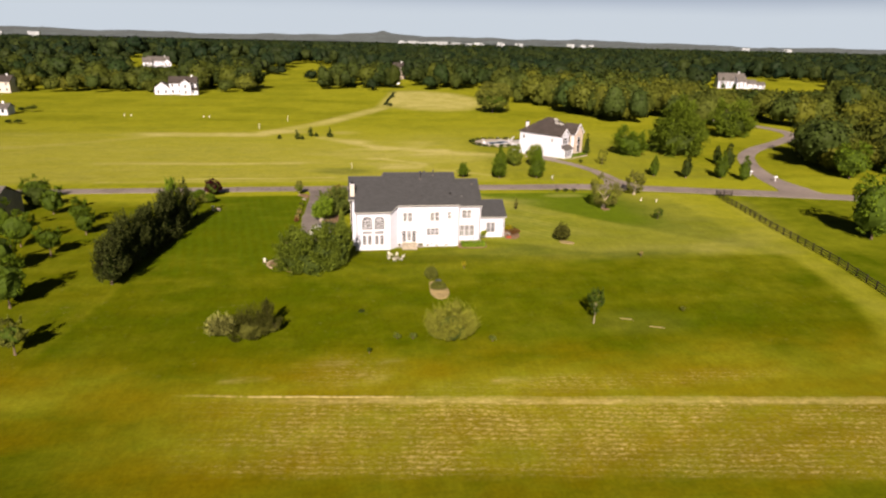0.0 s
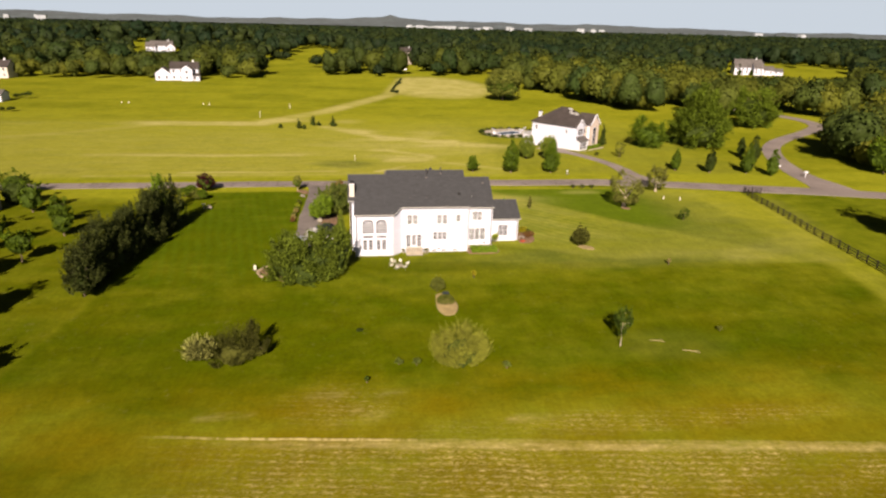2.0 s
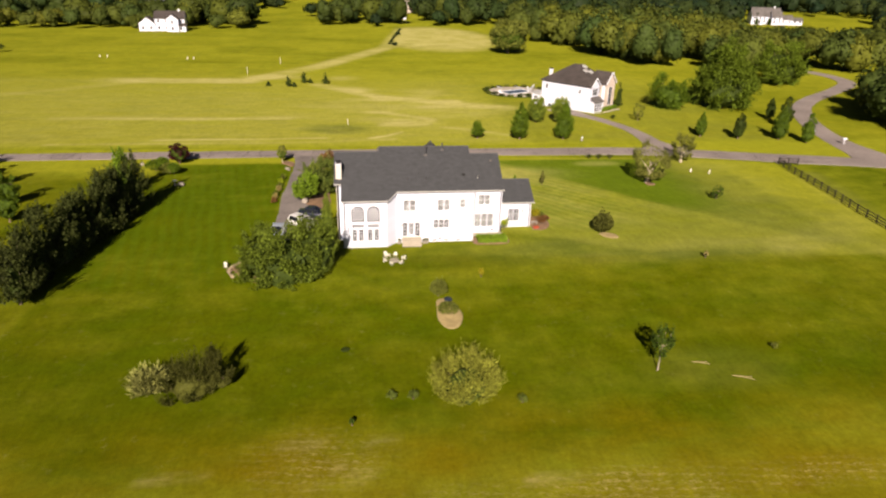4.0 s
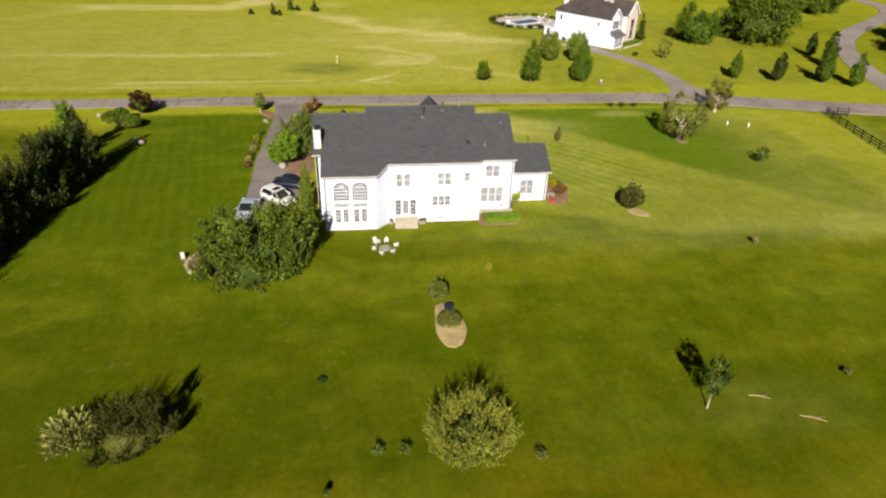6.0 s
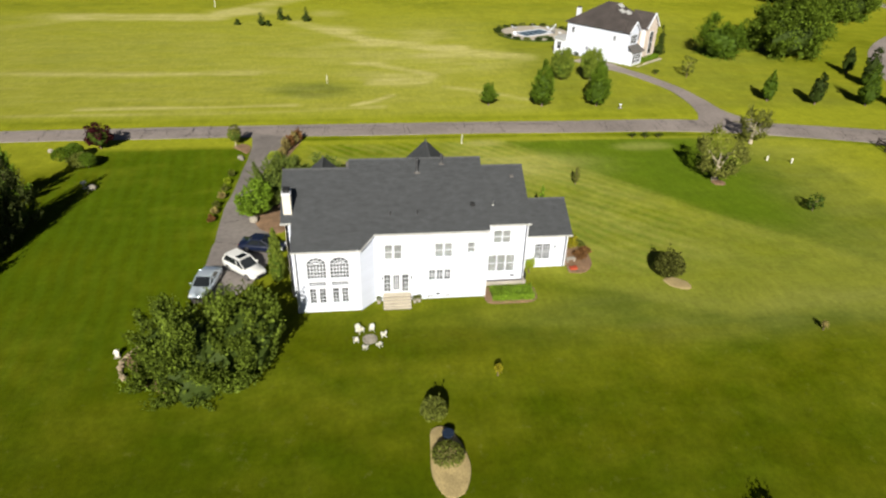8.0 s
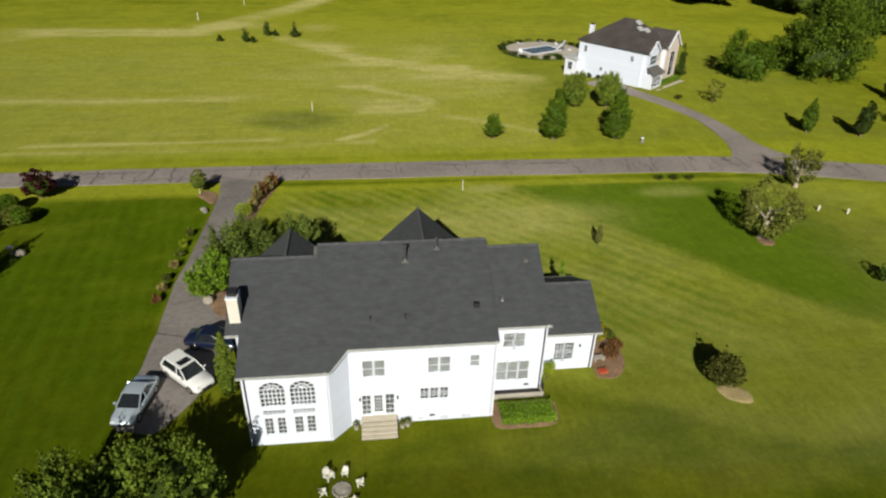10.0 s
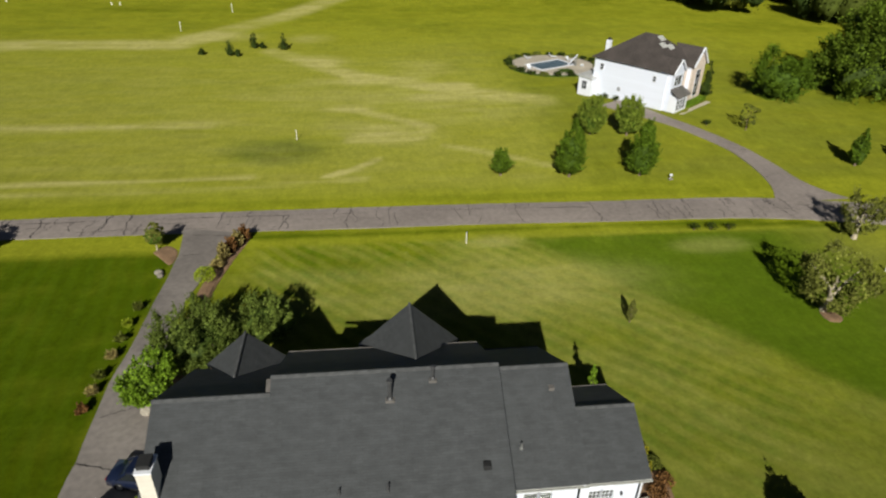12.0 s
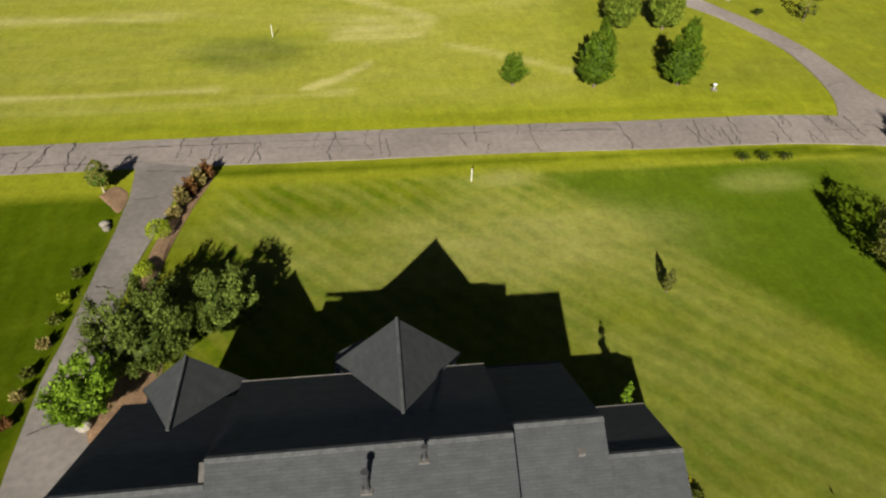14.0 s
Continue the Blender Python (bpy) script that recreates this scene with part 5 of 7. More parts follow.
def bed(name, outline, label, mat=None, lift=0.05, category="mulch bed"):
    """A low mounded bed with a soft edge, drawn round points (x, y)."""
    ring = smooth_line([*outline, outline[0]], 0.5)[:-1]
    bm = bmesh.new()
    cx, cy = ring.mean(0)
    loops = []
    for f, h in ((1.0, -0.1), (0.985, lift), (0.8, lift + 0.05), (0.4, lift + 0.07)):
        loops.append([bm.verts.new((cx + (x - cx) * f, cy + (y - cy) * f, gz(x, y) + h)) for x, y in ring])
    for a, b in zip(loops[:-1], loops[1:]):
        for k in range(len(a)):
            bm.faces.new((a[k], a[(k + 1) % len(a)], b[(k + 1) % len(a)], b[k]))
    bm.faces.new(loops[-1])
    bmesh.ops.recalc_face_normals(bm, faces=bm.faces[:])
    ob = part(name, bm, mat or M_MULCH)
    return tagged(ob, label, category, kind="structure")


# big maple clump by the drive
tree("maple_tree", -7.1, -7.6, "broad dense green maple tree beside the driveway", height=5.1, radius=3.8, clear=0.1, leaf=0.36, leaves=3200, shoots=230, shoot_len=1.9, upright=0.55, lobes=15, seed=3, trunk=0.22, mat=M_LEAF_MAPLE, style="dome", plume=0.20, fill=0.22, inner=0.84)
tree("maple_tree", -9.7, -6.0, "smaller green maple tree growing into a broad neighbour", height=4.2, radius=2.3, clear=0.1, leaf=0.36, leaves=1200, shoots=85, shoot_len=1.5, upright=0.55, lobes=10, seed=4, trunk=0.14, mat=M_LEAF_MAPLE, style="dome", plume=0.2, fill=0.22, inner=0.84)
tree("maple_tree", -3.3, -6.2, "tall dark green maple near the house corner", height=5.5, radius=2.6, clear=0.1, leaf=0.36, leaves=2200, shoots=120, shoot_len=1.4, upright=0.65, lobes=13, seed=5, trunk=0.16, mat=M_LEAF_MAPLE, style="round", plume=0.2, fill=0.22, inner=0.84)
bed("mulch_bed", [(-13.6, -5.2), (-12.4, -4.2), (-9.5, -3.6), (-6, -4.0), (-4.4, -6.0), (-5.0, -8.6), (-7.4, -9.8), (-11.0, -8.6)], "brown mulch bed under the maples edged with stones", M_MULCH)
rnd = random.Random(5)
for k in range(26):
    a = -2.6 - 2.1 * k / 25
    x, y = -8.2 + 5.3 * math.cos(a), -5.8 + 3.6 * math.sin(a)
    r = rnd.uniform(0.14, 0.27)
    b = bmesh.new()
    ball(b, (0, 0, r * 0.4), (r * rnd.uniform(0.9, 1.4), r, r * 0.7), 7, 5)
    for v in b.verts:
        v.co *= 1 + rnd.uniform(-0.14, 0.14)
    ob = part("edging_stone", b, M_EDGING)
    ob.matrix_world = pose(x, y, gz(x, y) + 0.02, rz=rnd.uniform(0, 180))
    tagged(ob, "rough brown edging stone round a mulch bed", "stone", "stones round the maple bed")

# round upright tree in the back lawn
tree("ornamental_tree", 11.1, -31.2, "round yellow-green ornamental tree with upright twigs", height=3.7, radius=2.5, clear=0.7, leaf=0.19, leaves=4200, shoots=520, shoot_len=1.5, upright=0.62, lobes=26, seed=8, trunk=0.14, mat=M_LEAF_LIGHT, style="dome", plume=0.075, fill=0.12, leaf_width=0.5)
# spiky pale shrub and dark juniper
bush("yucca_shrub", -16.4, -28.3, "spiky pale yellow-green shrub on the back lawn", radius=1.9, height=2.3, mat=M_LEAF_YUCCA, leaf=0.26, leaves=700, spikes=420, seed=2, leaf_width=0.22)
tree("juniper", -13.0, -28.3, "dark olive spreading juniper with ragged upright tips", height=2.3, radius=2.2, clear=0.1, leaf=0.15, leaves=1500, shoots=300, shoot_len=1.5, upright=0.62, lobes=12, seed=12, trunk=0.12, mat=M_LEAF_JUNIPER, style="dome", plume=0.08, fill=0.15)
tree("juniper", -10.8, -27.9, "dark olive juniper leaning from a clump", height=3.2, radius=1.4, clear=0.1, leaf=0.16, leaves=1300, shoots=200, shoot_len=1.2, upright=0.8, lobes=8, seed=13, trunk=0.1, mat=M_LEAF_JUNIPER, style="cone", plume=0.08)
# sapling
tree("sapling", 30.1, -28.9, "slim young tree with a sparse blue-green crown", height=4.6, radius=1.05, clear=1.4, leaf=0.24, leaves=1000, shoots=90, shoot_len=0.8, upright=0.85, lobes=8, seed=14, trunk=0.07, mat=M_LEAF_DEEP, bark=M_BARK_PALE, style="vase", dense=False)
# kidney bed with two clipped bushes
bed("mulch_bed", [(10.2, -16.4), (10.4, -14.9), (11.5, -14.7), (12.4, -16.2), (12.8, -18.4), (12.1, -20.3), (10.9, -20.5), (10.1, -18.8)], "sandy orange mulch bed in the back lawn", M_SAND, 0.13)
bush("globe_bush", 10.7, -13.9, "round olive-green bush at the end of a mulch bed", radius=1.0, height=2.0, mat=M_LEAF_OLIVE, seed=21, ball_shape=True, leaves=1900, spikes=25)
bush("globe_bush", 11.3, -17.6, "clipped round green bush in sandy mulch", radius=1.15, height=1.25, mat=M_LEAF_OLIVE, seed=22, ball_shape=True, leaves=1500)
pot = bmesh.new()
tube(pot, (0, 0, 0), (0, 0, 0.62), 0.26, 0.40, 16)
tube(pot, (0, 0, 0.62), (0, 0, 0.70), 0.45, 0.45, 16)
ob = part("planter", pot, M_BLUE_POT)
ob.matrix_world = pose(11.5, -15.9, gz(11.5, -15.9) + 0.1)
tagged(ob, "dark blue glazed planter in sandy mulch", "planter")
# small shrubs scattered in the lawn
for k, (x, y, r, h, mt) in enumerate(((4.54, -30.9, 0.5, 0.9, M_LEAF_SAGE), (6.44, -31.07, 0.5, 0.9, M_LEAF_SAGE), (16.0, -32.4, 0.5, 0.9, M_LEAF_SAGE), (16.3, -9.75, 0.35, 1.3, M_LEAF_YELLOW),
                                      (46.6, -6.5, 0.3, 1.2, M_LEAF_TAN), (48.03, 43.2, 0.7, 1.0, M_LEAF_DARK), (50.12, 43.12, 0.7, 1.0, M_LEAF_DARK), (52.32, 43.03, 0.7, 1.0, M_LEAF_DARK), (0.41, -23.5, 0.4, 0.35, M_LEAF_DARK),
                                      (1.08, -34.0, 0.22, 0.9, M_LEAF_DEEP), (43.6, -26.5, 0.35, 0.8, M_LEAF_OLIVE))):
    bush("small_shrub", x, y, "small young shrub standing alone in the lawn" if k not in (5, 6, 7) else "low dark shrub in a row near the road", radius=r, height=h, mat=mt, leaves=260, leaf=0.15, seed=30 + k, group="scattered lawn shrubs")
bush("round_bush", 36.0, 2.9, "dense dark olive round bush on a mulch patch", radius=1.45, height=2.9, mat=M_LEAF_JUNIPER, leaf=0.22, leaves=2400, seed=41, ball_shape=True, spikes=40)
bed("mulch_patch", [(35.8, 1.4), (36.8, 0.8), (37.7, 0.9), (37.8, 2.0), (36.6, 3.0), (35.4, 2.6)], "pale mulch patch under a round bush", M_SAND, 0.03)
tree("sapling", 60.3, 15.9, "thin sapling with a sparse crown", height=2.4, radius=0.95, clear=0.3, leaf=0.22, leaves=700, lobes=6, seed=43, trunk=0.05, mat=M_LEAF_DEEP, dense=False)
for x, y, a, ln in ((34.9, -28.2, -20, 1.7), (37.9, -30.7, -25, 2.0)):
    b = bmesh.new()
    tube(b, (-ln / 2, 0, 0.03), (0, 0.12, 0.05), 0.035, 0.05, 7)
    tube(b, (0, 0.12, 0.05), (ln / 2, 0.02, 0.03), 0.05, 0.02, 7)
    tube(b, (0.1, 0.1, 0.05), (ln / 2 - 0.2, 0.4, 0.10), 0.03, 0.012, 6)
    ob = part("fallen_branch", b, M_STRAW)
    ob.matrix_world = pose(x, y, gz(x, y), rz=a)
    tagged(ob, "bleached fallen branch lying in the grass", "branch", "fallen branches")

# hedge and beds by the house
def hedge(name, x0, y0, x1, y1, w, h, label, mat, seed):
    rng = np.random.default_rng(seed)
    d = math.hypot(x1 - x0, y1 - y0)
    base = thing(name, pose(x0, y0, gz(x0, y0), rz=math.degrees(math.atan2(y1 - y0, x1 - x0))), label, "hedge")
    n = int(1700 * d * (w + h) / 6)
    u, s = rng.random(n) * d, rng.random(n)
    side = rng.integers(0, 3, n)
    yy = np.where(side == 0, rng.random(n) * w - w / 2, np.where(side == 1, w / 2, -w / 2)) + rng.normal(size=n) * 0.07
    zz = np.where(side == 0, h, s * h) + rng.normal(size=n) * 0.07
    c = np.stack((u, yy, np.maximum(zz, 0.03)), -1)
    ax = rng.normal(size=c.shape) + np.array((0, 0, 0.5))
    stems = bmesh.new()
    for k in range(max(2, int(d / 0.7))):
        tube(stems, (0.3 + 0.7 * k, 0, -0.05), (0.35 + 0.7 * k, 0.05, h * 0.8), 0.03, 0.012, 5)
    part("stem", stems, M_BARK, base)
    box_in = boxed(0.1, -w / 2 + 0.1, 0.05, d - 0.1, w / 2 - 0.1, h - 0.1)
    part("inner_growth", box_in, mat, base)
    part("foliage", leaf_mesh("foliage", mat, c, ax, 0.13 * rng.uniform(0.6, 1.3, n), rng, 0.6), None, base)
    return base


bed("mulch_bed", [(17.2, 2.6), (17.2, 0.2), (19.2, -0.1), (21.8, 0.1), (22.2, 1.7), (21.7, 2.6)], "brown mulch bed round a low hedge against the house", M_MULCH)
hedge("hedge", 17.7, 1.05, 21.8, 1.05, 1.7, 0.7, "low bright green hedge along the white house wall", M_LEAF_BRIGHT, 51)
bed("mulch_bed", [(26.4, 4.6), (28.0, 4.5), (29.3, 6.2), (29.4, 9.5), (28.4, 11.6), (26.9, 12.2), (26.5, 8)], "reddish mulch bed along the end of the house wing", M_MULCH)
for k, (x, y, r, h, mt, lb) in enumerate(((28.2, 7.0, 0.8, 1.1, M_LEAF_RUST, "rust-coloured shrub in a bed beside the house"), (29.1, 8.1, 0.7, 0.9, M_LEAF_RUST, "rust-coloured shrub in a bed beside the house"),
                                          (27.9, 9.4, 0.9, 1.0, M_LEAF_YELLOW, "golden yellow shrub in a bed beside the house"), (28.3, 10.8, 0.8, 0.9, M_LEAF_YELLOW, "golden yellow shrub in a bed beside the house"),
                                          (27.3, 12.2, 0.7, 1.2, M_LEAF_DARK, "dark shrub at the corner of the house wing"), (29.0, 9.6, 0.6, 0.8, M_LEAF_OLIVE, "olive shrub in a bed beside the house"), (22.3, 4.9, 0.6, 1.9, M_LEAF_LIME, "tall olive shrub in the corner of the house"))):
    bush("shrub", x, y, lb, radius=r, height=h, mat=mt, leaves=520, leaf=0.17, seed=60 + k)
tree("cypress", 25.7, 14.3, "narrow bright green cypress behind the house wing", height=5.2, radius=0.6, clear=0.1, leaf=0.18, leaves=1600, lobes=12, seed=69, style="cone", mat=M_LEAF_BRIGHT, trunk=0.06)
bench = thing("garden_bench", pose(27.1, 6.6, 0.05, rz=10), "small grey garden seat beside red cushions", "bench")
sb = bmesh.new()
box(sb, -0.5, -0.25, 0.38, 0.5, 0.25, 0.44, bevel=0.01)
part("seat", sb, M_CONCRETE, bench)
for sx in (-0.42, 0.34):
    part("leg", boxed(sx, -0.2, 0, sx + 0.08, 0.2, 0.38), M_CONCRETE, bench)
rc = boxed(-0.55, -0.35, 0.0, 0.55, 0.35, 0.35, bevel=0.06)
ob = part("storage_box", rc, M_RED)
ob.matrix_world = pose(27.0, 5.2, 0.06, rz=8) @ Matrix.Scale(0.7, 4)
tagged(ob, "bright red canvas covered box near the wing", "box")

# lawn between drive and house, west side hedge
tree("arborvitae", -2.35, 5.4, "tall narrow yellow-green arborvitae beside the house wall", height=5.9, radius=0.78, clear=0.05, leaf=0.15, leaves=5200, lobes=40, seed=71, style="egg", mat=M_LEAF_SPRING, trunk=0.07, upright=1.6, fill=0.6)

# trees at the front corner of the house
tree("front_tree", -3.8, 23.4, "large leafy grey-green tree in front of the house", height=4.4, radius=2.9, clear=0.6, leaf=0.26, leaves=3000, shoots=340, shoot_len=1.3, upright=0.6, lobes=22, seed=81, trunk=0.16, mat=M_LEAF_SAGE, plume=0.13, fill=0.2, inner=0.8)
tree("front_tree", -6.1, 18.7, "bright green small tree beside the driveway", height=4.0, radius=1.8, clear=0.8, leaf=0.28, leaves=2400, shoots=130, shoot_len=0.8, lobes=16, seed=82, trunk=0.12, mat=M_LEAF_BRIGHT, bark=M_BARK_PALE, plume=0.2)
tree("front_tree", 1.4, 25.5, "small grey-green tree beyond the shade of the house", height=4.2, radius=1.9, clear=0.5, leaf=0.26, leaves=1600, shoots=160, shoot_len=1.1, upright=0.66, lobes=14, seed=83, trunk=0.12, mat=M_LEAF_SAGE, plume=0.17, inner=0.82)
bed("mulch_bed", [(-6.5, 17.4), (-5.2, 15.2), (-3.0, 15.0), (-2.3, 17), (-2.6, 21), (-3.0, 24.0), (-5.2, 25.6), (-6.3, 24), (-6.6, 20.5)], "brown mulch bed under the front trees", M_MULCH)
bed("mulch_bed", [(-6.3, 29), (-6.3, 34.5), (-5.6, 39.5), (-4.5, 45.0), (-2.9, 45.0), (-4.0, 40), (-4.8, 35), (-5.2, 29)], "long reddish mulch bed beside the driveway", M_MULCH)
bush("topiary_ball", -5.9, 36.2, "clipped round green topiary bush on a short stem", radius=1.05, height=1.7, mat=M_LEAF_LIME, ball_shape=True, leaves=1800, leaf=0.13, seed=91)
bush("globe_bush", -6.0, 31.6, "low round olive bush beside the driveway", radius=0.8, height=1.2, mat=M_LEAF_LIME, ball_shape=True, leaves=1000, seed=92)
for k, (x, y) in enumerate(((-4.9, 40.4), (-4.4, 41.8), (-3.9, 43.0), (-3.4, 44.2), (-5.3, 38.8))):
    bush("ornamental_grass", x, y, "tuft of tall rust-brown ornamental grass", radius=0.65, height=1.7 if k < 4 else 0.9, mat=M_LEAF_TAN if k % 2 == 0 else M_LEAF_RUST, spikes=110, leaves=160, leaf=0.2, seed=95 + k, group="grasses by the drive entrance")
tree("gate_tree", -12.3, 43.0, "small olive tree at the driveway entrance", height=3.1, radius=1.05, clear=0.9, leaf=0.18, leaves=1500, lobes=10, seed=101, trunk=0.09, mat=M_LEAF_BROWN, bark=M_BARK_PALE)
bed("mulch_bed", [(-12.6, 42.4), (-11.6, 43.8), (-10.2, 42.8), (-9.9, 40.8), (-10.3, 39.8), (-11.2, 40.8)], "reddish mulch bed at the driveway entrance", M_MULCH)
for k, y in enumerate((18.3, 20.3, 22.1, 24.6, 26.9, 29.1, 31.8)):
    bush("border_shrub", -11.05 + 0.06 * math.sin(k * 2.3), y, "low tan and green shrub lining the driveway edge", radius=0.48, height=0.75, mat=(M_LEAF_RUST, M_LEAF_TAN, M_LEAF_OLIVE, M_LEAF_TAN, M_LEAF_OLIVE, M_LEAF_LIME, M_LEAF_OLIVE)[k], spikes=50, leaves=200, leaf=0.15, seed=110 + k, group="low shrubs along the driveway")
for k, (x, y) in enumerate(((-10.9, 38.2), (-10.6, 37.6))):
    b = bmesh.new()
    ball(b, (0, 0, 0.18), (0.45 - 0.12 * k, 0.35, 0.28), 9, 6)
    ob = part("boulder", b, M_STONE)
    ob.matrix_world = pose(x, y, gz(x, y), rz=30 * k)
    tagged(ob, "pale boulder beside the driveway entrance", "boulder")
b = bmesh.new()
ball(b, (0, 0, 0.3), (0.5, 0.4, 0.45), 9, 6)
ob = part("boulder", b, M_STONE)
ob.matrix_world = pose(-6.3, 17.7, gz(-6.3, 17.7) + 0.1)
tagged(ob, "pale boulder in the bed at the house corner", "boulder")
# dwarf shrub in front lawn
tree("sapling", 33.6, 26.0, "slim brownish sapling standing on the front lawn", height=2.6, radius=0.42, clear=0.4, style="egg", leaf=0.16, leaves=1500, lobes=6, seed=130, trunk=0.05, mat=M_LEAF_BROWN, dense=False)

# ragged twin trees towards the road
tree("locust_tree", 53.0, 26.3, "ragged old tree with bare pale limbs and thin foliage", height=6.6, radius=3.3, clear=0.8, leaf=0.29, leaves=3200, lobes=10, seed=140, trunk=0.36, mat=M_LEAF_BROWN, bark=M_BARK_PALE, shoots=160, dense=False)
tree("locust_tree", 66.0, 40.0, "ragged olive tree with pale limbs near the road", height=5.4, radius=2.2, clear=0.8, leaf=0.28, leaves=2200, lobes=8, seed=141, trunk=0.28, mat=M_LEAF_BROWN, bark=M_BARK_PALE, shoots=140, dense=False)
bed("mulch_patch", [(52.3, 24.6), (53.3, 24.3), (54.0, 25.1), (53.6, 26.2), (52.3, 26.0)], "brown mulch patch under a ragged tree", M_MULCH, 0.03)

# neighbour's trees
for k, (x, y, h, r, st_, mt) in enumerate(((28.2, 60.1, 3.4, 1.2, "cone", M_LEAF), (37.5, 59.0, 7.2, 1.8, "cone", M_LEAF), (47.4, 58.7, 7.3, 1.8, "cone", M_LEAF), (45.2, 74.2, 5.4, 2.0, "round", M_LEAF_SPRING), (50.8, 73.0, 5.4, 2.0, "round", M_LEAF_SPRING))):
    tree("pear_tree", x, y, "upright dark green ornamental pear tree" if st_ == "cone" else "rounded lighter green ornamental tree", height=h, radius=r, clear=0.7, leaf=0.27, leaves=4200 if k else 1500, shoots=150 if k else 50, shoot_len=0.9, upright=0.6, plume=0.22, lobes=34, seed=150 + k, style="egg" if st_ == "cone" else "round", mat=mt, group="pear trees at the neighbour's lawn")
for k, (x, y, h) in enumerate(((80.6, 60.2, 4.9), (88.7, 58.0, 5.2), (98.3, 57.2, 6.8), (107.3, 69.0, 6.6), (103.2, 54.2, 5.8), (109.3, 78.2, 4.9))):
    tree("pear_tree", x, y, "upright dark green ornamental pear tree near the side road", height=h * 1.15, radius=h * 0.26, clear=0.5, leaf=0.30, leaves=2600, lobes=12, seed=160 + k, style="egg", mat=M_LEAF_DARK if k % 2 else M_LEAF, group="row of pear trees")
tree("oak_tree", 87.0, 92.4, "low broad dark green tree behind the neighbour's lawn", height=7.6, radius=4.6, clear=0.3, leaf=0.40, leaves=3600, lobes=20, seed=170, trunk=0.25, mat=M_LEAF, shoots=200, shoot_len=1.9, upright=0.2, plume=0.24)
tree("oak_tree", 104.0, 93.2, "very large spreading green oak tree", height=16.4, radius=7.4, clear=0.6, leaf=0.62, leaves=6500, lobes=34, seed=171, trunk=0.5, mat=M_LEAF_OAK, shoots=420, shoot_len=2.6, upright=0.3, plume=0.26, style="egg")
tree("oak_tree", 147.0, 133.0, "large green tree beside the side road", height=12.5, radius=7.2, clear=0.8, leaf=0.62, leaves=3400, lobes=26, seed=172, trunk=0.4, mat=M_LEAF_OAK, shoots=260, shoot_len=2.4, upright=0.3, plume=0.26)
tree("oak_tree", 68.7, 212, "broad rounded olive tree alone in the field", height=13.5, radius=9.0, clear=2.0, leaf=0.85, leaves=3600, lobes=28, seed=173, trunk=0.45, mat=M_LEAF_OLIVE)
bush("small_shrub", 65.6, 76.2, "dark round shrub beside the neighbour's drive", radius=0.7, height=1.2, mat=M_LEAF_DARK, leaves=300, leaf=0.2, seed=175)
tree("sapling", 71.2, 74.0, "thin young tree on the neighbour's lawn", height=4.2, radius=1.5, clear=1.0, leaf=0.3, leaves=500, lobes=8, seed=176, trunk=0.07, mat=M_LEAF_OLIVE, dense=False)
for k, (x, y) in enumerate(((-19.0, 128.6), (-14.8, 135.4), (-8.0, 133.8), (-25.2, 129.2), (-17.3, 128.0), (-12.8, 135.0))):
    small = k > 2
    tree("young_pine", x, y, "small dark young pine in the hay field", height=1.5 if small else 3.4, radius=0.8 if small else 1.25, clear=0.1, leaf=0.3, leaves=300, lobes=9, seed=180 + k, style="cone", mat=M_LEAF_DARK, trunk=0.07, group="young pines in the field")

# evergreen row on the west boundary
rr_ = random.Random(77)
for k in range(13):
    t = k / 12
    x, y = -34.2 + 2.9 * t + rr_.uniform(-0.5, 0.5), -12.2 + 29.6 * t + rr_.uniform(-0.4, 0.4)
    hgt = rr_.uniform(6.0, 7.4) * (0.8 if k == 0 else 1.0)
    tree("evergreen", x, y, "tall dark evergreen tree in a dense boundary row", height=hgt * rr_.uniform(0.86, 1.1) * (1.02 - 0.12 * t), radius=2.2, clear=0.2 if k else 1.0, leaf=0.32, leaves=800, shoots=120, shoot_len=1.9, upright=0.72, lobes=15, seed=200 + k, style="cone", plume=0.13, mat=M_LEAF_EVERGREEN, trunk=0.15, group="boundary row of evergreens")
tree("linden_tree", -34.9, 24.8, "lighter green tree at the end of the evergreen row", height=7.1, radius=1.9, clear=0.6, leaf=0.34, leaves=1600, shoots=90, shoot_len=1.1, plume=0.18, lobes=12, seed=220, mat=M_LEAF_BRIGHT, style="cone", fill=0.2)
tree("plum_tree", -30.9, 43.0, "dark red purple-leaved plum tree near the road", height=3.6, radius=1.9, clear=0.6, leaf=0.3, leaves=1500, lobes=12, seed=221, mat=M_LEAF_RED, trunk=0.09)
for x, y, r, h, sd in ((-32.9, 39.2, 1.25, 2.3, 223), (-30.2, 36.0, 1.15, 2.1, 224)):
    bush("round_bush", x, y, "clipped round green bush near the plum tree", radius=r, height=h, mat=M_LEAF, leaf=0.2, leaves=2600, seed=sd, ball_shape=True, group="round bushes near the road")
# stone bird bath and a pale rock on the west lawn
bath = thing("bird_bath", pose(-28.3, 29.0, gz(-28.3, 29.0)), "small pale stone bird bath standing on the lawn", "bird bath")
bp = bmesh.new()
tube(bp, (0, 0, -0.05), (0, 0, 0.10), 0.24, 0.20, 14)
tube(bp, (0, 0, 0.10), (0, 0, 0.66), 0.10, 0.08, 12)
part("pedestal", bp, M_CONCRETE, bath)
bb = bmesh.new()
tube(bb, (0, 0, 0.66), (0, 0, 0.80), 0.12, 0.36, 18)
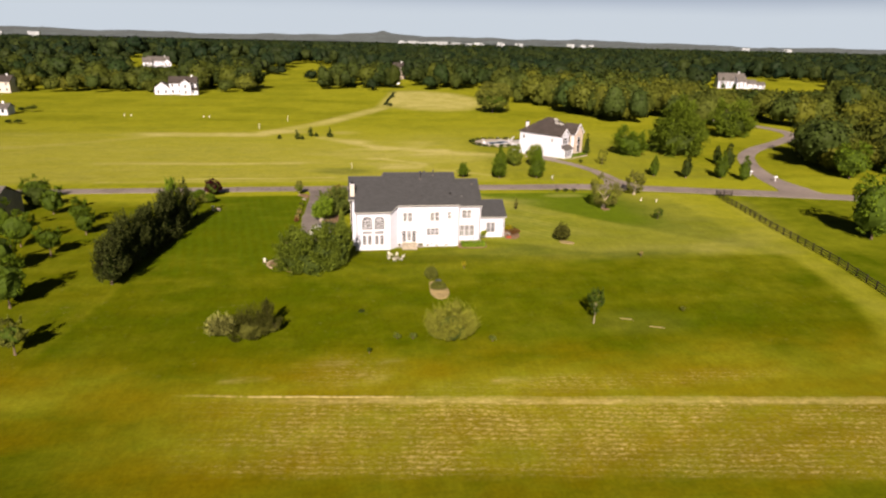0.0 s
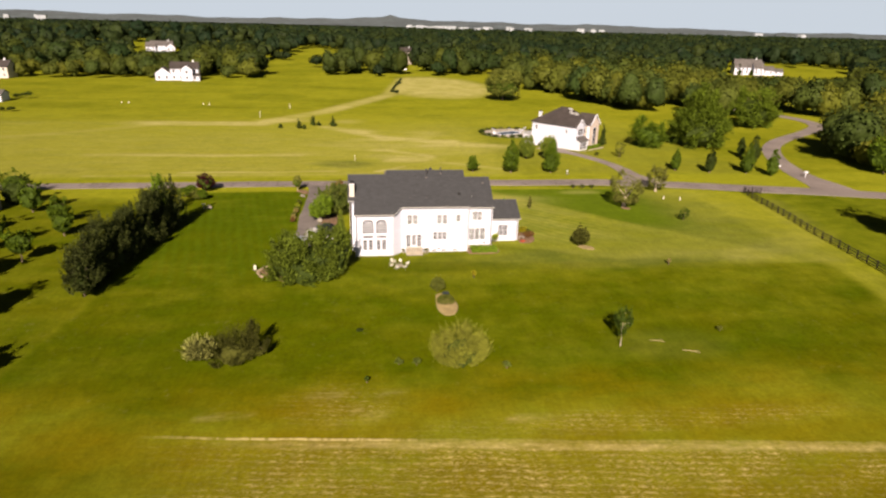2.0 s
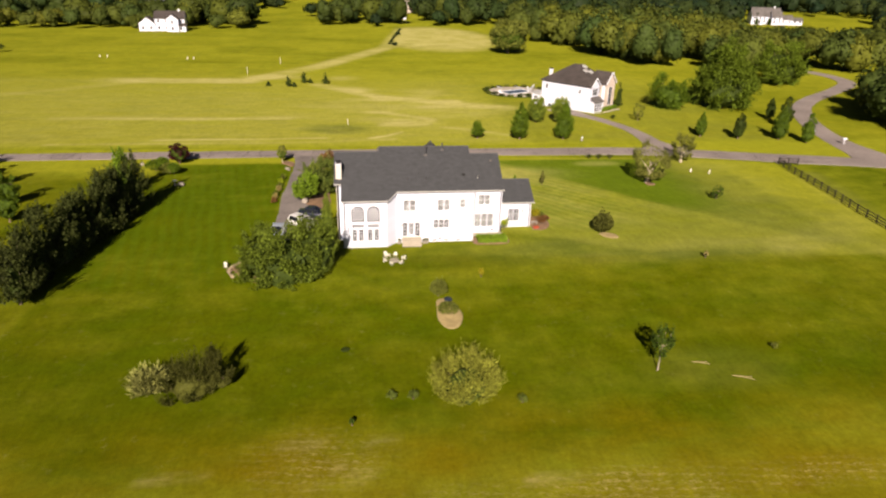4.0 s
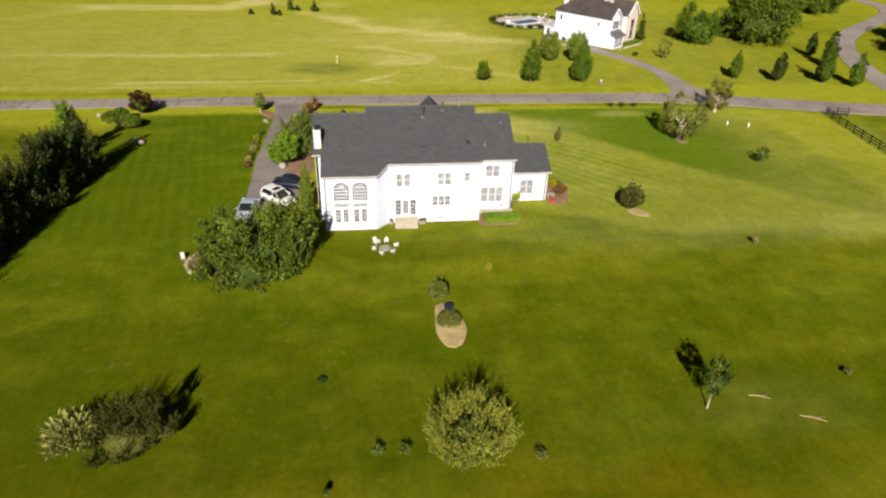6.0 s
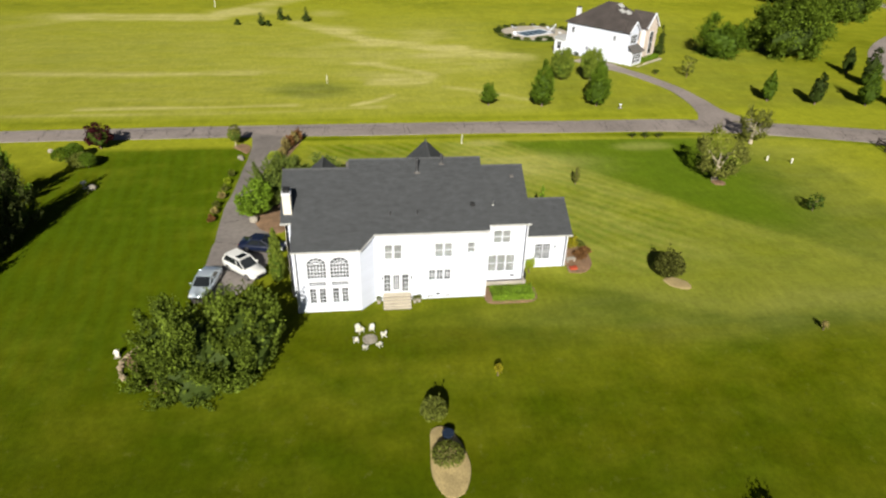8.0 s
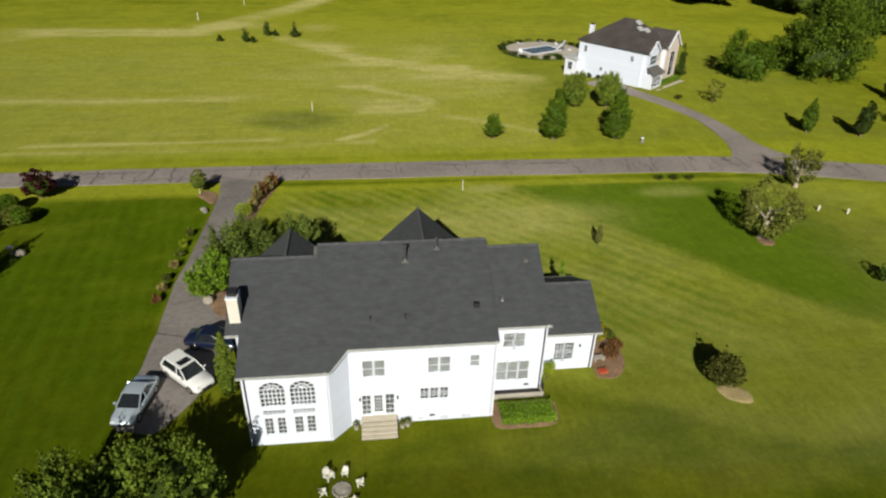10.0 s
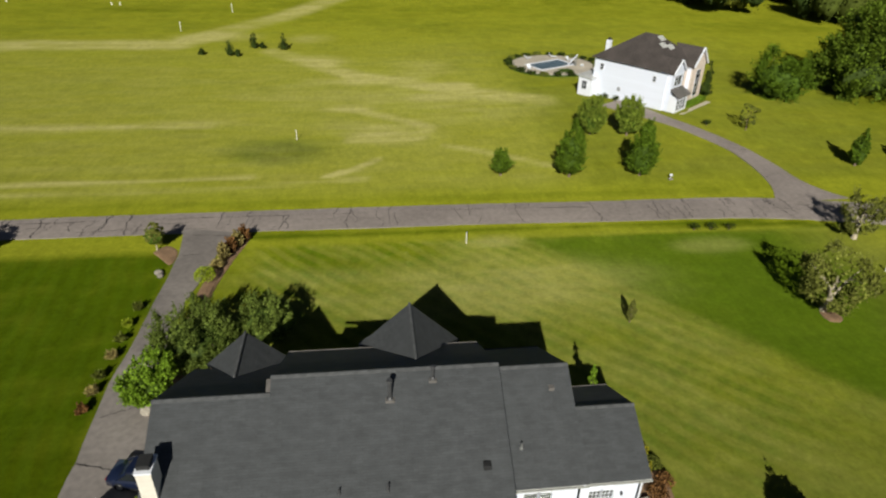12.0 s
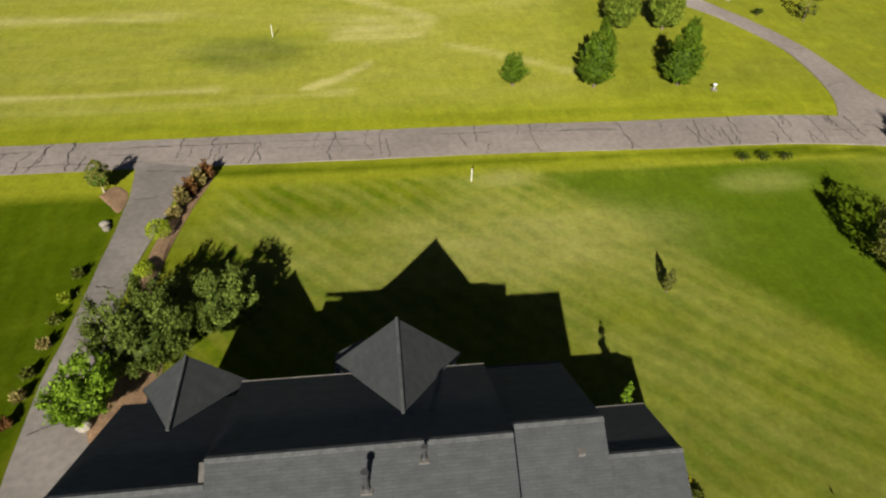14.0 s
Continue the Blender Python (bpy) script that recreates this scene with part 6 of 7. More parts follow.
tube(bb, (0, 0, 0.80), (0, 0, 0.84), 0.38, 0.38, 18)
part("bowl", bb, M_POST_WHITE, bath)
bush("small_shrub", -27.4, 27.6, "tiny dark shrub beside a stone bird bath", radius=0.32, height=0.5, mat=M_LEAF_DARK, leaves=160, leaf=0.13, seed=225)
b = bmesh.new()
ball(b, (0, 0, 0.2), (0.4, 0.32, 0.32), 10, 7)
rnd = random.Random(61)
for v in b.verts:
    v.co *= 1 + rnd.uniform(-0.1, 0.1)
ob = part("boulder", b, M_STONE)
ob.matrix_world = pose(-37.3, 42.0, gz(-37.3, 42.0), rz=20)
tagged(ob, "pale boulder on the grass near the road", "boulder")
for x, y, r, h, sd in ((-138.2, 205.3, 2.4, 3.2, 226), (-143.0, 207.0, 1.6, 2.2, 227), (-125.7, 165.1, 1.5, 2.0, 228), (-129.5, 166.0, 1.2, 1.6, 229)):
    bush("field_bush", x, y, "dark low bush standing in the hay field", radius=r, height=h, mat=M_LEAF_DARK, leaf=0.4, leaves=500, seed=sd, group="bushes in the hay field")
bush("globe_bush", -33.9, 38.4, "rounded olive shrub at the boundary", radius=1.7, height=2.0, mat=M_LEAF, ball_shape=True, leaves=1600, leaf=0.22, seed=222)
bush("globe_bush", -31.0, 36.4, "rounded olive shrub at the boundary", radius=1.7, height=1.9, mat=M_LEAF_OLIVE, ball_shape=True, leaves=1600, leaf=0.22, seed=223)
ob = part("boulder", ball(bmesh.new(), (0, 0, 0.25), (0.6, 0.4, 0.4), 9, 6), M_STONE)
ob.matrix_world = pose(-27.3, 28.6, gz(-27.3, 28.6))
tagged(ob, "pale boulder at the edge of the lawn", "boulder")
# the lot to the west
for k, (x, y, h, r, mt) in enumerate(((-44.0, -19.0, 7.0, 2.8, M_LEAF), (-38.1, -30.9, 4.0, 1.7, M_LEAF_OLIVE), (-50.5, -7.5, 6.6, 3.0, M_LEAF), (-47.0, 0.5, 4.6, 2.0, M_LEAF), (-53.5, 5.5, 6.2, 2.6, M_LEAF), (-49.6, 19.8, 4.0, 1.9, M_LEAF), (-57.4, 27.2, 6.0, 2.2, M_LEAF),
                                      (-62.5, 33.5, 5.0, 3.2, M_LEAF_DARK), (-46.0, 12.0, 4.2, 1.8, M_LEAF), (-60.0, 12.0, 6.4, 2.8, M_LEAF), (-66.0, 40.0, 5.2, 3.0, M_LEAF))):
    tree("garden_tree", x, y, "medium green garden tree on the neighbouring lawn", height=h, radius=r * 0.9, clear=1.4 if k < 5 else 0.7, leaf=0.26, leaves=1300, lobes=9, seed=230 + k, mat=mt, trunk=0.12, inner=0.76, fill=0.2, shoots=30, shoot_len=0.7, plume=0.16, group="garden trees of the west lot")
for k, (x, y, h, r, mt) in enumerate(((94.6, 0.0, 12.5, 4.6, M_LEAF), (128, 4, 9.0, 4.5, M_LEAF_DARK), (135.8, 56, 9.5, 5.0, M_LEAF), (112, -4, 10, 5, M_LEAF_DARK), (124, 20, 8, 4.0, M_LEAF))):
    tree("maple_tree", x, y, "tall green tree beyond the board fence", height=h, radius=r, clear=1.4, leaf=0.55, leaves=1800, lobes=16, seed=250 + k, mat=mt, trunk=0.2)


# ---- woods ----
def ball_grid(k):
    """Unit directions of a cube's grid pushed out to a ball, with its quads."""
    q = np.linspace(-1, 1, k + 1)
    dirs, quads = [], []
    for axis in range(3):
        for s in (-1, 1):
            o = len(dirs)
            for i in range(k + 1):
                for j in range(k + 1):
                    p = [math.tan(q[i] * 0.7854), math.tan(q[j] * 0.7854)]
                    p.insert(axis, s)
                    dirs.append(p)
            for i in range(k):
                for j in range(k):
                    f = (o + i * (k + 1) + j, o + (i + 1) * (k + 1) + j, o + (i + 1) * (k + 1) + j + 1, o + i * (k + 1) + j + 1)
                    quads.append(f if (s > 0) == (axis != 1) else f[::-1])
    dirs = np.array(dirs, float)
    return dirs / np.linalg.norm(dirs, axis=1)[:, None], np.array(quads)


def woods(name, label, spots, mat, seed, leaf, per, grid=3, lumps=12, core=0.90):
    """Many far trees in one mesh: each a crown of billowing lumps, covered with leaf sprays."""
    rng = np.random.default_rng(seed)
    spots = np.array(spots, float)
    n = len(spots)
    x, y, z, h, r = spots.T
    # the lumps of each crown: where they sit and how far they reach
    knob = rng.normal(size=(n, lumps, 3))
    knob[:, :, 2] = np.abs(knob[:, :, 2]) * rng.choice((1, 1, -0.4), size=(n, lumps)) + 0.1
    knob /= np.linalg.norm(knob, axis=2)[:, :, None]
    reach = rng.uniform(0.72, 1.2, (n, lumps))
    wide = rng.uniform(0.66, 0.86, (n, lumps))

    def radius(d):
        dot = np.einsum("nmk,nlk->nml", d, knob)
        swell = np.sqrt(np.clip((dot - wide[:, None]) / (1 - wide[:, None]), 0, 1)) * 0.52 * reach[:, None]
        return 0.54 + swell.max(2)

    def place(d, f):
        return np.stack((x[:, None] + d[:, :, 0] * r[:, None] * f, y[:, None] + d[:, :, 1] * r[:, None] * f,
                         np.maximum(z[:, None] + h[:, None] * (0.50 + 0.50 * d[:, :, 2] * f), z[:, None] - 0.3)), -1)
    tone = np.clip(rng.beta(1.5, 1.9, n), 0, 1)
    d = rng.normal(size=(n, per, 3))
    d[:, :, 2] = np.abs(d[:, :, 2]) * rng.choice((1, 1, 1, -0.6), size=(n, per))
    d /= np.linalg.norm(d, axis=2)[:, :, None]
    c = place(d, radius(d) * rng.uniform(0.80, 1.16, (n, per))).reshape(-1, 3)
    flat = d.reshape(-1, 3)
    ax = np.cross(flat, rng.normal(size=(n * per, 3))) + flat * 0.45
    sz = np.repeat(leaf * r / r.mean(), per) * rng.uniform(0.6, 1.35, n * per)
    me = leaf_mesh(name, mat, c, ax, sz, rng, 0.85, flat + np.array((0, 0, 0.2)), 0.30, np.repeat(tone, per))
    dirs, quads = ball_grid(grid)
    dd = np.broadcast_to(dirs[None], (n, len(dirs), 3))
    V = place(dd, radius(dd) * core).reshape(-1, 3)
    F = (quads[None] + (np.arange(n) * len(dirs))[:, None, None]).reshape(-1, 4)
    body = mesh_of(name, V.tolist(), F.tolist(), mat, smooth=True)
    ta = body.attributes.new("tone", "FLOAT", "FACE")
    ta.data.foreach_set("value", np.repeat(tone, len(quads)).astype(np.float32))
    bm = bmesh.new()
    bm.from_mesh(me)
    bm.from_mesh(body)
    bm.to_mesh(me)
    bm.free()
    bpy.data.meshes.remove(body)
    tagged(part(name, me, None), label, "woods", kind="stuff")


def wood_spots(rng, n, xr, yr, h, r, keep=None):
    out = []
    while len(out) < n:
        x, y = rng.uniform(*xr), rng.uniform(*yr)
        if keep and not keep(x, y):
            continue
        hh = rng.uniform(*h)
        out.append((x, y, gz(x, y), hh, rng.uniform(*r)))
    return out


rw = random.Random(21)


def in_view(x, y):
    """Within the wide wedge of country to the north."""
    return abs(x - 0.15 * (y + 100)) < 0.86 * (y + 100) + 60


def front_edge(x):
    """How far the northern woods come towards the fields."""
    if x < -62:
        return 330 + 10 * math.sin(x / 17)
    if x < -22:
        return 575
    if x < 100:
        return 352 + 8 * math.sin(x / 11)
    return max(190, 352 - (x - 100) * 1.1) + 8 * math.sin(x / 9)


def clearing(x, y):
    return ((abs(x + 180) < 40 and 535 < y < 580)) or ((316 < x < 385 and 378 < y < 412) or math.hypot(x - 308, y - 396) < 17) or (abs(x - 40) < 8 and y < 430) or math.hypot((x + 45) / 34, (y - 470) / 120) < 1


def under_view(spots):
    """Young low growth before the two far clearings, tall trees elsewhere."""
    out = []
    for x, y, z, h, r in spots:
        u = x / (y + 100.8)
        for u0, u1, y1, top, fall in ((0.57, 0.80, 412, 33.6, 0.0685), (-0.305, -0.238, 575, 33.6, 0.0475)):
            if u0 < u < u1 and y < y1:
                h = min(h, top - fall * (y + 100.8) - z - 0.5)
        if h > 3.0:
            out.append((x, y, z, h, min(r, h * 0.5)))
    return out


edge = wood_spots(rw, 560, (-520, 520), (190, 460), (7, 18), (3.8, 9.5), lambda x, y: in_view(x, y) and front_edge(x) < y < front_edge(x) + 75 and not clearing(x, y))
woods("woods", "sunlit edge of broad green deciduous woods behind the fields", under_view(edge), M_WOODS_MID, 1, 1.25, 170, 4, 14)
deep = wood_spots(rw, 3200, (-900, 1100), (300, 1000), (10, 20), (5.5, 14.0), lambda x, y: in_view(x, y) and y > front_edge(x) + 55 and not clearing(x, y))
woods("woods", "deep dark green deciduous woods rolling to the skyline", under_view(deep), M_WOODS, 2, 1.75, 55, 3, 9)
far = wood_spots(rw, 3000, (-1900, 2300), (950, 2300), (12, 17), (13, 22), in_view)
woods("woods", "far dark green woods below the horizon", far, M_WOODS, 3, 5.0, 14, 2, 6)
# belt of tall trees east of the neighbour's field


def belt_edge(x):
    """Where the belt of trees begins, going north."""
    return (262 - 2.5 * (x - 92) if x < 108 else 191 - 4.0 * (x - 108) if x < 117 else 155) + 3 * math.sin(x / 5)


belt = wood_spots(rw, 150, (95, 205), (150, 330), (6, 17), (4.0, 10.0), lambda x, y: belt_edge(x) < y < 330 - 0.4 * (x - 80) and math.hypot((x - 178) / 16, (y - 160) / 34) > 1)
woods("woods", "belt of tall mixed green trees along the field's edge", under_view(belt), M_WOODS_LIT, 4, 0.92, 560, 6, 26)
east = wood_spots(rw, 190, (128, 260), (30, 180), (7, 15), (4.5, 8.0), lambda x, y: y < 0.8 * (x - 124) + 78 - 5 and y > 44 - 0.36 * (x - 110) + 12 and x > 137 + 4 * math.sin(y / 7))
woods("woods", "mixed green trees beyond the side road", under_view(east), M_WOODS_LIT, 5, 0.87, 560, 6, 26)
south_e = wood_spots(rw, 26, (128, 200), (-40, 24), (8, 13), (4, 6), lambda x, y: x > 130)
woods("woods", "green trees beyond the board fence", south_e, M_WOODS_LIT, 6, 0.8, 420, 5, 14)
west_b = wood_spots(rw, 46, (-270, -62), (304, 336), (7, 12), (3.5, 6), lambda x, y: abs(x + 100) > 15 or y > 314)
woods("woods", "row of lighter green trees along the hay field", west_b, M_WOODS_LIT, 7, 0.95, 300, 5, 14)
hr = [(-72 + 4 * k, 520 - 6 * k, gz(-72 + 4 * k, 520 - 6 * k), 7.5, 4.2) for k in range(4)] + [(-30, 420, gz(-30, 420), 9, 6), (14, 342, gz(14, 342), 8, 4), (20, 240, gz(20, 240), 1.5, 1.6), (25, 290, gz(25, 290), 1.0, 1.2)] + \
     [(18 + 1.15 * k, 246 + 9 * k, gz(18, 246), 1.0, 1.1) for k in range(9)]
woods("copse", "small dark copses and a hedgerow on the hay field", hr, M_WOODS, 8, 0.7, 160, 4, 9)

# skyline hills and the pale town
def hills():
    rng = random.Random(3)
    verts, faces = [], []
    n = 170
    rows = ((3300, 0.0), (3600, 0.45), (4100, 0.85), (4600, 1.0), (4850, 0.9))
    for k in range(n + 1):
        a = -1.0 + 2.1 * k / n
        base = 30 + 4 * math.sin(a * 7.1) + 4 * math.sin(a * 17 + 1) + 3 * math.sin(a * 41) + 2 * math.sin(a * 97)
        base += 10 * math.exp(-((a - 0.05) / 0.3) ** 2)
        base += 20 * math.exp(-((a - 0.050) / 0.011) ** 2) + 4 * math.exp(-((a - 0.03) / 0.04) ** 2) + 9 * math.exp(-((a + 0.42) / 0.05) ** 2)
        for d, f in rows:
            verts.append((d * math.sin(a), d * math.cos(a) - 100, 6 + (base - 6) * f + rng.uniform(-2, 2) * f))
    m = len(rows)
    for k in range(n):
        for i in range(m - 1):
            faces.append((k * m + i, (k + 1) * m + i, (k + 1) * m + i + 1, k * m + i + 1))
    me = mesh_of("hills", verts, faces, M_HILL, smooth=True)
    tagged(part("backdrop", me, None), "wooded hills along the horizon, haze painted in as blue-grey", "hills", kind="structure")
    bm = bmesh.new()
    for a0, a1, d0, d1, cnt in ((-0.60, -0.47, 3000, 3300, 18), (-0.47, -0.40, 3200, 3400, 5), (0.07, 0.20, 2500, 3000, 30), (0.22, 0.36, 2700, 3200, 8), (0.5, 0.8, 3000, 3400, 4)):
        for q in range(cnt):
            a, d = rng.uniform(a0, a1), rng.uniform(d0, d1)
            x, y = d * math.sin(a), d * math.cos(a) - 100
            w, h = rng.uniform(3, 20), rng.uniform(0.2, 1.5)
            z = gz(x, y) + 14 + 4 * (d - 2500) / 500
            box(bm, x - w, y, gz(x, y), x + w, y + rng.uniform(8, 20), z + h)
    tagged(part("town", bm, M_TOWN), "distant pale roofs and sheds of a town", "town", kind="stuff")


hills()


# ---- other houses ----
def far_house(x, y, turn, w, d, h, rise, label, wall=None, roof=None, wings=(), hip=0.0, windows=True, lift=0.0):
    """A house of one main block and wings: walls, a ridged roof, windows and a chimney."""
    hs = thing("house", pose(x, y, gz(x, y) + lift, rz=turn), label, "house")
    wall, roof = wall or M_SIDING, roof or M_ROOF_FAR
    for bx, by, bw, bd, bh, br in ((0, 0, w, d, h, rise), *wings):
        part("wall", boxed(bx - bw / 2, by - bd / 2, -0.5 - lift, bx + bw / 2, by + bd / 2, bh), wall, hs)
        o = 0.4
        x0, x1, y0, y1 = bx - bw / 2 - o, bx + bw / 2 + o, by - bd / 2 - o, by + bd / 2 + o
        hp = hip * bd / 2
        if bw >= bd:
            roof_plane(hs, [(x0, y0, bh), (x1, y0, bh), (x1 - hp, by, bh + br), (x0 + hp, by, bh + br)], mat=roof)
            roof_plane(hs, [(x0, y1, bh), (x1, y1, bh), (x1 - hp, by, bh + br), (x0 + hp, by, bh + br)], mat=roof)
            ends = (((x0, y0), (x0, y1), (x0 + hp, by)), ((x1, y0), (x1, y1), (x1 - hp, by)))
        else:
            roof_plane(hs, [(x0, y0, bh), (x0, y1, bh), (bx, y1 - hp, bh + br), (bx, y0 + hp, bh + br)], mat=roof)
            roof_plane(hs, [(x1, y0, bh), (x1, y1, bh), (bx, y1 - hp, bh + br), (bx, y0 + hp, bh + br)], mat=roof)
            ends = (((x0, y0), (x1, y0), (bx, y0 + hp)), ((x0, y1), (x1, y1), (bx, y1 - hp)))
        for (ax, ay), (cx, cy), (tx, ty) in ends:
            if hp > 0:
                roof_plane(hs, [(ax, ay, bh), (cx, cy, bh), (tx, ty, bh + br)], mat=roof)
            else:
                k = 0.35
                g = mesh_of("gable", [(ax + (bx - ax) * 0.04, ay + (by - ay) * 0.04, bh - 0.1), (cx + (bx - cx) * 0.04, cy + (by - cy) * 0.04, bh - 0.1), (tx + (bx - tx) * 0.06, ty + (by - ty) * 0.06, bh + br - k),
                                      (ax + (bx - ax) * 0.1, ay + (by - ay) * 0.1, bh - 0.1), (cx + (bx - cx) * 0.1, cy + (by - cy) * 0.1, bh - 0.1), (tx + (bx - tx) * 0.12, ty + (by - ty) * 0.12, bh + br - k)],
                            [(0, 1, 2), (5, 4, 3), (0, 3, 4, 1), (1, 4, 5, 2), (2, 5, 3, 0)], wall)
                part("gable", g, None, hs)
        if windows:
            for k in range(max(1, int(bw / 3.2))):
                wx = bx - bw / 2 + (k + 0.5) * bw / max(1, int(bw / 3.2))
                for zz in ((1.0, bh - 2.0) if bh > 4.5 else (1.0,)):
                    f = bmesh.new()
                    box(f, wx - 0.55, by - bd / 2 - 0.05, zz - 0.08, wx + 0.55, by - bd / 2 + 0.02, zz + 1.5)
                    win = part("window", f, M_TRIM, hs)
                    part("pane", boxed(wx - 0.46, by - bd / 2 - 0.065, zz, wx + 0.46, by - bd / 2 - 0.052, zz + 1.42), M_CARGLASS, win)
    part("chimney", boxed(w * 0.28, -0.4, h, w * 0.28 + 0.9, 0.5, h + rise + 0.9), M_TRIM, hs)
    return hs


far_house(-97, 303, 6, 15, 9, 6.4, 3.6, "white two-storey farmhouse with dark roof at the field's edge", wings=((-11.4, -1, 8, 8.5, 3.8, 3.4), (1.8, -5.6, 6, 6.4, 6.2, 2.6), (5.8, -6.0, 5, 3.4, 2.9, 1.2)))
far_house(-178, 556, 10, 19, 11, 7, 4, "pale gabled house among far trees", wings=((-9, -4, 8, 8, 6, 4), (8, -4, 7, 8, 5.5, 3.5)), roof=M_ROOF_GREY)
far_house(301, 390, -12, 20, 12, 5.0, 6.0, "large cream house on a far clearing", wings=((-8, -6, 8, 7, 5.2, 4.8), (6, -6, 7, 7, 4.8, 4.2), (14, -3, 9, 7, 3.2, 3.2), (22, -3, 7, 6, 2.6, 2.2)), roof=M_ROOF_GREY)
far_house(-196, 302, -4, 15, 9, 6.0, 3.4, "brown roofed house beside the wood", roof=M_ROOF_FAR, wall=M_CREAM)
far_house(-149, 196, 5, 13, 8, 2.8, 1.8, "grey low barn at the edge of the field", roof=M_ROOF_GREY)
far_house(-70.5, 26.5, -8, 12, 9, 3.4, 2.6, "grey house with a slate-grey roof on the west lot", roof=M_ROOF_GREY, wall=M_CONCRETE)
far_house(33, 402, 0, 8, 6, 4.6, 2.4, "small white house among the woods", lift=1.0)
far_house(40, 470, 12, 13, 8, 6.5, 3.5, "brick-coloured house among the woods", wall=M_BRICK, lift=3.5)

for k, (x, y, h) in enumerate(((291, 383, 8), (300, 381, 5), (322, 384, 5.5))):
    tree("cedar", x, y, "dark conical cedar before a far house", height=h, radius=h * 0.3, clear=0.3, leaf=0.6, leaves=500, lobes=10, seed=290 + k, style="cone", mat=M_LEAF_DARK, trunk=0.15)

# the neighbour's house: hip roof, peach front with gables, sunroom
nb = thing("house", pose(60.8, 83.5, gz(62, 84) - 0.05, rz=39.0), "white two-storey neighbour's house with charcoal-brown hip roof", "house")
NW, ND, NH = 12.0, 14.2, 6.7
part("wall", boxed(0, 0, -0.6, 0.25, ND, NH), M_SIDING, nb)
part("wall", boxed(0.25, ND - 0.25, -0.6, NW, ND, NH), M_SIDING, nb)
part("wall", boxed(NW - 0.25, 0, -0.6, NW, ND - 0.25, NH), M_SIDING, nb)
part("wall", boxed(0.25, 0, -0.6, NW - 0.25, 0.25, NH), M_BRICK, nb, "peach brick front wall")
o = 0.45
ra, rb, rz_ = (6.0, 6.0), (6.0, 8.4), NH + 4.3
roof_plane(nb, [(-o, -o, NH), (-o, ND + o, NH), (*rb, rz_), (*ra, rz_)], mat=M_ROOF_FAR)
roof_plane(nb, [(NW + o, -o, NH), (NW + o, ND + o, NH), (*rb, rz_), (*ra, rz_)], mat=M_ROOF_FAR)
roof_plane(nb, [(-o, -o, NH), (NW + o, -o, NH), (*ra, rz_)], mat=M_ROOF_FAR)
roof_plane(nb, [(-o, ND + o, NH), (NW + o, ND + o, NH), (*rb, rz_)], mat=M_ROOF_FAR)
for gx, gw, gt, gy in ((9.7, 2.3, 2.8, -1.0), (2.2, 1.9, 1.9, -0.9)):
    f = bmesh.new()
    prism(f, [(gx - gw, -0.6), (gx + gw, -0.6), (gx + gw, NH), (gx, NH + gt - 0.3), (gx - gw, NH)], gy, gy + 0.25)
    part("wall", f, M_BRICK if gx > 5 else M_SIDING, nb, "gabled front bay")
    part("wall", boxed(gx - gw, gy + 0.25, -0.6, gx - gw + 0.2, 0, NH), M_SIDING, nb)
    part("wall", boxed(gx + gw - 0.2, gy + 0.25, -0.6, gx + gw, 0, NH), M_SIDING, nb)
    back = gt / 4.3 * 6.2
    roof_plane(nb, [(gx - gw - 0.3, gy - 0.3, NH - 0.2), (gx, gy - 0.3, NH + gt), (gx, back, NH + gt), (gx - gw - 0.3, 0.1, NH - 0.2)], mat=M_ROOF_FAR)
    roof_plane(nb, [(gx + gw + 0.3, gy - 0.3, NH - 0.2), (gx, gy - 0.3, NH + gt), (gx, back, NH + gt), (gx + gw + 0.3, 0.1, NH - 0.2)], mat=M_ROOF_FAR)
    for sg in (-1, 1):
        rk = bmesh.new()
        tube(rk, (gx + sg * (gw + 0.3), gy - 0.32, NH - 0.25), (gx, gy - 0.32, NH + gt - 0.05), 0.16, 0.16, 4)
        part("rake_board", rk, M_TRIM, nb)
# low bay with its own roof, windows
part("wall", boxed(0.3, -2.3, -0.6, 4.3, -0.9, 2.8), M_TRIM, nb)
roof_plane(nb, [(-0.1, -2.7, 2.8), (4.7, -2.7, 2.8), (4.3, -0.9, 3.9), (0.3, -0.9, 3.9)], mat=M_ROOF_GREY)


def plain_window(parent, m, w, h):
    win = part("window", boxed(-w / 2 - 0.08, -0.06, -0.08, w / 2 + 0.08, 0.03, h + 0.08), M_TRIM, parent)
    win.matrix_local = m
    part("pane", boxed(-w / 2, -0.075, 0, w / 2, -0.062, h), M_CARGLASS, win)
    bars = bmesh.new()
    muntins(bars, -w / 2, 0, w / 2, h, 2, 2, -0.1, 0.05)
    part("glazing_bar", bars, M_TRIM, win)


for x, y, z, w, h in ((0.9, -2.3, 0.5, 0.8, 1.7), (2.0, -2.3, 0.5, 0.8, 1.7), (3.1, -2.3, 0.5, 0.8, 1.7), (1.6, -0.9, 4.3, 1.0, 1.6), (2.8, -0.9, 4.3, 1.0, 1.6), (5.6, 0, 4.2, 1.0, 1.6), (6.6, 0, 0.6, 1.0, 2.0), (9.7, -1.0, 1.0, 1.4, 4.6)):
    plain_window(nb, pose(x, y, z), w, h)
for y, z, w, h in ((2.2, 4.6, 0.5, 0.9), (12.6, 4.6, 0.6, 1.1), (8.6, 1.6, 0.5, 0.6)):
    plain_window(nb, pose(0, y, z, rz=-90), w, h)
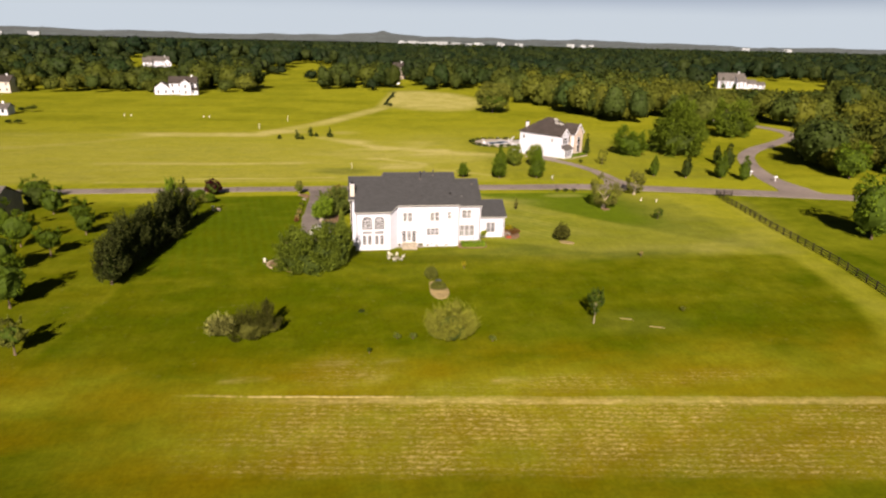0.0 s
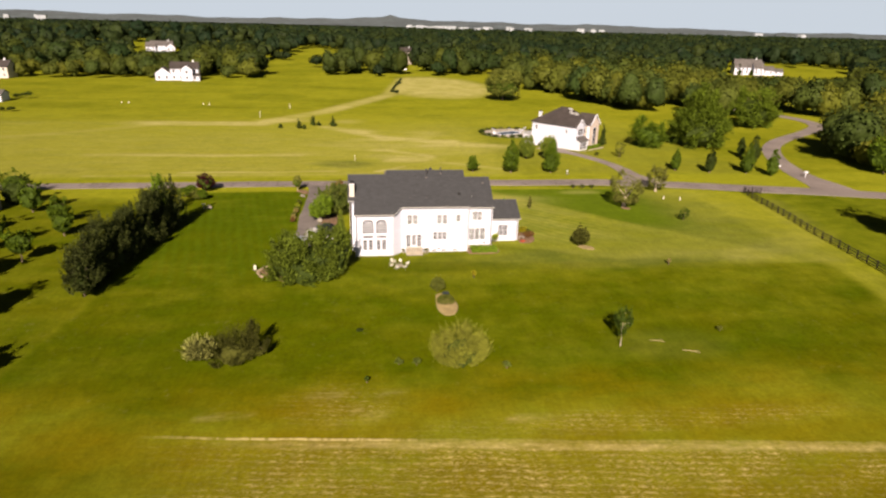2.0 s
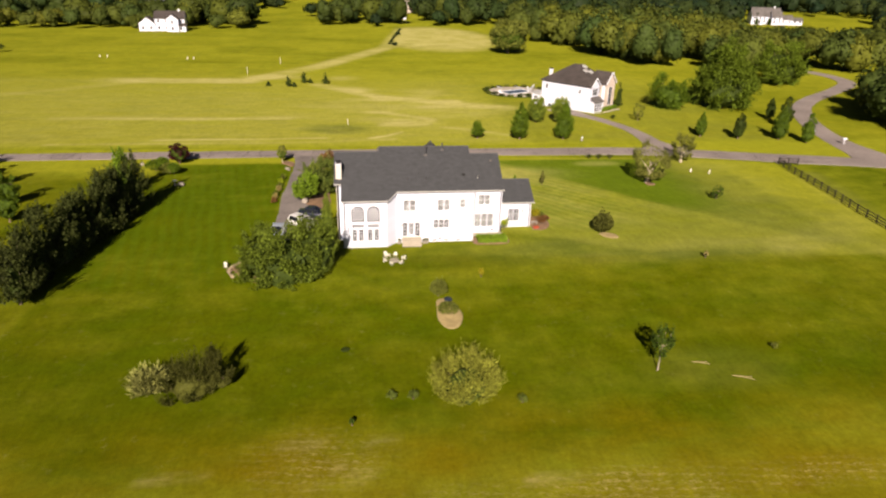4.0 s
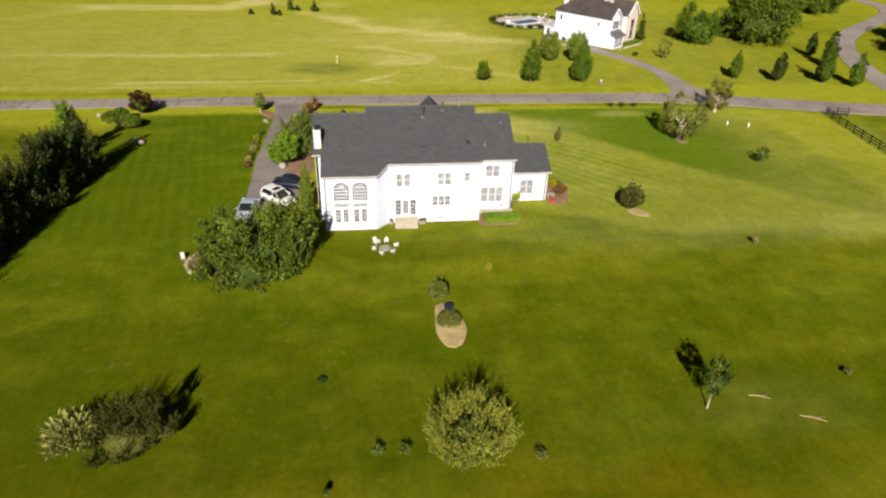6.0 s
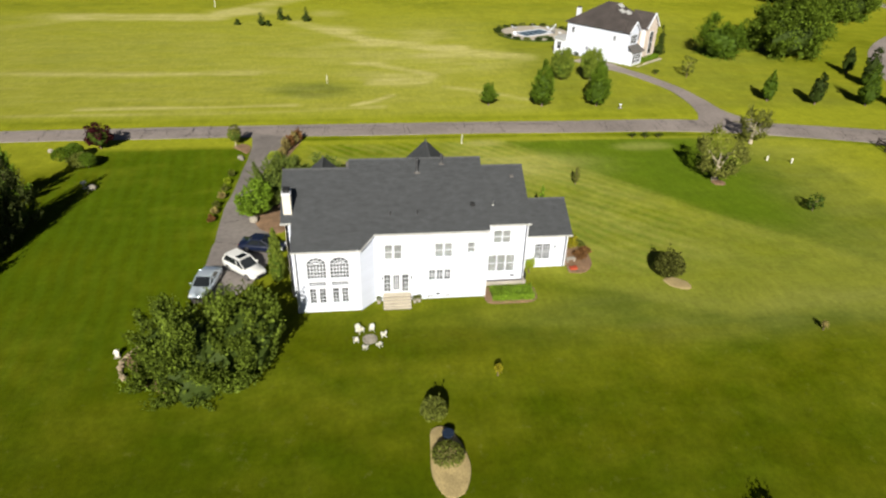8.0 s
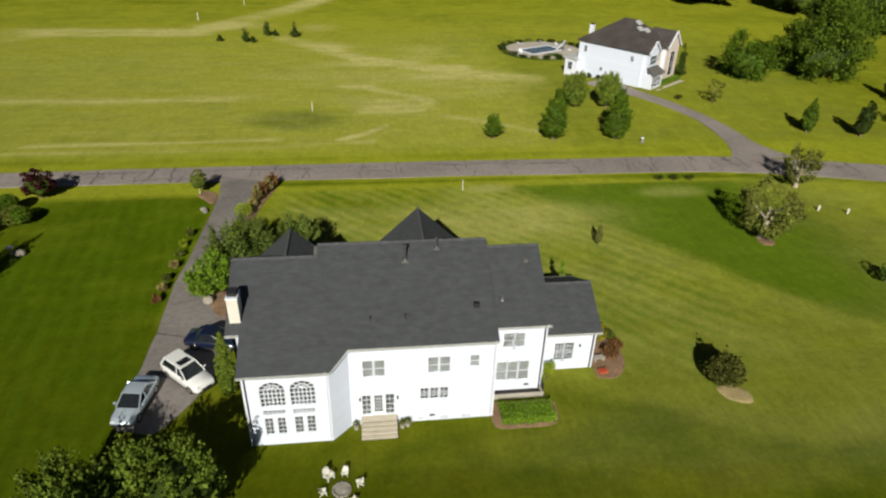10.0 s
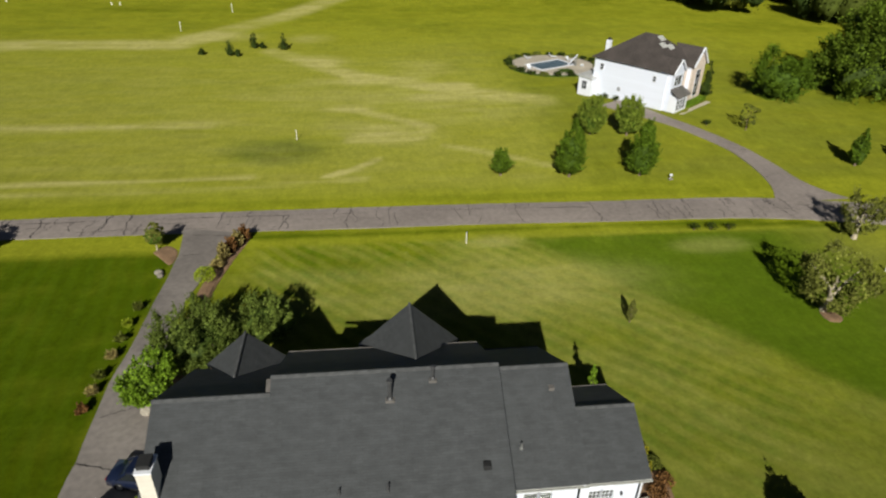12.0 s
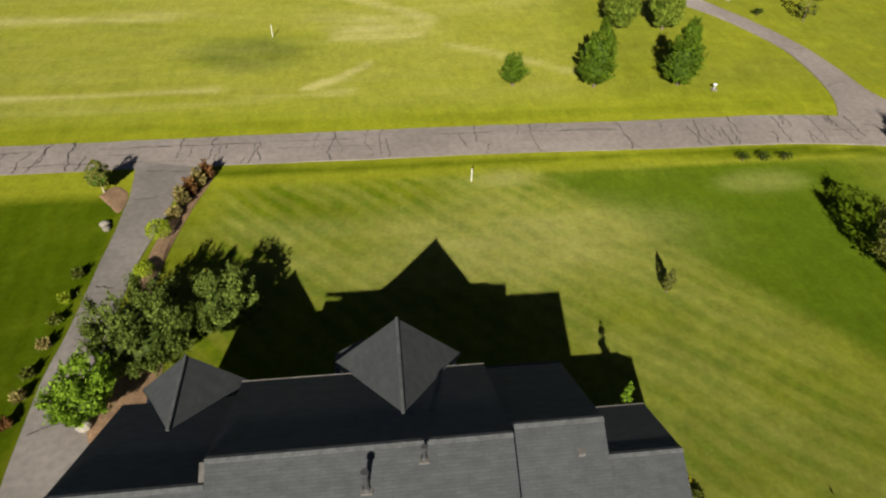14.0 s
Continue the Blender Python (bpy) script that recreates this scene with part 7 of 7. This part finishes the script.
part("chimney", boxed(2.4, 13.1, NH - 1, 3.1, 13.9, NH + 2.6), M_TRIM, nb)
part("chimney_cap", boxed(2.5, 13.2, NH + 2.6, 3.0, 13.8, NH + 2.9), M_BLACK, nb)
part("sunroom", boxed(-1.6, ND - 0.8, -0.6, 2.4, ND + 1.9, 3.0), M_TRIM, nb)
roof_plane(nb, [(-1.9, ND - 1.0, 3.0), (2.4, ND - 1.0, 3.0), (2.4, ND + 2.2, 3.3), (-1.9, ND + 2.2, 3.3)], mat=M_GUTTER)
plain_window(nb, pose(-1.6, ND + 0.6, 0.9, rz=-90), 0.9, 1.5)
for x, y in ((4.6, 4.0), (5.9, 5.2), (6.2, 3.4)):
    z = NH + 4.3 * (y + o) / 6.45
    sk = boxed(-0.75, -0.55, 0.02, 0.75, 0.55, 0.14)
    ob = part("skylight", sk, M_GUTTER, nb)
    ob.matrix_local = Matrix.Translation((x, y, z)) @ Matrix.Rotation(math.atan(4.3 / 6.45), 4, "X")
part("walk", boxed(1.0, -3.6, -0.25, 11.6, -2.8, 0.03), M_DECK, nb, "pale paved front walk")
hedge("hedge", 65.9, 85.1, 71.4, 89.6, 1.1, 0.7, "low green hedge along the neighbour's front", M_LEAF_BRIGHT, 301)
tree("cypress", 73.4, 92.8, "narrow dark green cypress at the neighbour's corner", height=6.2, radius=1.2, clear=0.1, leaf=0.3, leaves=900, lobes=10, seed=302, style="cone", mat=M_LEAF_DARK)
for k, (x, y) in enumerate(((56.3, 88.0), (54.9, 89.6), (53.5, 91.2))):
    bush("small_shrub", x, y, "dark clipped shrub along the neighbour's white wall", radius=0.6, height=1.1, mat=M_LEAF_DARK, leaves=300, leaf=0.18, seed=304 + k)

# swimming pool with its planting
ring = [(50.6 + 9.0 * math.cos(a), 116.5 + 8.2 * math.sin(a)) for a in np.arange(14) * 2 * math.pi / 14]
bed("pool_planting", [(50.6 + 10.3 * math.cos(a), 116.5 + 9.5 * math.sin(a)) for a in np.arange(14) * 2 * math.pi / 14], "dark green planted bed ringing the pool terrace", M_LEAF_DEEP, 0.03)
terrace = slab(bmesh.new(), [(x, y) for x, y in smooth_line([*ring, ring[0]], 1.0)[:-1]], -1.4, -0.52)
tagged(part("pool_terrace", terrace, M_DECK), "round pale paved pool terrace", "terrace", kind="structure")
pool = thing("swimming_pool", pose(50, 116.5, -0.52, rz=28), "rectangular grey-blue swimming pool with pale coping", "pool")
part("water", boxed(-4.4, -2.3, 0.004, 4.4, 2.3, 0.03), M_WATER, pool)
cp = bmesh.new()
for a in ((-4.9, -2.8, 4.9, -2.3), (-4.9, 2.3, 4.9, 2.8), (-4.9, -2.3, -4.4, 2.3), (4.4, -2.3, 4.9, 2.3)):
    box(cp, a[0], a[1], 0.002, a[2], a[3], 0.09)
part("coping", cp, M_TRIM, pool)
for k, (x, y) in enumerate(((44.5, 113), (55, 119.5), (52, 122.6), (46.0, 121), (56.3, 114.2))):
    lg = thing("sun_lounger", pose(x, y, -0.52, rz=40 * k), "white sun lounger on the pool terrace", "lounger", "loungers round the pool")
    part("seat", boxed(-0.35, -0.9, 0.28, 0.35, 0.3, 0.36, bevel=0.02), M_TRIM, lg)
    bk = part("backrest", boxed(-0.35, 0, 0, 0.35, 0.08, 0.75, bevel=0.02), M_TRIM, lg)
    bk.matrix_local = pose(0, 0.3, 0.33, rx=-35)
    for lx in (-0.3, 0.25):
        for ly in (-0.8, 0.15):
            part("leg", boxed(lx, ly, 0, lx + 0.05, ly + 0.05, 0.28), M_METAL, lg)
slide = thing("pool_slide", pose(54.4, 115.2, -0.52), "white pool slide beside the water", "slide")
sl = bmesh.new()
prism(sl, [(-0.9, 0.2), (0.9, 2.3), (0.95, 2.5), (-0.95, 0.35)], -0.3, 0.3)
part("chute", sl, M_TRIM, slide)
for lx in (0.5, 0.8):
    part("leg", boxed(lx, -0.25, 0, lx + 0.07, 0.25, 2.2), M_METAL, slide)
rp = random.Random(9)
for k in range(22):
    a = 2 * math.pi * k / 22
    if 4.9 < a < 5.9:
        continue
    bush("pool_shrub", 50.6 + 9.7 * math.cos(a), 116.5 + 8.9 * math.sin(a), "low dark shrub ringing the pool terrace", radius=rp.uniform(0.9, 1.3), height=rp.uniform(0.8, 1.3), mat=M_LEAF_DARK if k % 3 else M_LEAF_OLIVE, leaves=260, leaf=0.3, seed=320 + k, group="shrubs round the pool")

# ---- fence ----
fence = thing("fence", Matrix.Identity(4), "dark three-board post and rail fence along the lawn", "fence")
line = [(85.6, 37.6), (83.9, 30), (82.0, 20), (79.9, 8.5), (78.2, -8), (76.4, -24.4), (74.0, -48), (71, -75)]
fpts = []
for (ax, ay), (bx, by) in zip(line[:-1], line[1:]):
    k = max(1, round(math.hypot(bx - ax, by - ay) / 2.44))
    fpts += [(ax + (bx - ax) * q / k, ay + (by - ay) * q / k) for q in range(k)]
fpts.append(line[-1])
spur = [(85.6, 37.6), (87.4, 37.2), (89.2, 36.8)]
post_me = mesh_of("post", *(lambda b: ([tuple(v.co) for v in b.verts], [[v.index for v in f.verts] for f in b.faces]))((lambda b: (b.verts.index_update(), b)[1])(boxed(-0.075, -0.075, -0.3, 0.075, 0.075, 1.42))), M_FENCE)
for x, y in fpts + spur[1:]:
    ob = new("post", post_me)
    ob.parent, ob.matrix_local = fence, pose(x, y, gz(x, y), rz=8)
for pts in (fpts, spur):
    for (ax, ay), (bx, by) in zip(pts[:-1], pts[1:]):
        d, a = math.hypot(bx - ax, by - ay), math.degrees(math.atan2(by - ay, bx - ax))
        for zz in (0.40, 0.82, 1.24):
            za, zb = gz(ax, ay) + zz, gz(bx, by) + zz
            r = boxed(0, -0.02, -0.075, 1, 0.02, 0.075)
            ob = part("rail", r, M_FENCE, fence)
            ob.matrix_local = pose(ax, ay, za, ry=-math.degrees(math.atan2(zb - za, d)), rz=a) @ Matrix.Translation((0, -0.09, 0)) @ Matrix.Diagonal((d, 1, 1, 1))

# ---- posts and markers ----
for k, (x, y, h, r) in enumerate(((20.86, 42.0, 1.5, 0.055), (-0.4, 76.2, 1.5, 0.06), (-26.7, 178.2, 2.3, 0.09), (-35.1, 153.2, 2.3, 0.09), (-96.2, 192.6, 0.7, 0.2), (-93.5, 192.9, 0.7, 0.2), (-62.9, 189, 0.7, 0.2), (-60.6, 189.2, 0.7, 0.2), (64.5, 32.8, 0.6, 0.12), (67.6, 31.6, 0.6, 0.12), (38.4, 66.2, 1.2, 0.06))):
    mk = thing("marker_post", pose(x, y, gz(x, y)), "white marker post standing in the grass", "post", "white marker posts")
    p = bmesh.new()
    tube(p, (0, 0, -0.1), (0, 0, h), r, r, 10)
    part("shaft", p, M_POST_WHITE, mk)
    p = bmesh.new()
    tube(p, (0, 0, h), (0, 0, h + 0.12), r * 1.25, r * 0.6, 10)
    part("cap", p, M_BLACK if k == 0 else M_POST_WHITE, mk)
mbx = thing("mailbox", pose(51.2, 57.2, gz(51, 57)) @ Matrix.Diagonal((0.6, 0.6, 0.6, 1)), "white mailbox on a short post by the drive", "mailbox")
part("post", boxed(-0.06, -0.06, -0.1, 0.06, 0.06, 1.0), M_TRIM, mbx)
part("body", boxed(-0.35, -0.18, 1.0, 0.35, 0.18, 1.35, bevel=0.05), M_TRIM, mbx)
part("base", boxed(-0.5, -0.4, -0.05, 0.6, 0.4, 0.25, bevel=0.05), M_STONE, mbx)
for x, y in ((111.2, 52.5), (109, 60.2)):
    sgn = thing("mailbox", pose(x, y, gz(x, y)), "pale mailbox on a post at the side road", "mailbox")
    part("post", boxed(-0.08, -0.08, -0.1, 0.08, 0.08, 1.1), M_TRIM, sgn)
    part("body", boxed(-0.45, -0.25, 1.1, 0.45, 0.25, 1.55, bevel=0.06), M_TRIM, sgn)
lan = thing("garden_lantern", pose(-14.1, -4.8, 0.0, rz=15) @ Matrix.Scale(0.75, 4), "white garden lantern at the end of a mulch bed", "lantern")
part("base", boxed(-0.3, -0.3, 0, 0.3, 0.3, 0.15, bevel=0.03), M_STONE, lan)
part("body", boxed(-0.22, -0.22, 0.15, 0.22, 0.22, 0.75, bevel=0.04), M_POST_WHITE, lan)
rf = bmesh.new()
tube(rf, (0, 0, 0.75), (0, 0, 1.0), 0.42, 0.05, 4)
part("cap", rf, M_POST_WHITE, lan)

# ---- chairs round the fire ring ----
def adirondack(m, label):
    c = thing("garden_chair", m, label, "chair", "chairs round the fire ring")
    seat_ = boxed(-0.30, -0.32, -0.02, 0.30, 0.28, 0.02, bevel=0.008)
    ob = part("seat", seat_, M_CHAIR, c)
    ob.matrix_local = pose(0, 0, 0.36, rx=-12)
    for k in range(5):
        x = -0.28 + 0.14 * k
        ob = part("back_slat", boxed(x - 0.06, -0.012, 0, x + 0.06, 0.012, 0.82 - 0.05 * abs(k - 2), bevel=0.005), M_CHAIR, c)
        ob.matrix_local = pose(0, 0.24, 0.28, rx=-24)
    for sx in (-1, 1):
        part("armrest", boxed(sx * 0.37 - 0.07, -0.38, 0.56, sx * 0.37 + 0.07, 0.34, 0.59, bevel=0.008), M_CHAIR, c)
        part("leg", boxed(sx * 0.34 - 0.03, -0.34, 0, sx * 0.34 + 0.03, -0.24, 0.56), M_CHAIR, c)
        ob = part("leg", boxed(sx * 0.30 - 0.03, -0.05, -0.03, sx * 0.30 + 0.03, 0.05, 0.9), M_CHAIR, c)
        ob.matrix_local = pose(0, 0.5, 0.03, rx=52)
    return c


first = None
for k, (x, y) in enumerate(((5.4, -3.3), (6.45, -3.1), (7.4, -4.0), (7.0, -5.25), (5.85, -5.5), (5.1, -4.5))):
    a = math.degrees(math.atan2(-4.25 - y, 6.25 - x)) + 90
    m = pose(x, y, gz(x, y), rz=a) @ Matrix.Diagonal((0.72, 0.72, 0.72, 1))
    if first is None:
        first = adirondack(m, "cream wooden garden chair facing a fire ring")
    else:
        copy_thing(first, m)
fire = thing("fire_ring", pose(6.25, -4.3, 0), "low grassy stone fire ring on the back lawn", "fire pit")
for k in range(12):
    a = 2 * math.pi * k / 12
    ob = part("stone", boxed(-0.13, -0.08, -0.06, 0.13, 0.08, 0.09, bevel=0.03), M_STONE, fire)
    ob.matrix_local = pose(0.55 * math.cos(a), 0.55 * math.sin(a), 0, rz=math.degrees(a) + 90)
ash = bmesh.new()
tube(ash, (0, 0, -0.03), (0, 0, 0.02), 0.46, 0.44, 16)
part("ash", ash, M_STONE, fire)

# ---- cars ----
def loft(bm, sections, close=True):
    rings = [[bm.verts.new(p) for p in s] for s in sections]
    k = len(rings[0])
    for a, b in zip(rings[:-1], rings[1:]):
        for i in range(k):
            bm.faces.new((a[i], a[(i + 1) % k], b[(i + 1) % k], b[i]))
    if close:
        bm.faces.new(rings[0][::-1])
        bm.faces.new(rings[-1])
    bmesh.ops.recalc_face_normals(bm, faces=bm.faces[:])
    return bm


def car(x, y, z, turn, label, paint, length=4.65, width=1.86, height=1.70, suv=True, sunroof=False):
    """A car that looks along +x."""
    c = thing("car", pose(x, y, z, rz=turn), label, "car", "parked cars")
    L, W = length / 2, width / 2
    belt = 1.02 if suv else 0.90
    hood = 0.98 if suv else 0.82
    body = bmesh.new()

    def ring_at(px, w, z0, z1):
        r = 0.09
        return [(px, -w, z0 + r), (px, -w + r, z0), (px, w - r, z0), (px, w, z0 + r), (px, w, z1 - 0.16), (px, w - 0.10, z1), (px, -w + 0.10, z1), (px, -w, z1 - 0.16)]
    tail = belt if suv else 0.95
    loft(body, [ring_at(-L, W * 0.84, 0.42, tail - 0.16), ring_at(-L + 0.10, W * 0.94, 0.30, tail - 0.02), ring_at(-L + 0.6, W, 0.24, belt), ring_at(-0.2, W, 0.22, belt), ring_at(L * 0.30, W, 0.22, belt - 0.02),
                ring_at(L * 0.42, W * 0.99, 0.24, hood), ring_at(L - 0.55, W * 0.96, 0.24, hood - 0.08), ring_at(L - 0.12, W * 0.88, 0.28, hood - 0.20), ring_at(L, W * 0.78, 0.40, hood - 0.36)])
    part("body", body, paint, c, smooth=True)
    rear = -L + (0.18 if suv else 0.75)
    top = height - 0.05
    r0, r1 = rear, rear + (0.38 if suv else 0.75)
    f0, f1 = L * 0.46, L * 0.10 if suv else L * 0.05
    glass_ = bmesh.new()
    vs = [glass_.verts.new(p) for p in ((r0, -W * 0.90, belt - 0.03), (f0, -W * 0.90, belt - 0.05), (f0, W * 0.90, belt - 0.05), (r0, W * 0.90, belt - 0.03), (r1, -W * 0.72, top), (f1, -W * 0.72, top), (f1, W * 0.72, top), (r1, W * 0.72, top))]
    for q in ((0, 1, 5, 4), (1, 2, 6, 5), (2, 3, 7, 6), (3, 0, 4, 7), (4, 5, 6, 7)):
        glass_.faces.new([vs[i] for i in q])
    bmesh.ops.recalc_face_normals(glass_, faces=glass_.faces[:])
    part("glasshouse", glass_, M_CARGLASS, c, "dark tinted windows")
    rf_ = bmesh.new()
    loft(rf_, [[(r1 - 0.12, -W * 0.70, top - 0.03), (r1 - 0.12, W * 0.70, top - 0.03), (r1 - 0.12, W * 0.66, top + 0.03), (r1 - 0.12, -W * 0.66, top + 0.03)],
               [((r1 + f1) / 2, -W * 0.76, top - 0.02), ((r1 + f1) / 2, W * 0.76, top - 0.02), ((r1 + f1) / 2, W * 0.68, top + 0.06), ((r1 + f1) / 2, -W * 0.68, top + 0.06)],
               [(f1 + 0.05, -W * 0.74, top - 0.03), (f1 + 0.05, W * 0.74, top - 0.03), (f1 + 0.05, W * 0.68, top + 0.03), (f1 + 0.05, -W * 0.68, top + 0.03)]])
    part("roof", rf_, paint, c, smooth=False)
    for s in (-1, 1):
        pil = bmesh.new()
        tube(pil, (f0, s * W * 0.90, belt - 0.05), (f1, s * W * 0.73, top), 0.05, 0.045, 6)
        tube(pil, (r0, s * W * 0.90, belt - 0.03), (r1, s * W * 0.73, top), 0.09, 0.08, 6)
        tube(pil, (-0.1, s * W * 0.915, belt - 0.03), (-0.15, s * W * 0.74, top), 0.045, 0.04, 6)
        tube(pil, (f1, s * W * 0.73, top), (r1, s * W * 0.73, top), 0.04, 0.04, 6)
        part("pillar", pil, paint, c)
    if sunroof:
        part("sunroof", boxed(-0.55, -0.48, top + 0.055, 0.10, 0.48, top + 0.072), M_CARGLASS, c, "dark glass sunroof")
    for px in (-L * 0.60, L * 0.62):
        for s in (-1, 1):
            tyre = bmesh.new()
            tube(tyre, (px, s * (W - 0.20), 0.34), (px, s * (W + 0.01), 0.34), 0.345, 0.345, 18)
            wh = part("wheel", tyre, M_TYRE, c)
            rim = bmesh.new()
            tube(rim, (px, s * (W + 0.005), 0.34), (px, s * (W + 0.025), 0.34), 0.23, 0.20, 14)
            part("rim", rim, M_RIM, wh)
    for s in (-1, 1):
        part("headlight", boxed(L - 0.32, s * W * 0.62 - 0.17, hood - 0.34, L - 0.06, s * W * 0.62 + 0.17, hood - 0.18, bevel=0.03), M_LAMP_WHITE, c)
        part("tail_light", boxed(-L - 0.01, s * W * 0.70 - 0.12, tail - 0.40, -L + 0.10, s * W * 0.70 + 0.12, tail - 0.14, bevel=0.02), M_LAMP_RED, c)
        part("mirror", boxed(L * 0.30, s * (W + 0.10) - 0.10, belt - 0.02, L * 0.30 + 0.12, s * (W + 0.10) + 0.10, belt + 0.14, bevel=0.03), paint, c)
    part("grille", boxed(L - 0.06, -0.42, 0.42, L + 0.015, 0.42, hood - 0.40, bevel=0.01), M_BLACK, c)
    part("bumper", boxed(L - 0.10, -W * 0.74, 0.28, L + 0.05, W * 0.74, 0.42, bevel=0.03), M_BLACK, c)
    for s in (-1, 1):
        part("sill", boxed(-L * 0.42, s * W - 0.03, 0.2, L * 0.42, s * W + 0.02, 0.32), M_BLACK, c)
    return c


zc = 0.12
car(-5.75, 7.2, zc, -43, "white sport utility car with sunroof parked in the driveway", car_paint("white_paint", (0.80, 0.80, 0.79)), sunroof=True)
car(-4.5, 11.4, zc, -12, "dark blue car parked beside the house", car_paint("navy_paint", (0.008, 0.013, 0.035)), length=4.7, height=1.5, suv=False)
car(-8.95, 4.6, zc, -98, "silver-blue saloon car parked at the driveway edge", car_paint("silver_blue_paint", (0.52, 0.60, 0.68), 0.35), length=4.75, height=1.45, suv=False)
# planters and pots at the back steps, small clutter
for k, (x, y) in enumerate(((7.2, 0.9), (10.5, 0.75), (10.9, 0.85))):
    pt = thing("flower_pot", pose(x, y, 0.02), "pale clay flower pot beside the back steps", "flower pot", "pots by the back steps")
    p = bmesh.new()
    tube(p, (0, 0, 0), (0, 0, 0.32), 0.14, 0.21, 12)
    part("pot", p, M_CONCRETE, pt)
    rng_ = np.random.default_rng(400 + k)
    c, d = lobe_points(rng_, [(0, 0, 0.5, 0.28, 0.28, 0.28)], 140, 0.4)
    part("foliage", leaf_mesh("foliage", M_LEAF_OLIVE, c, d + rng_.normal(size=d.shape) * 0.4, 0.12 * rng_.uniform(0.7, 1.2, len(c)), rng_, 0.5), None, pt)
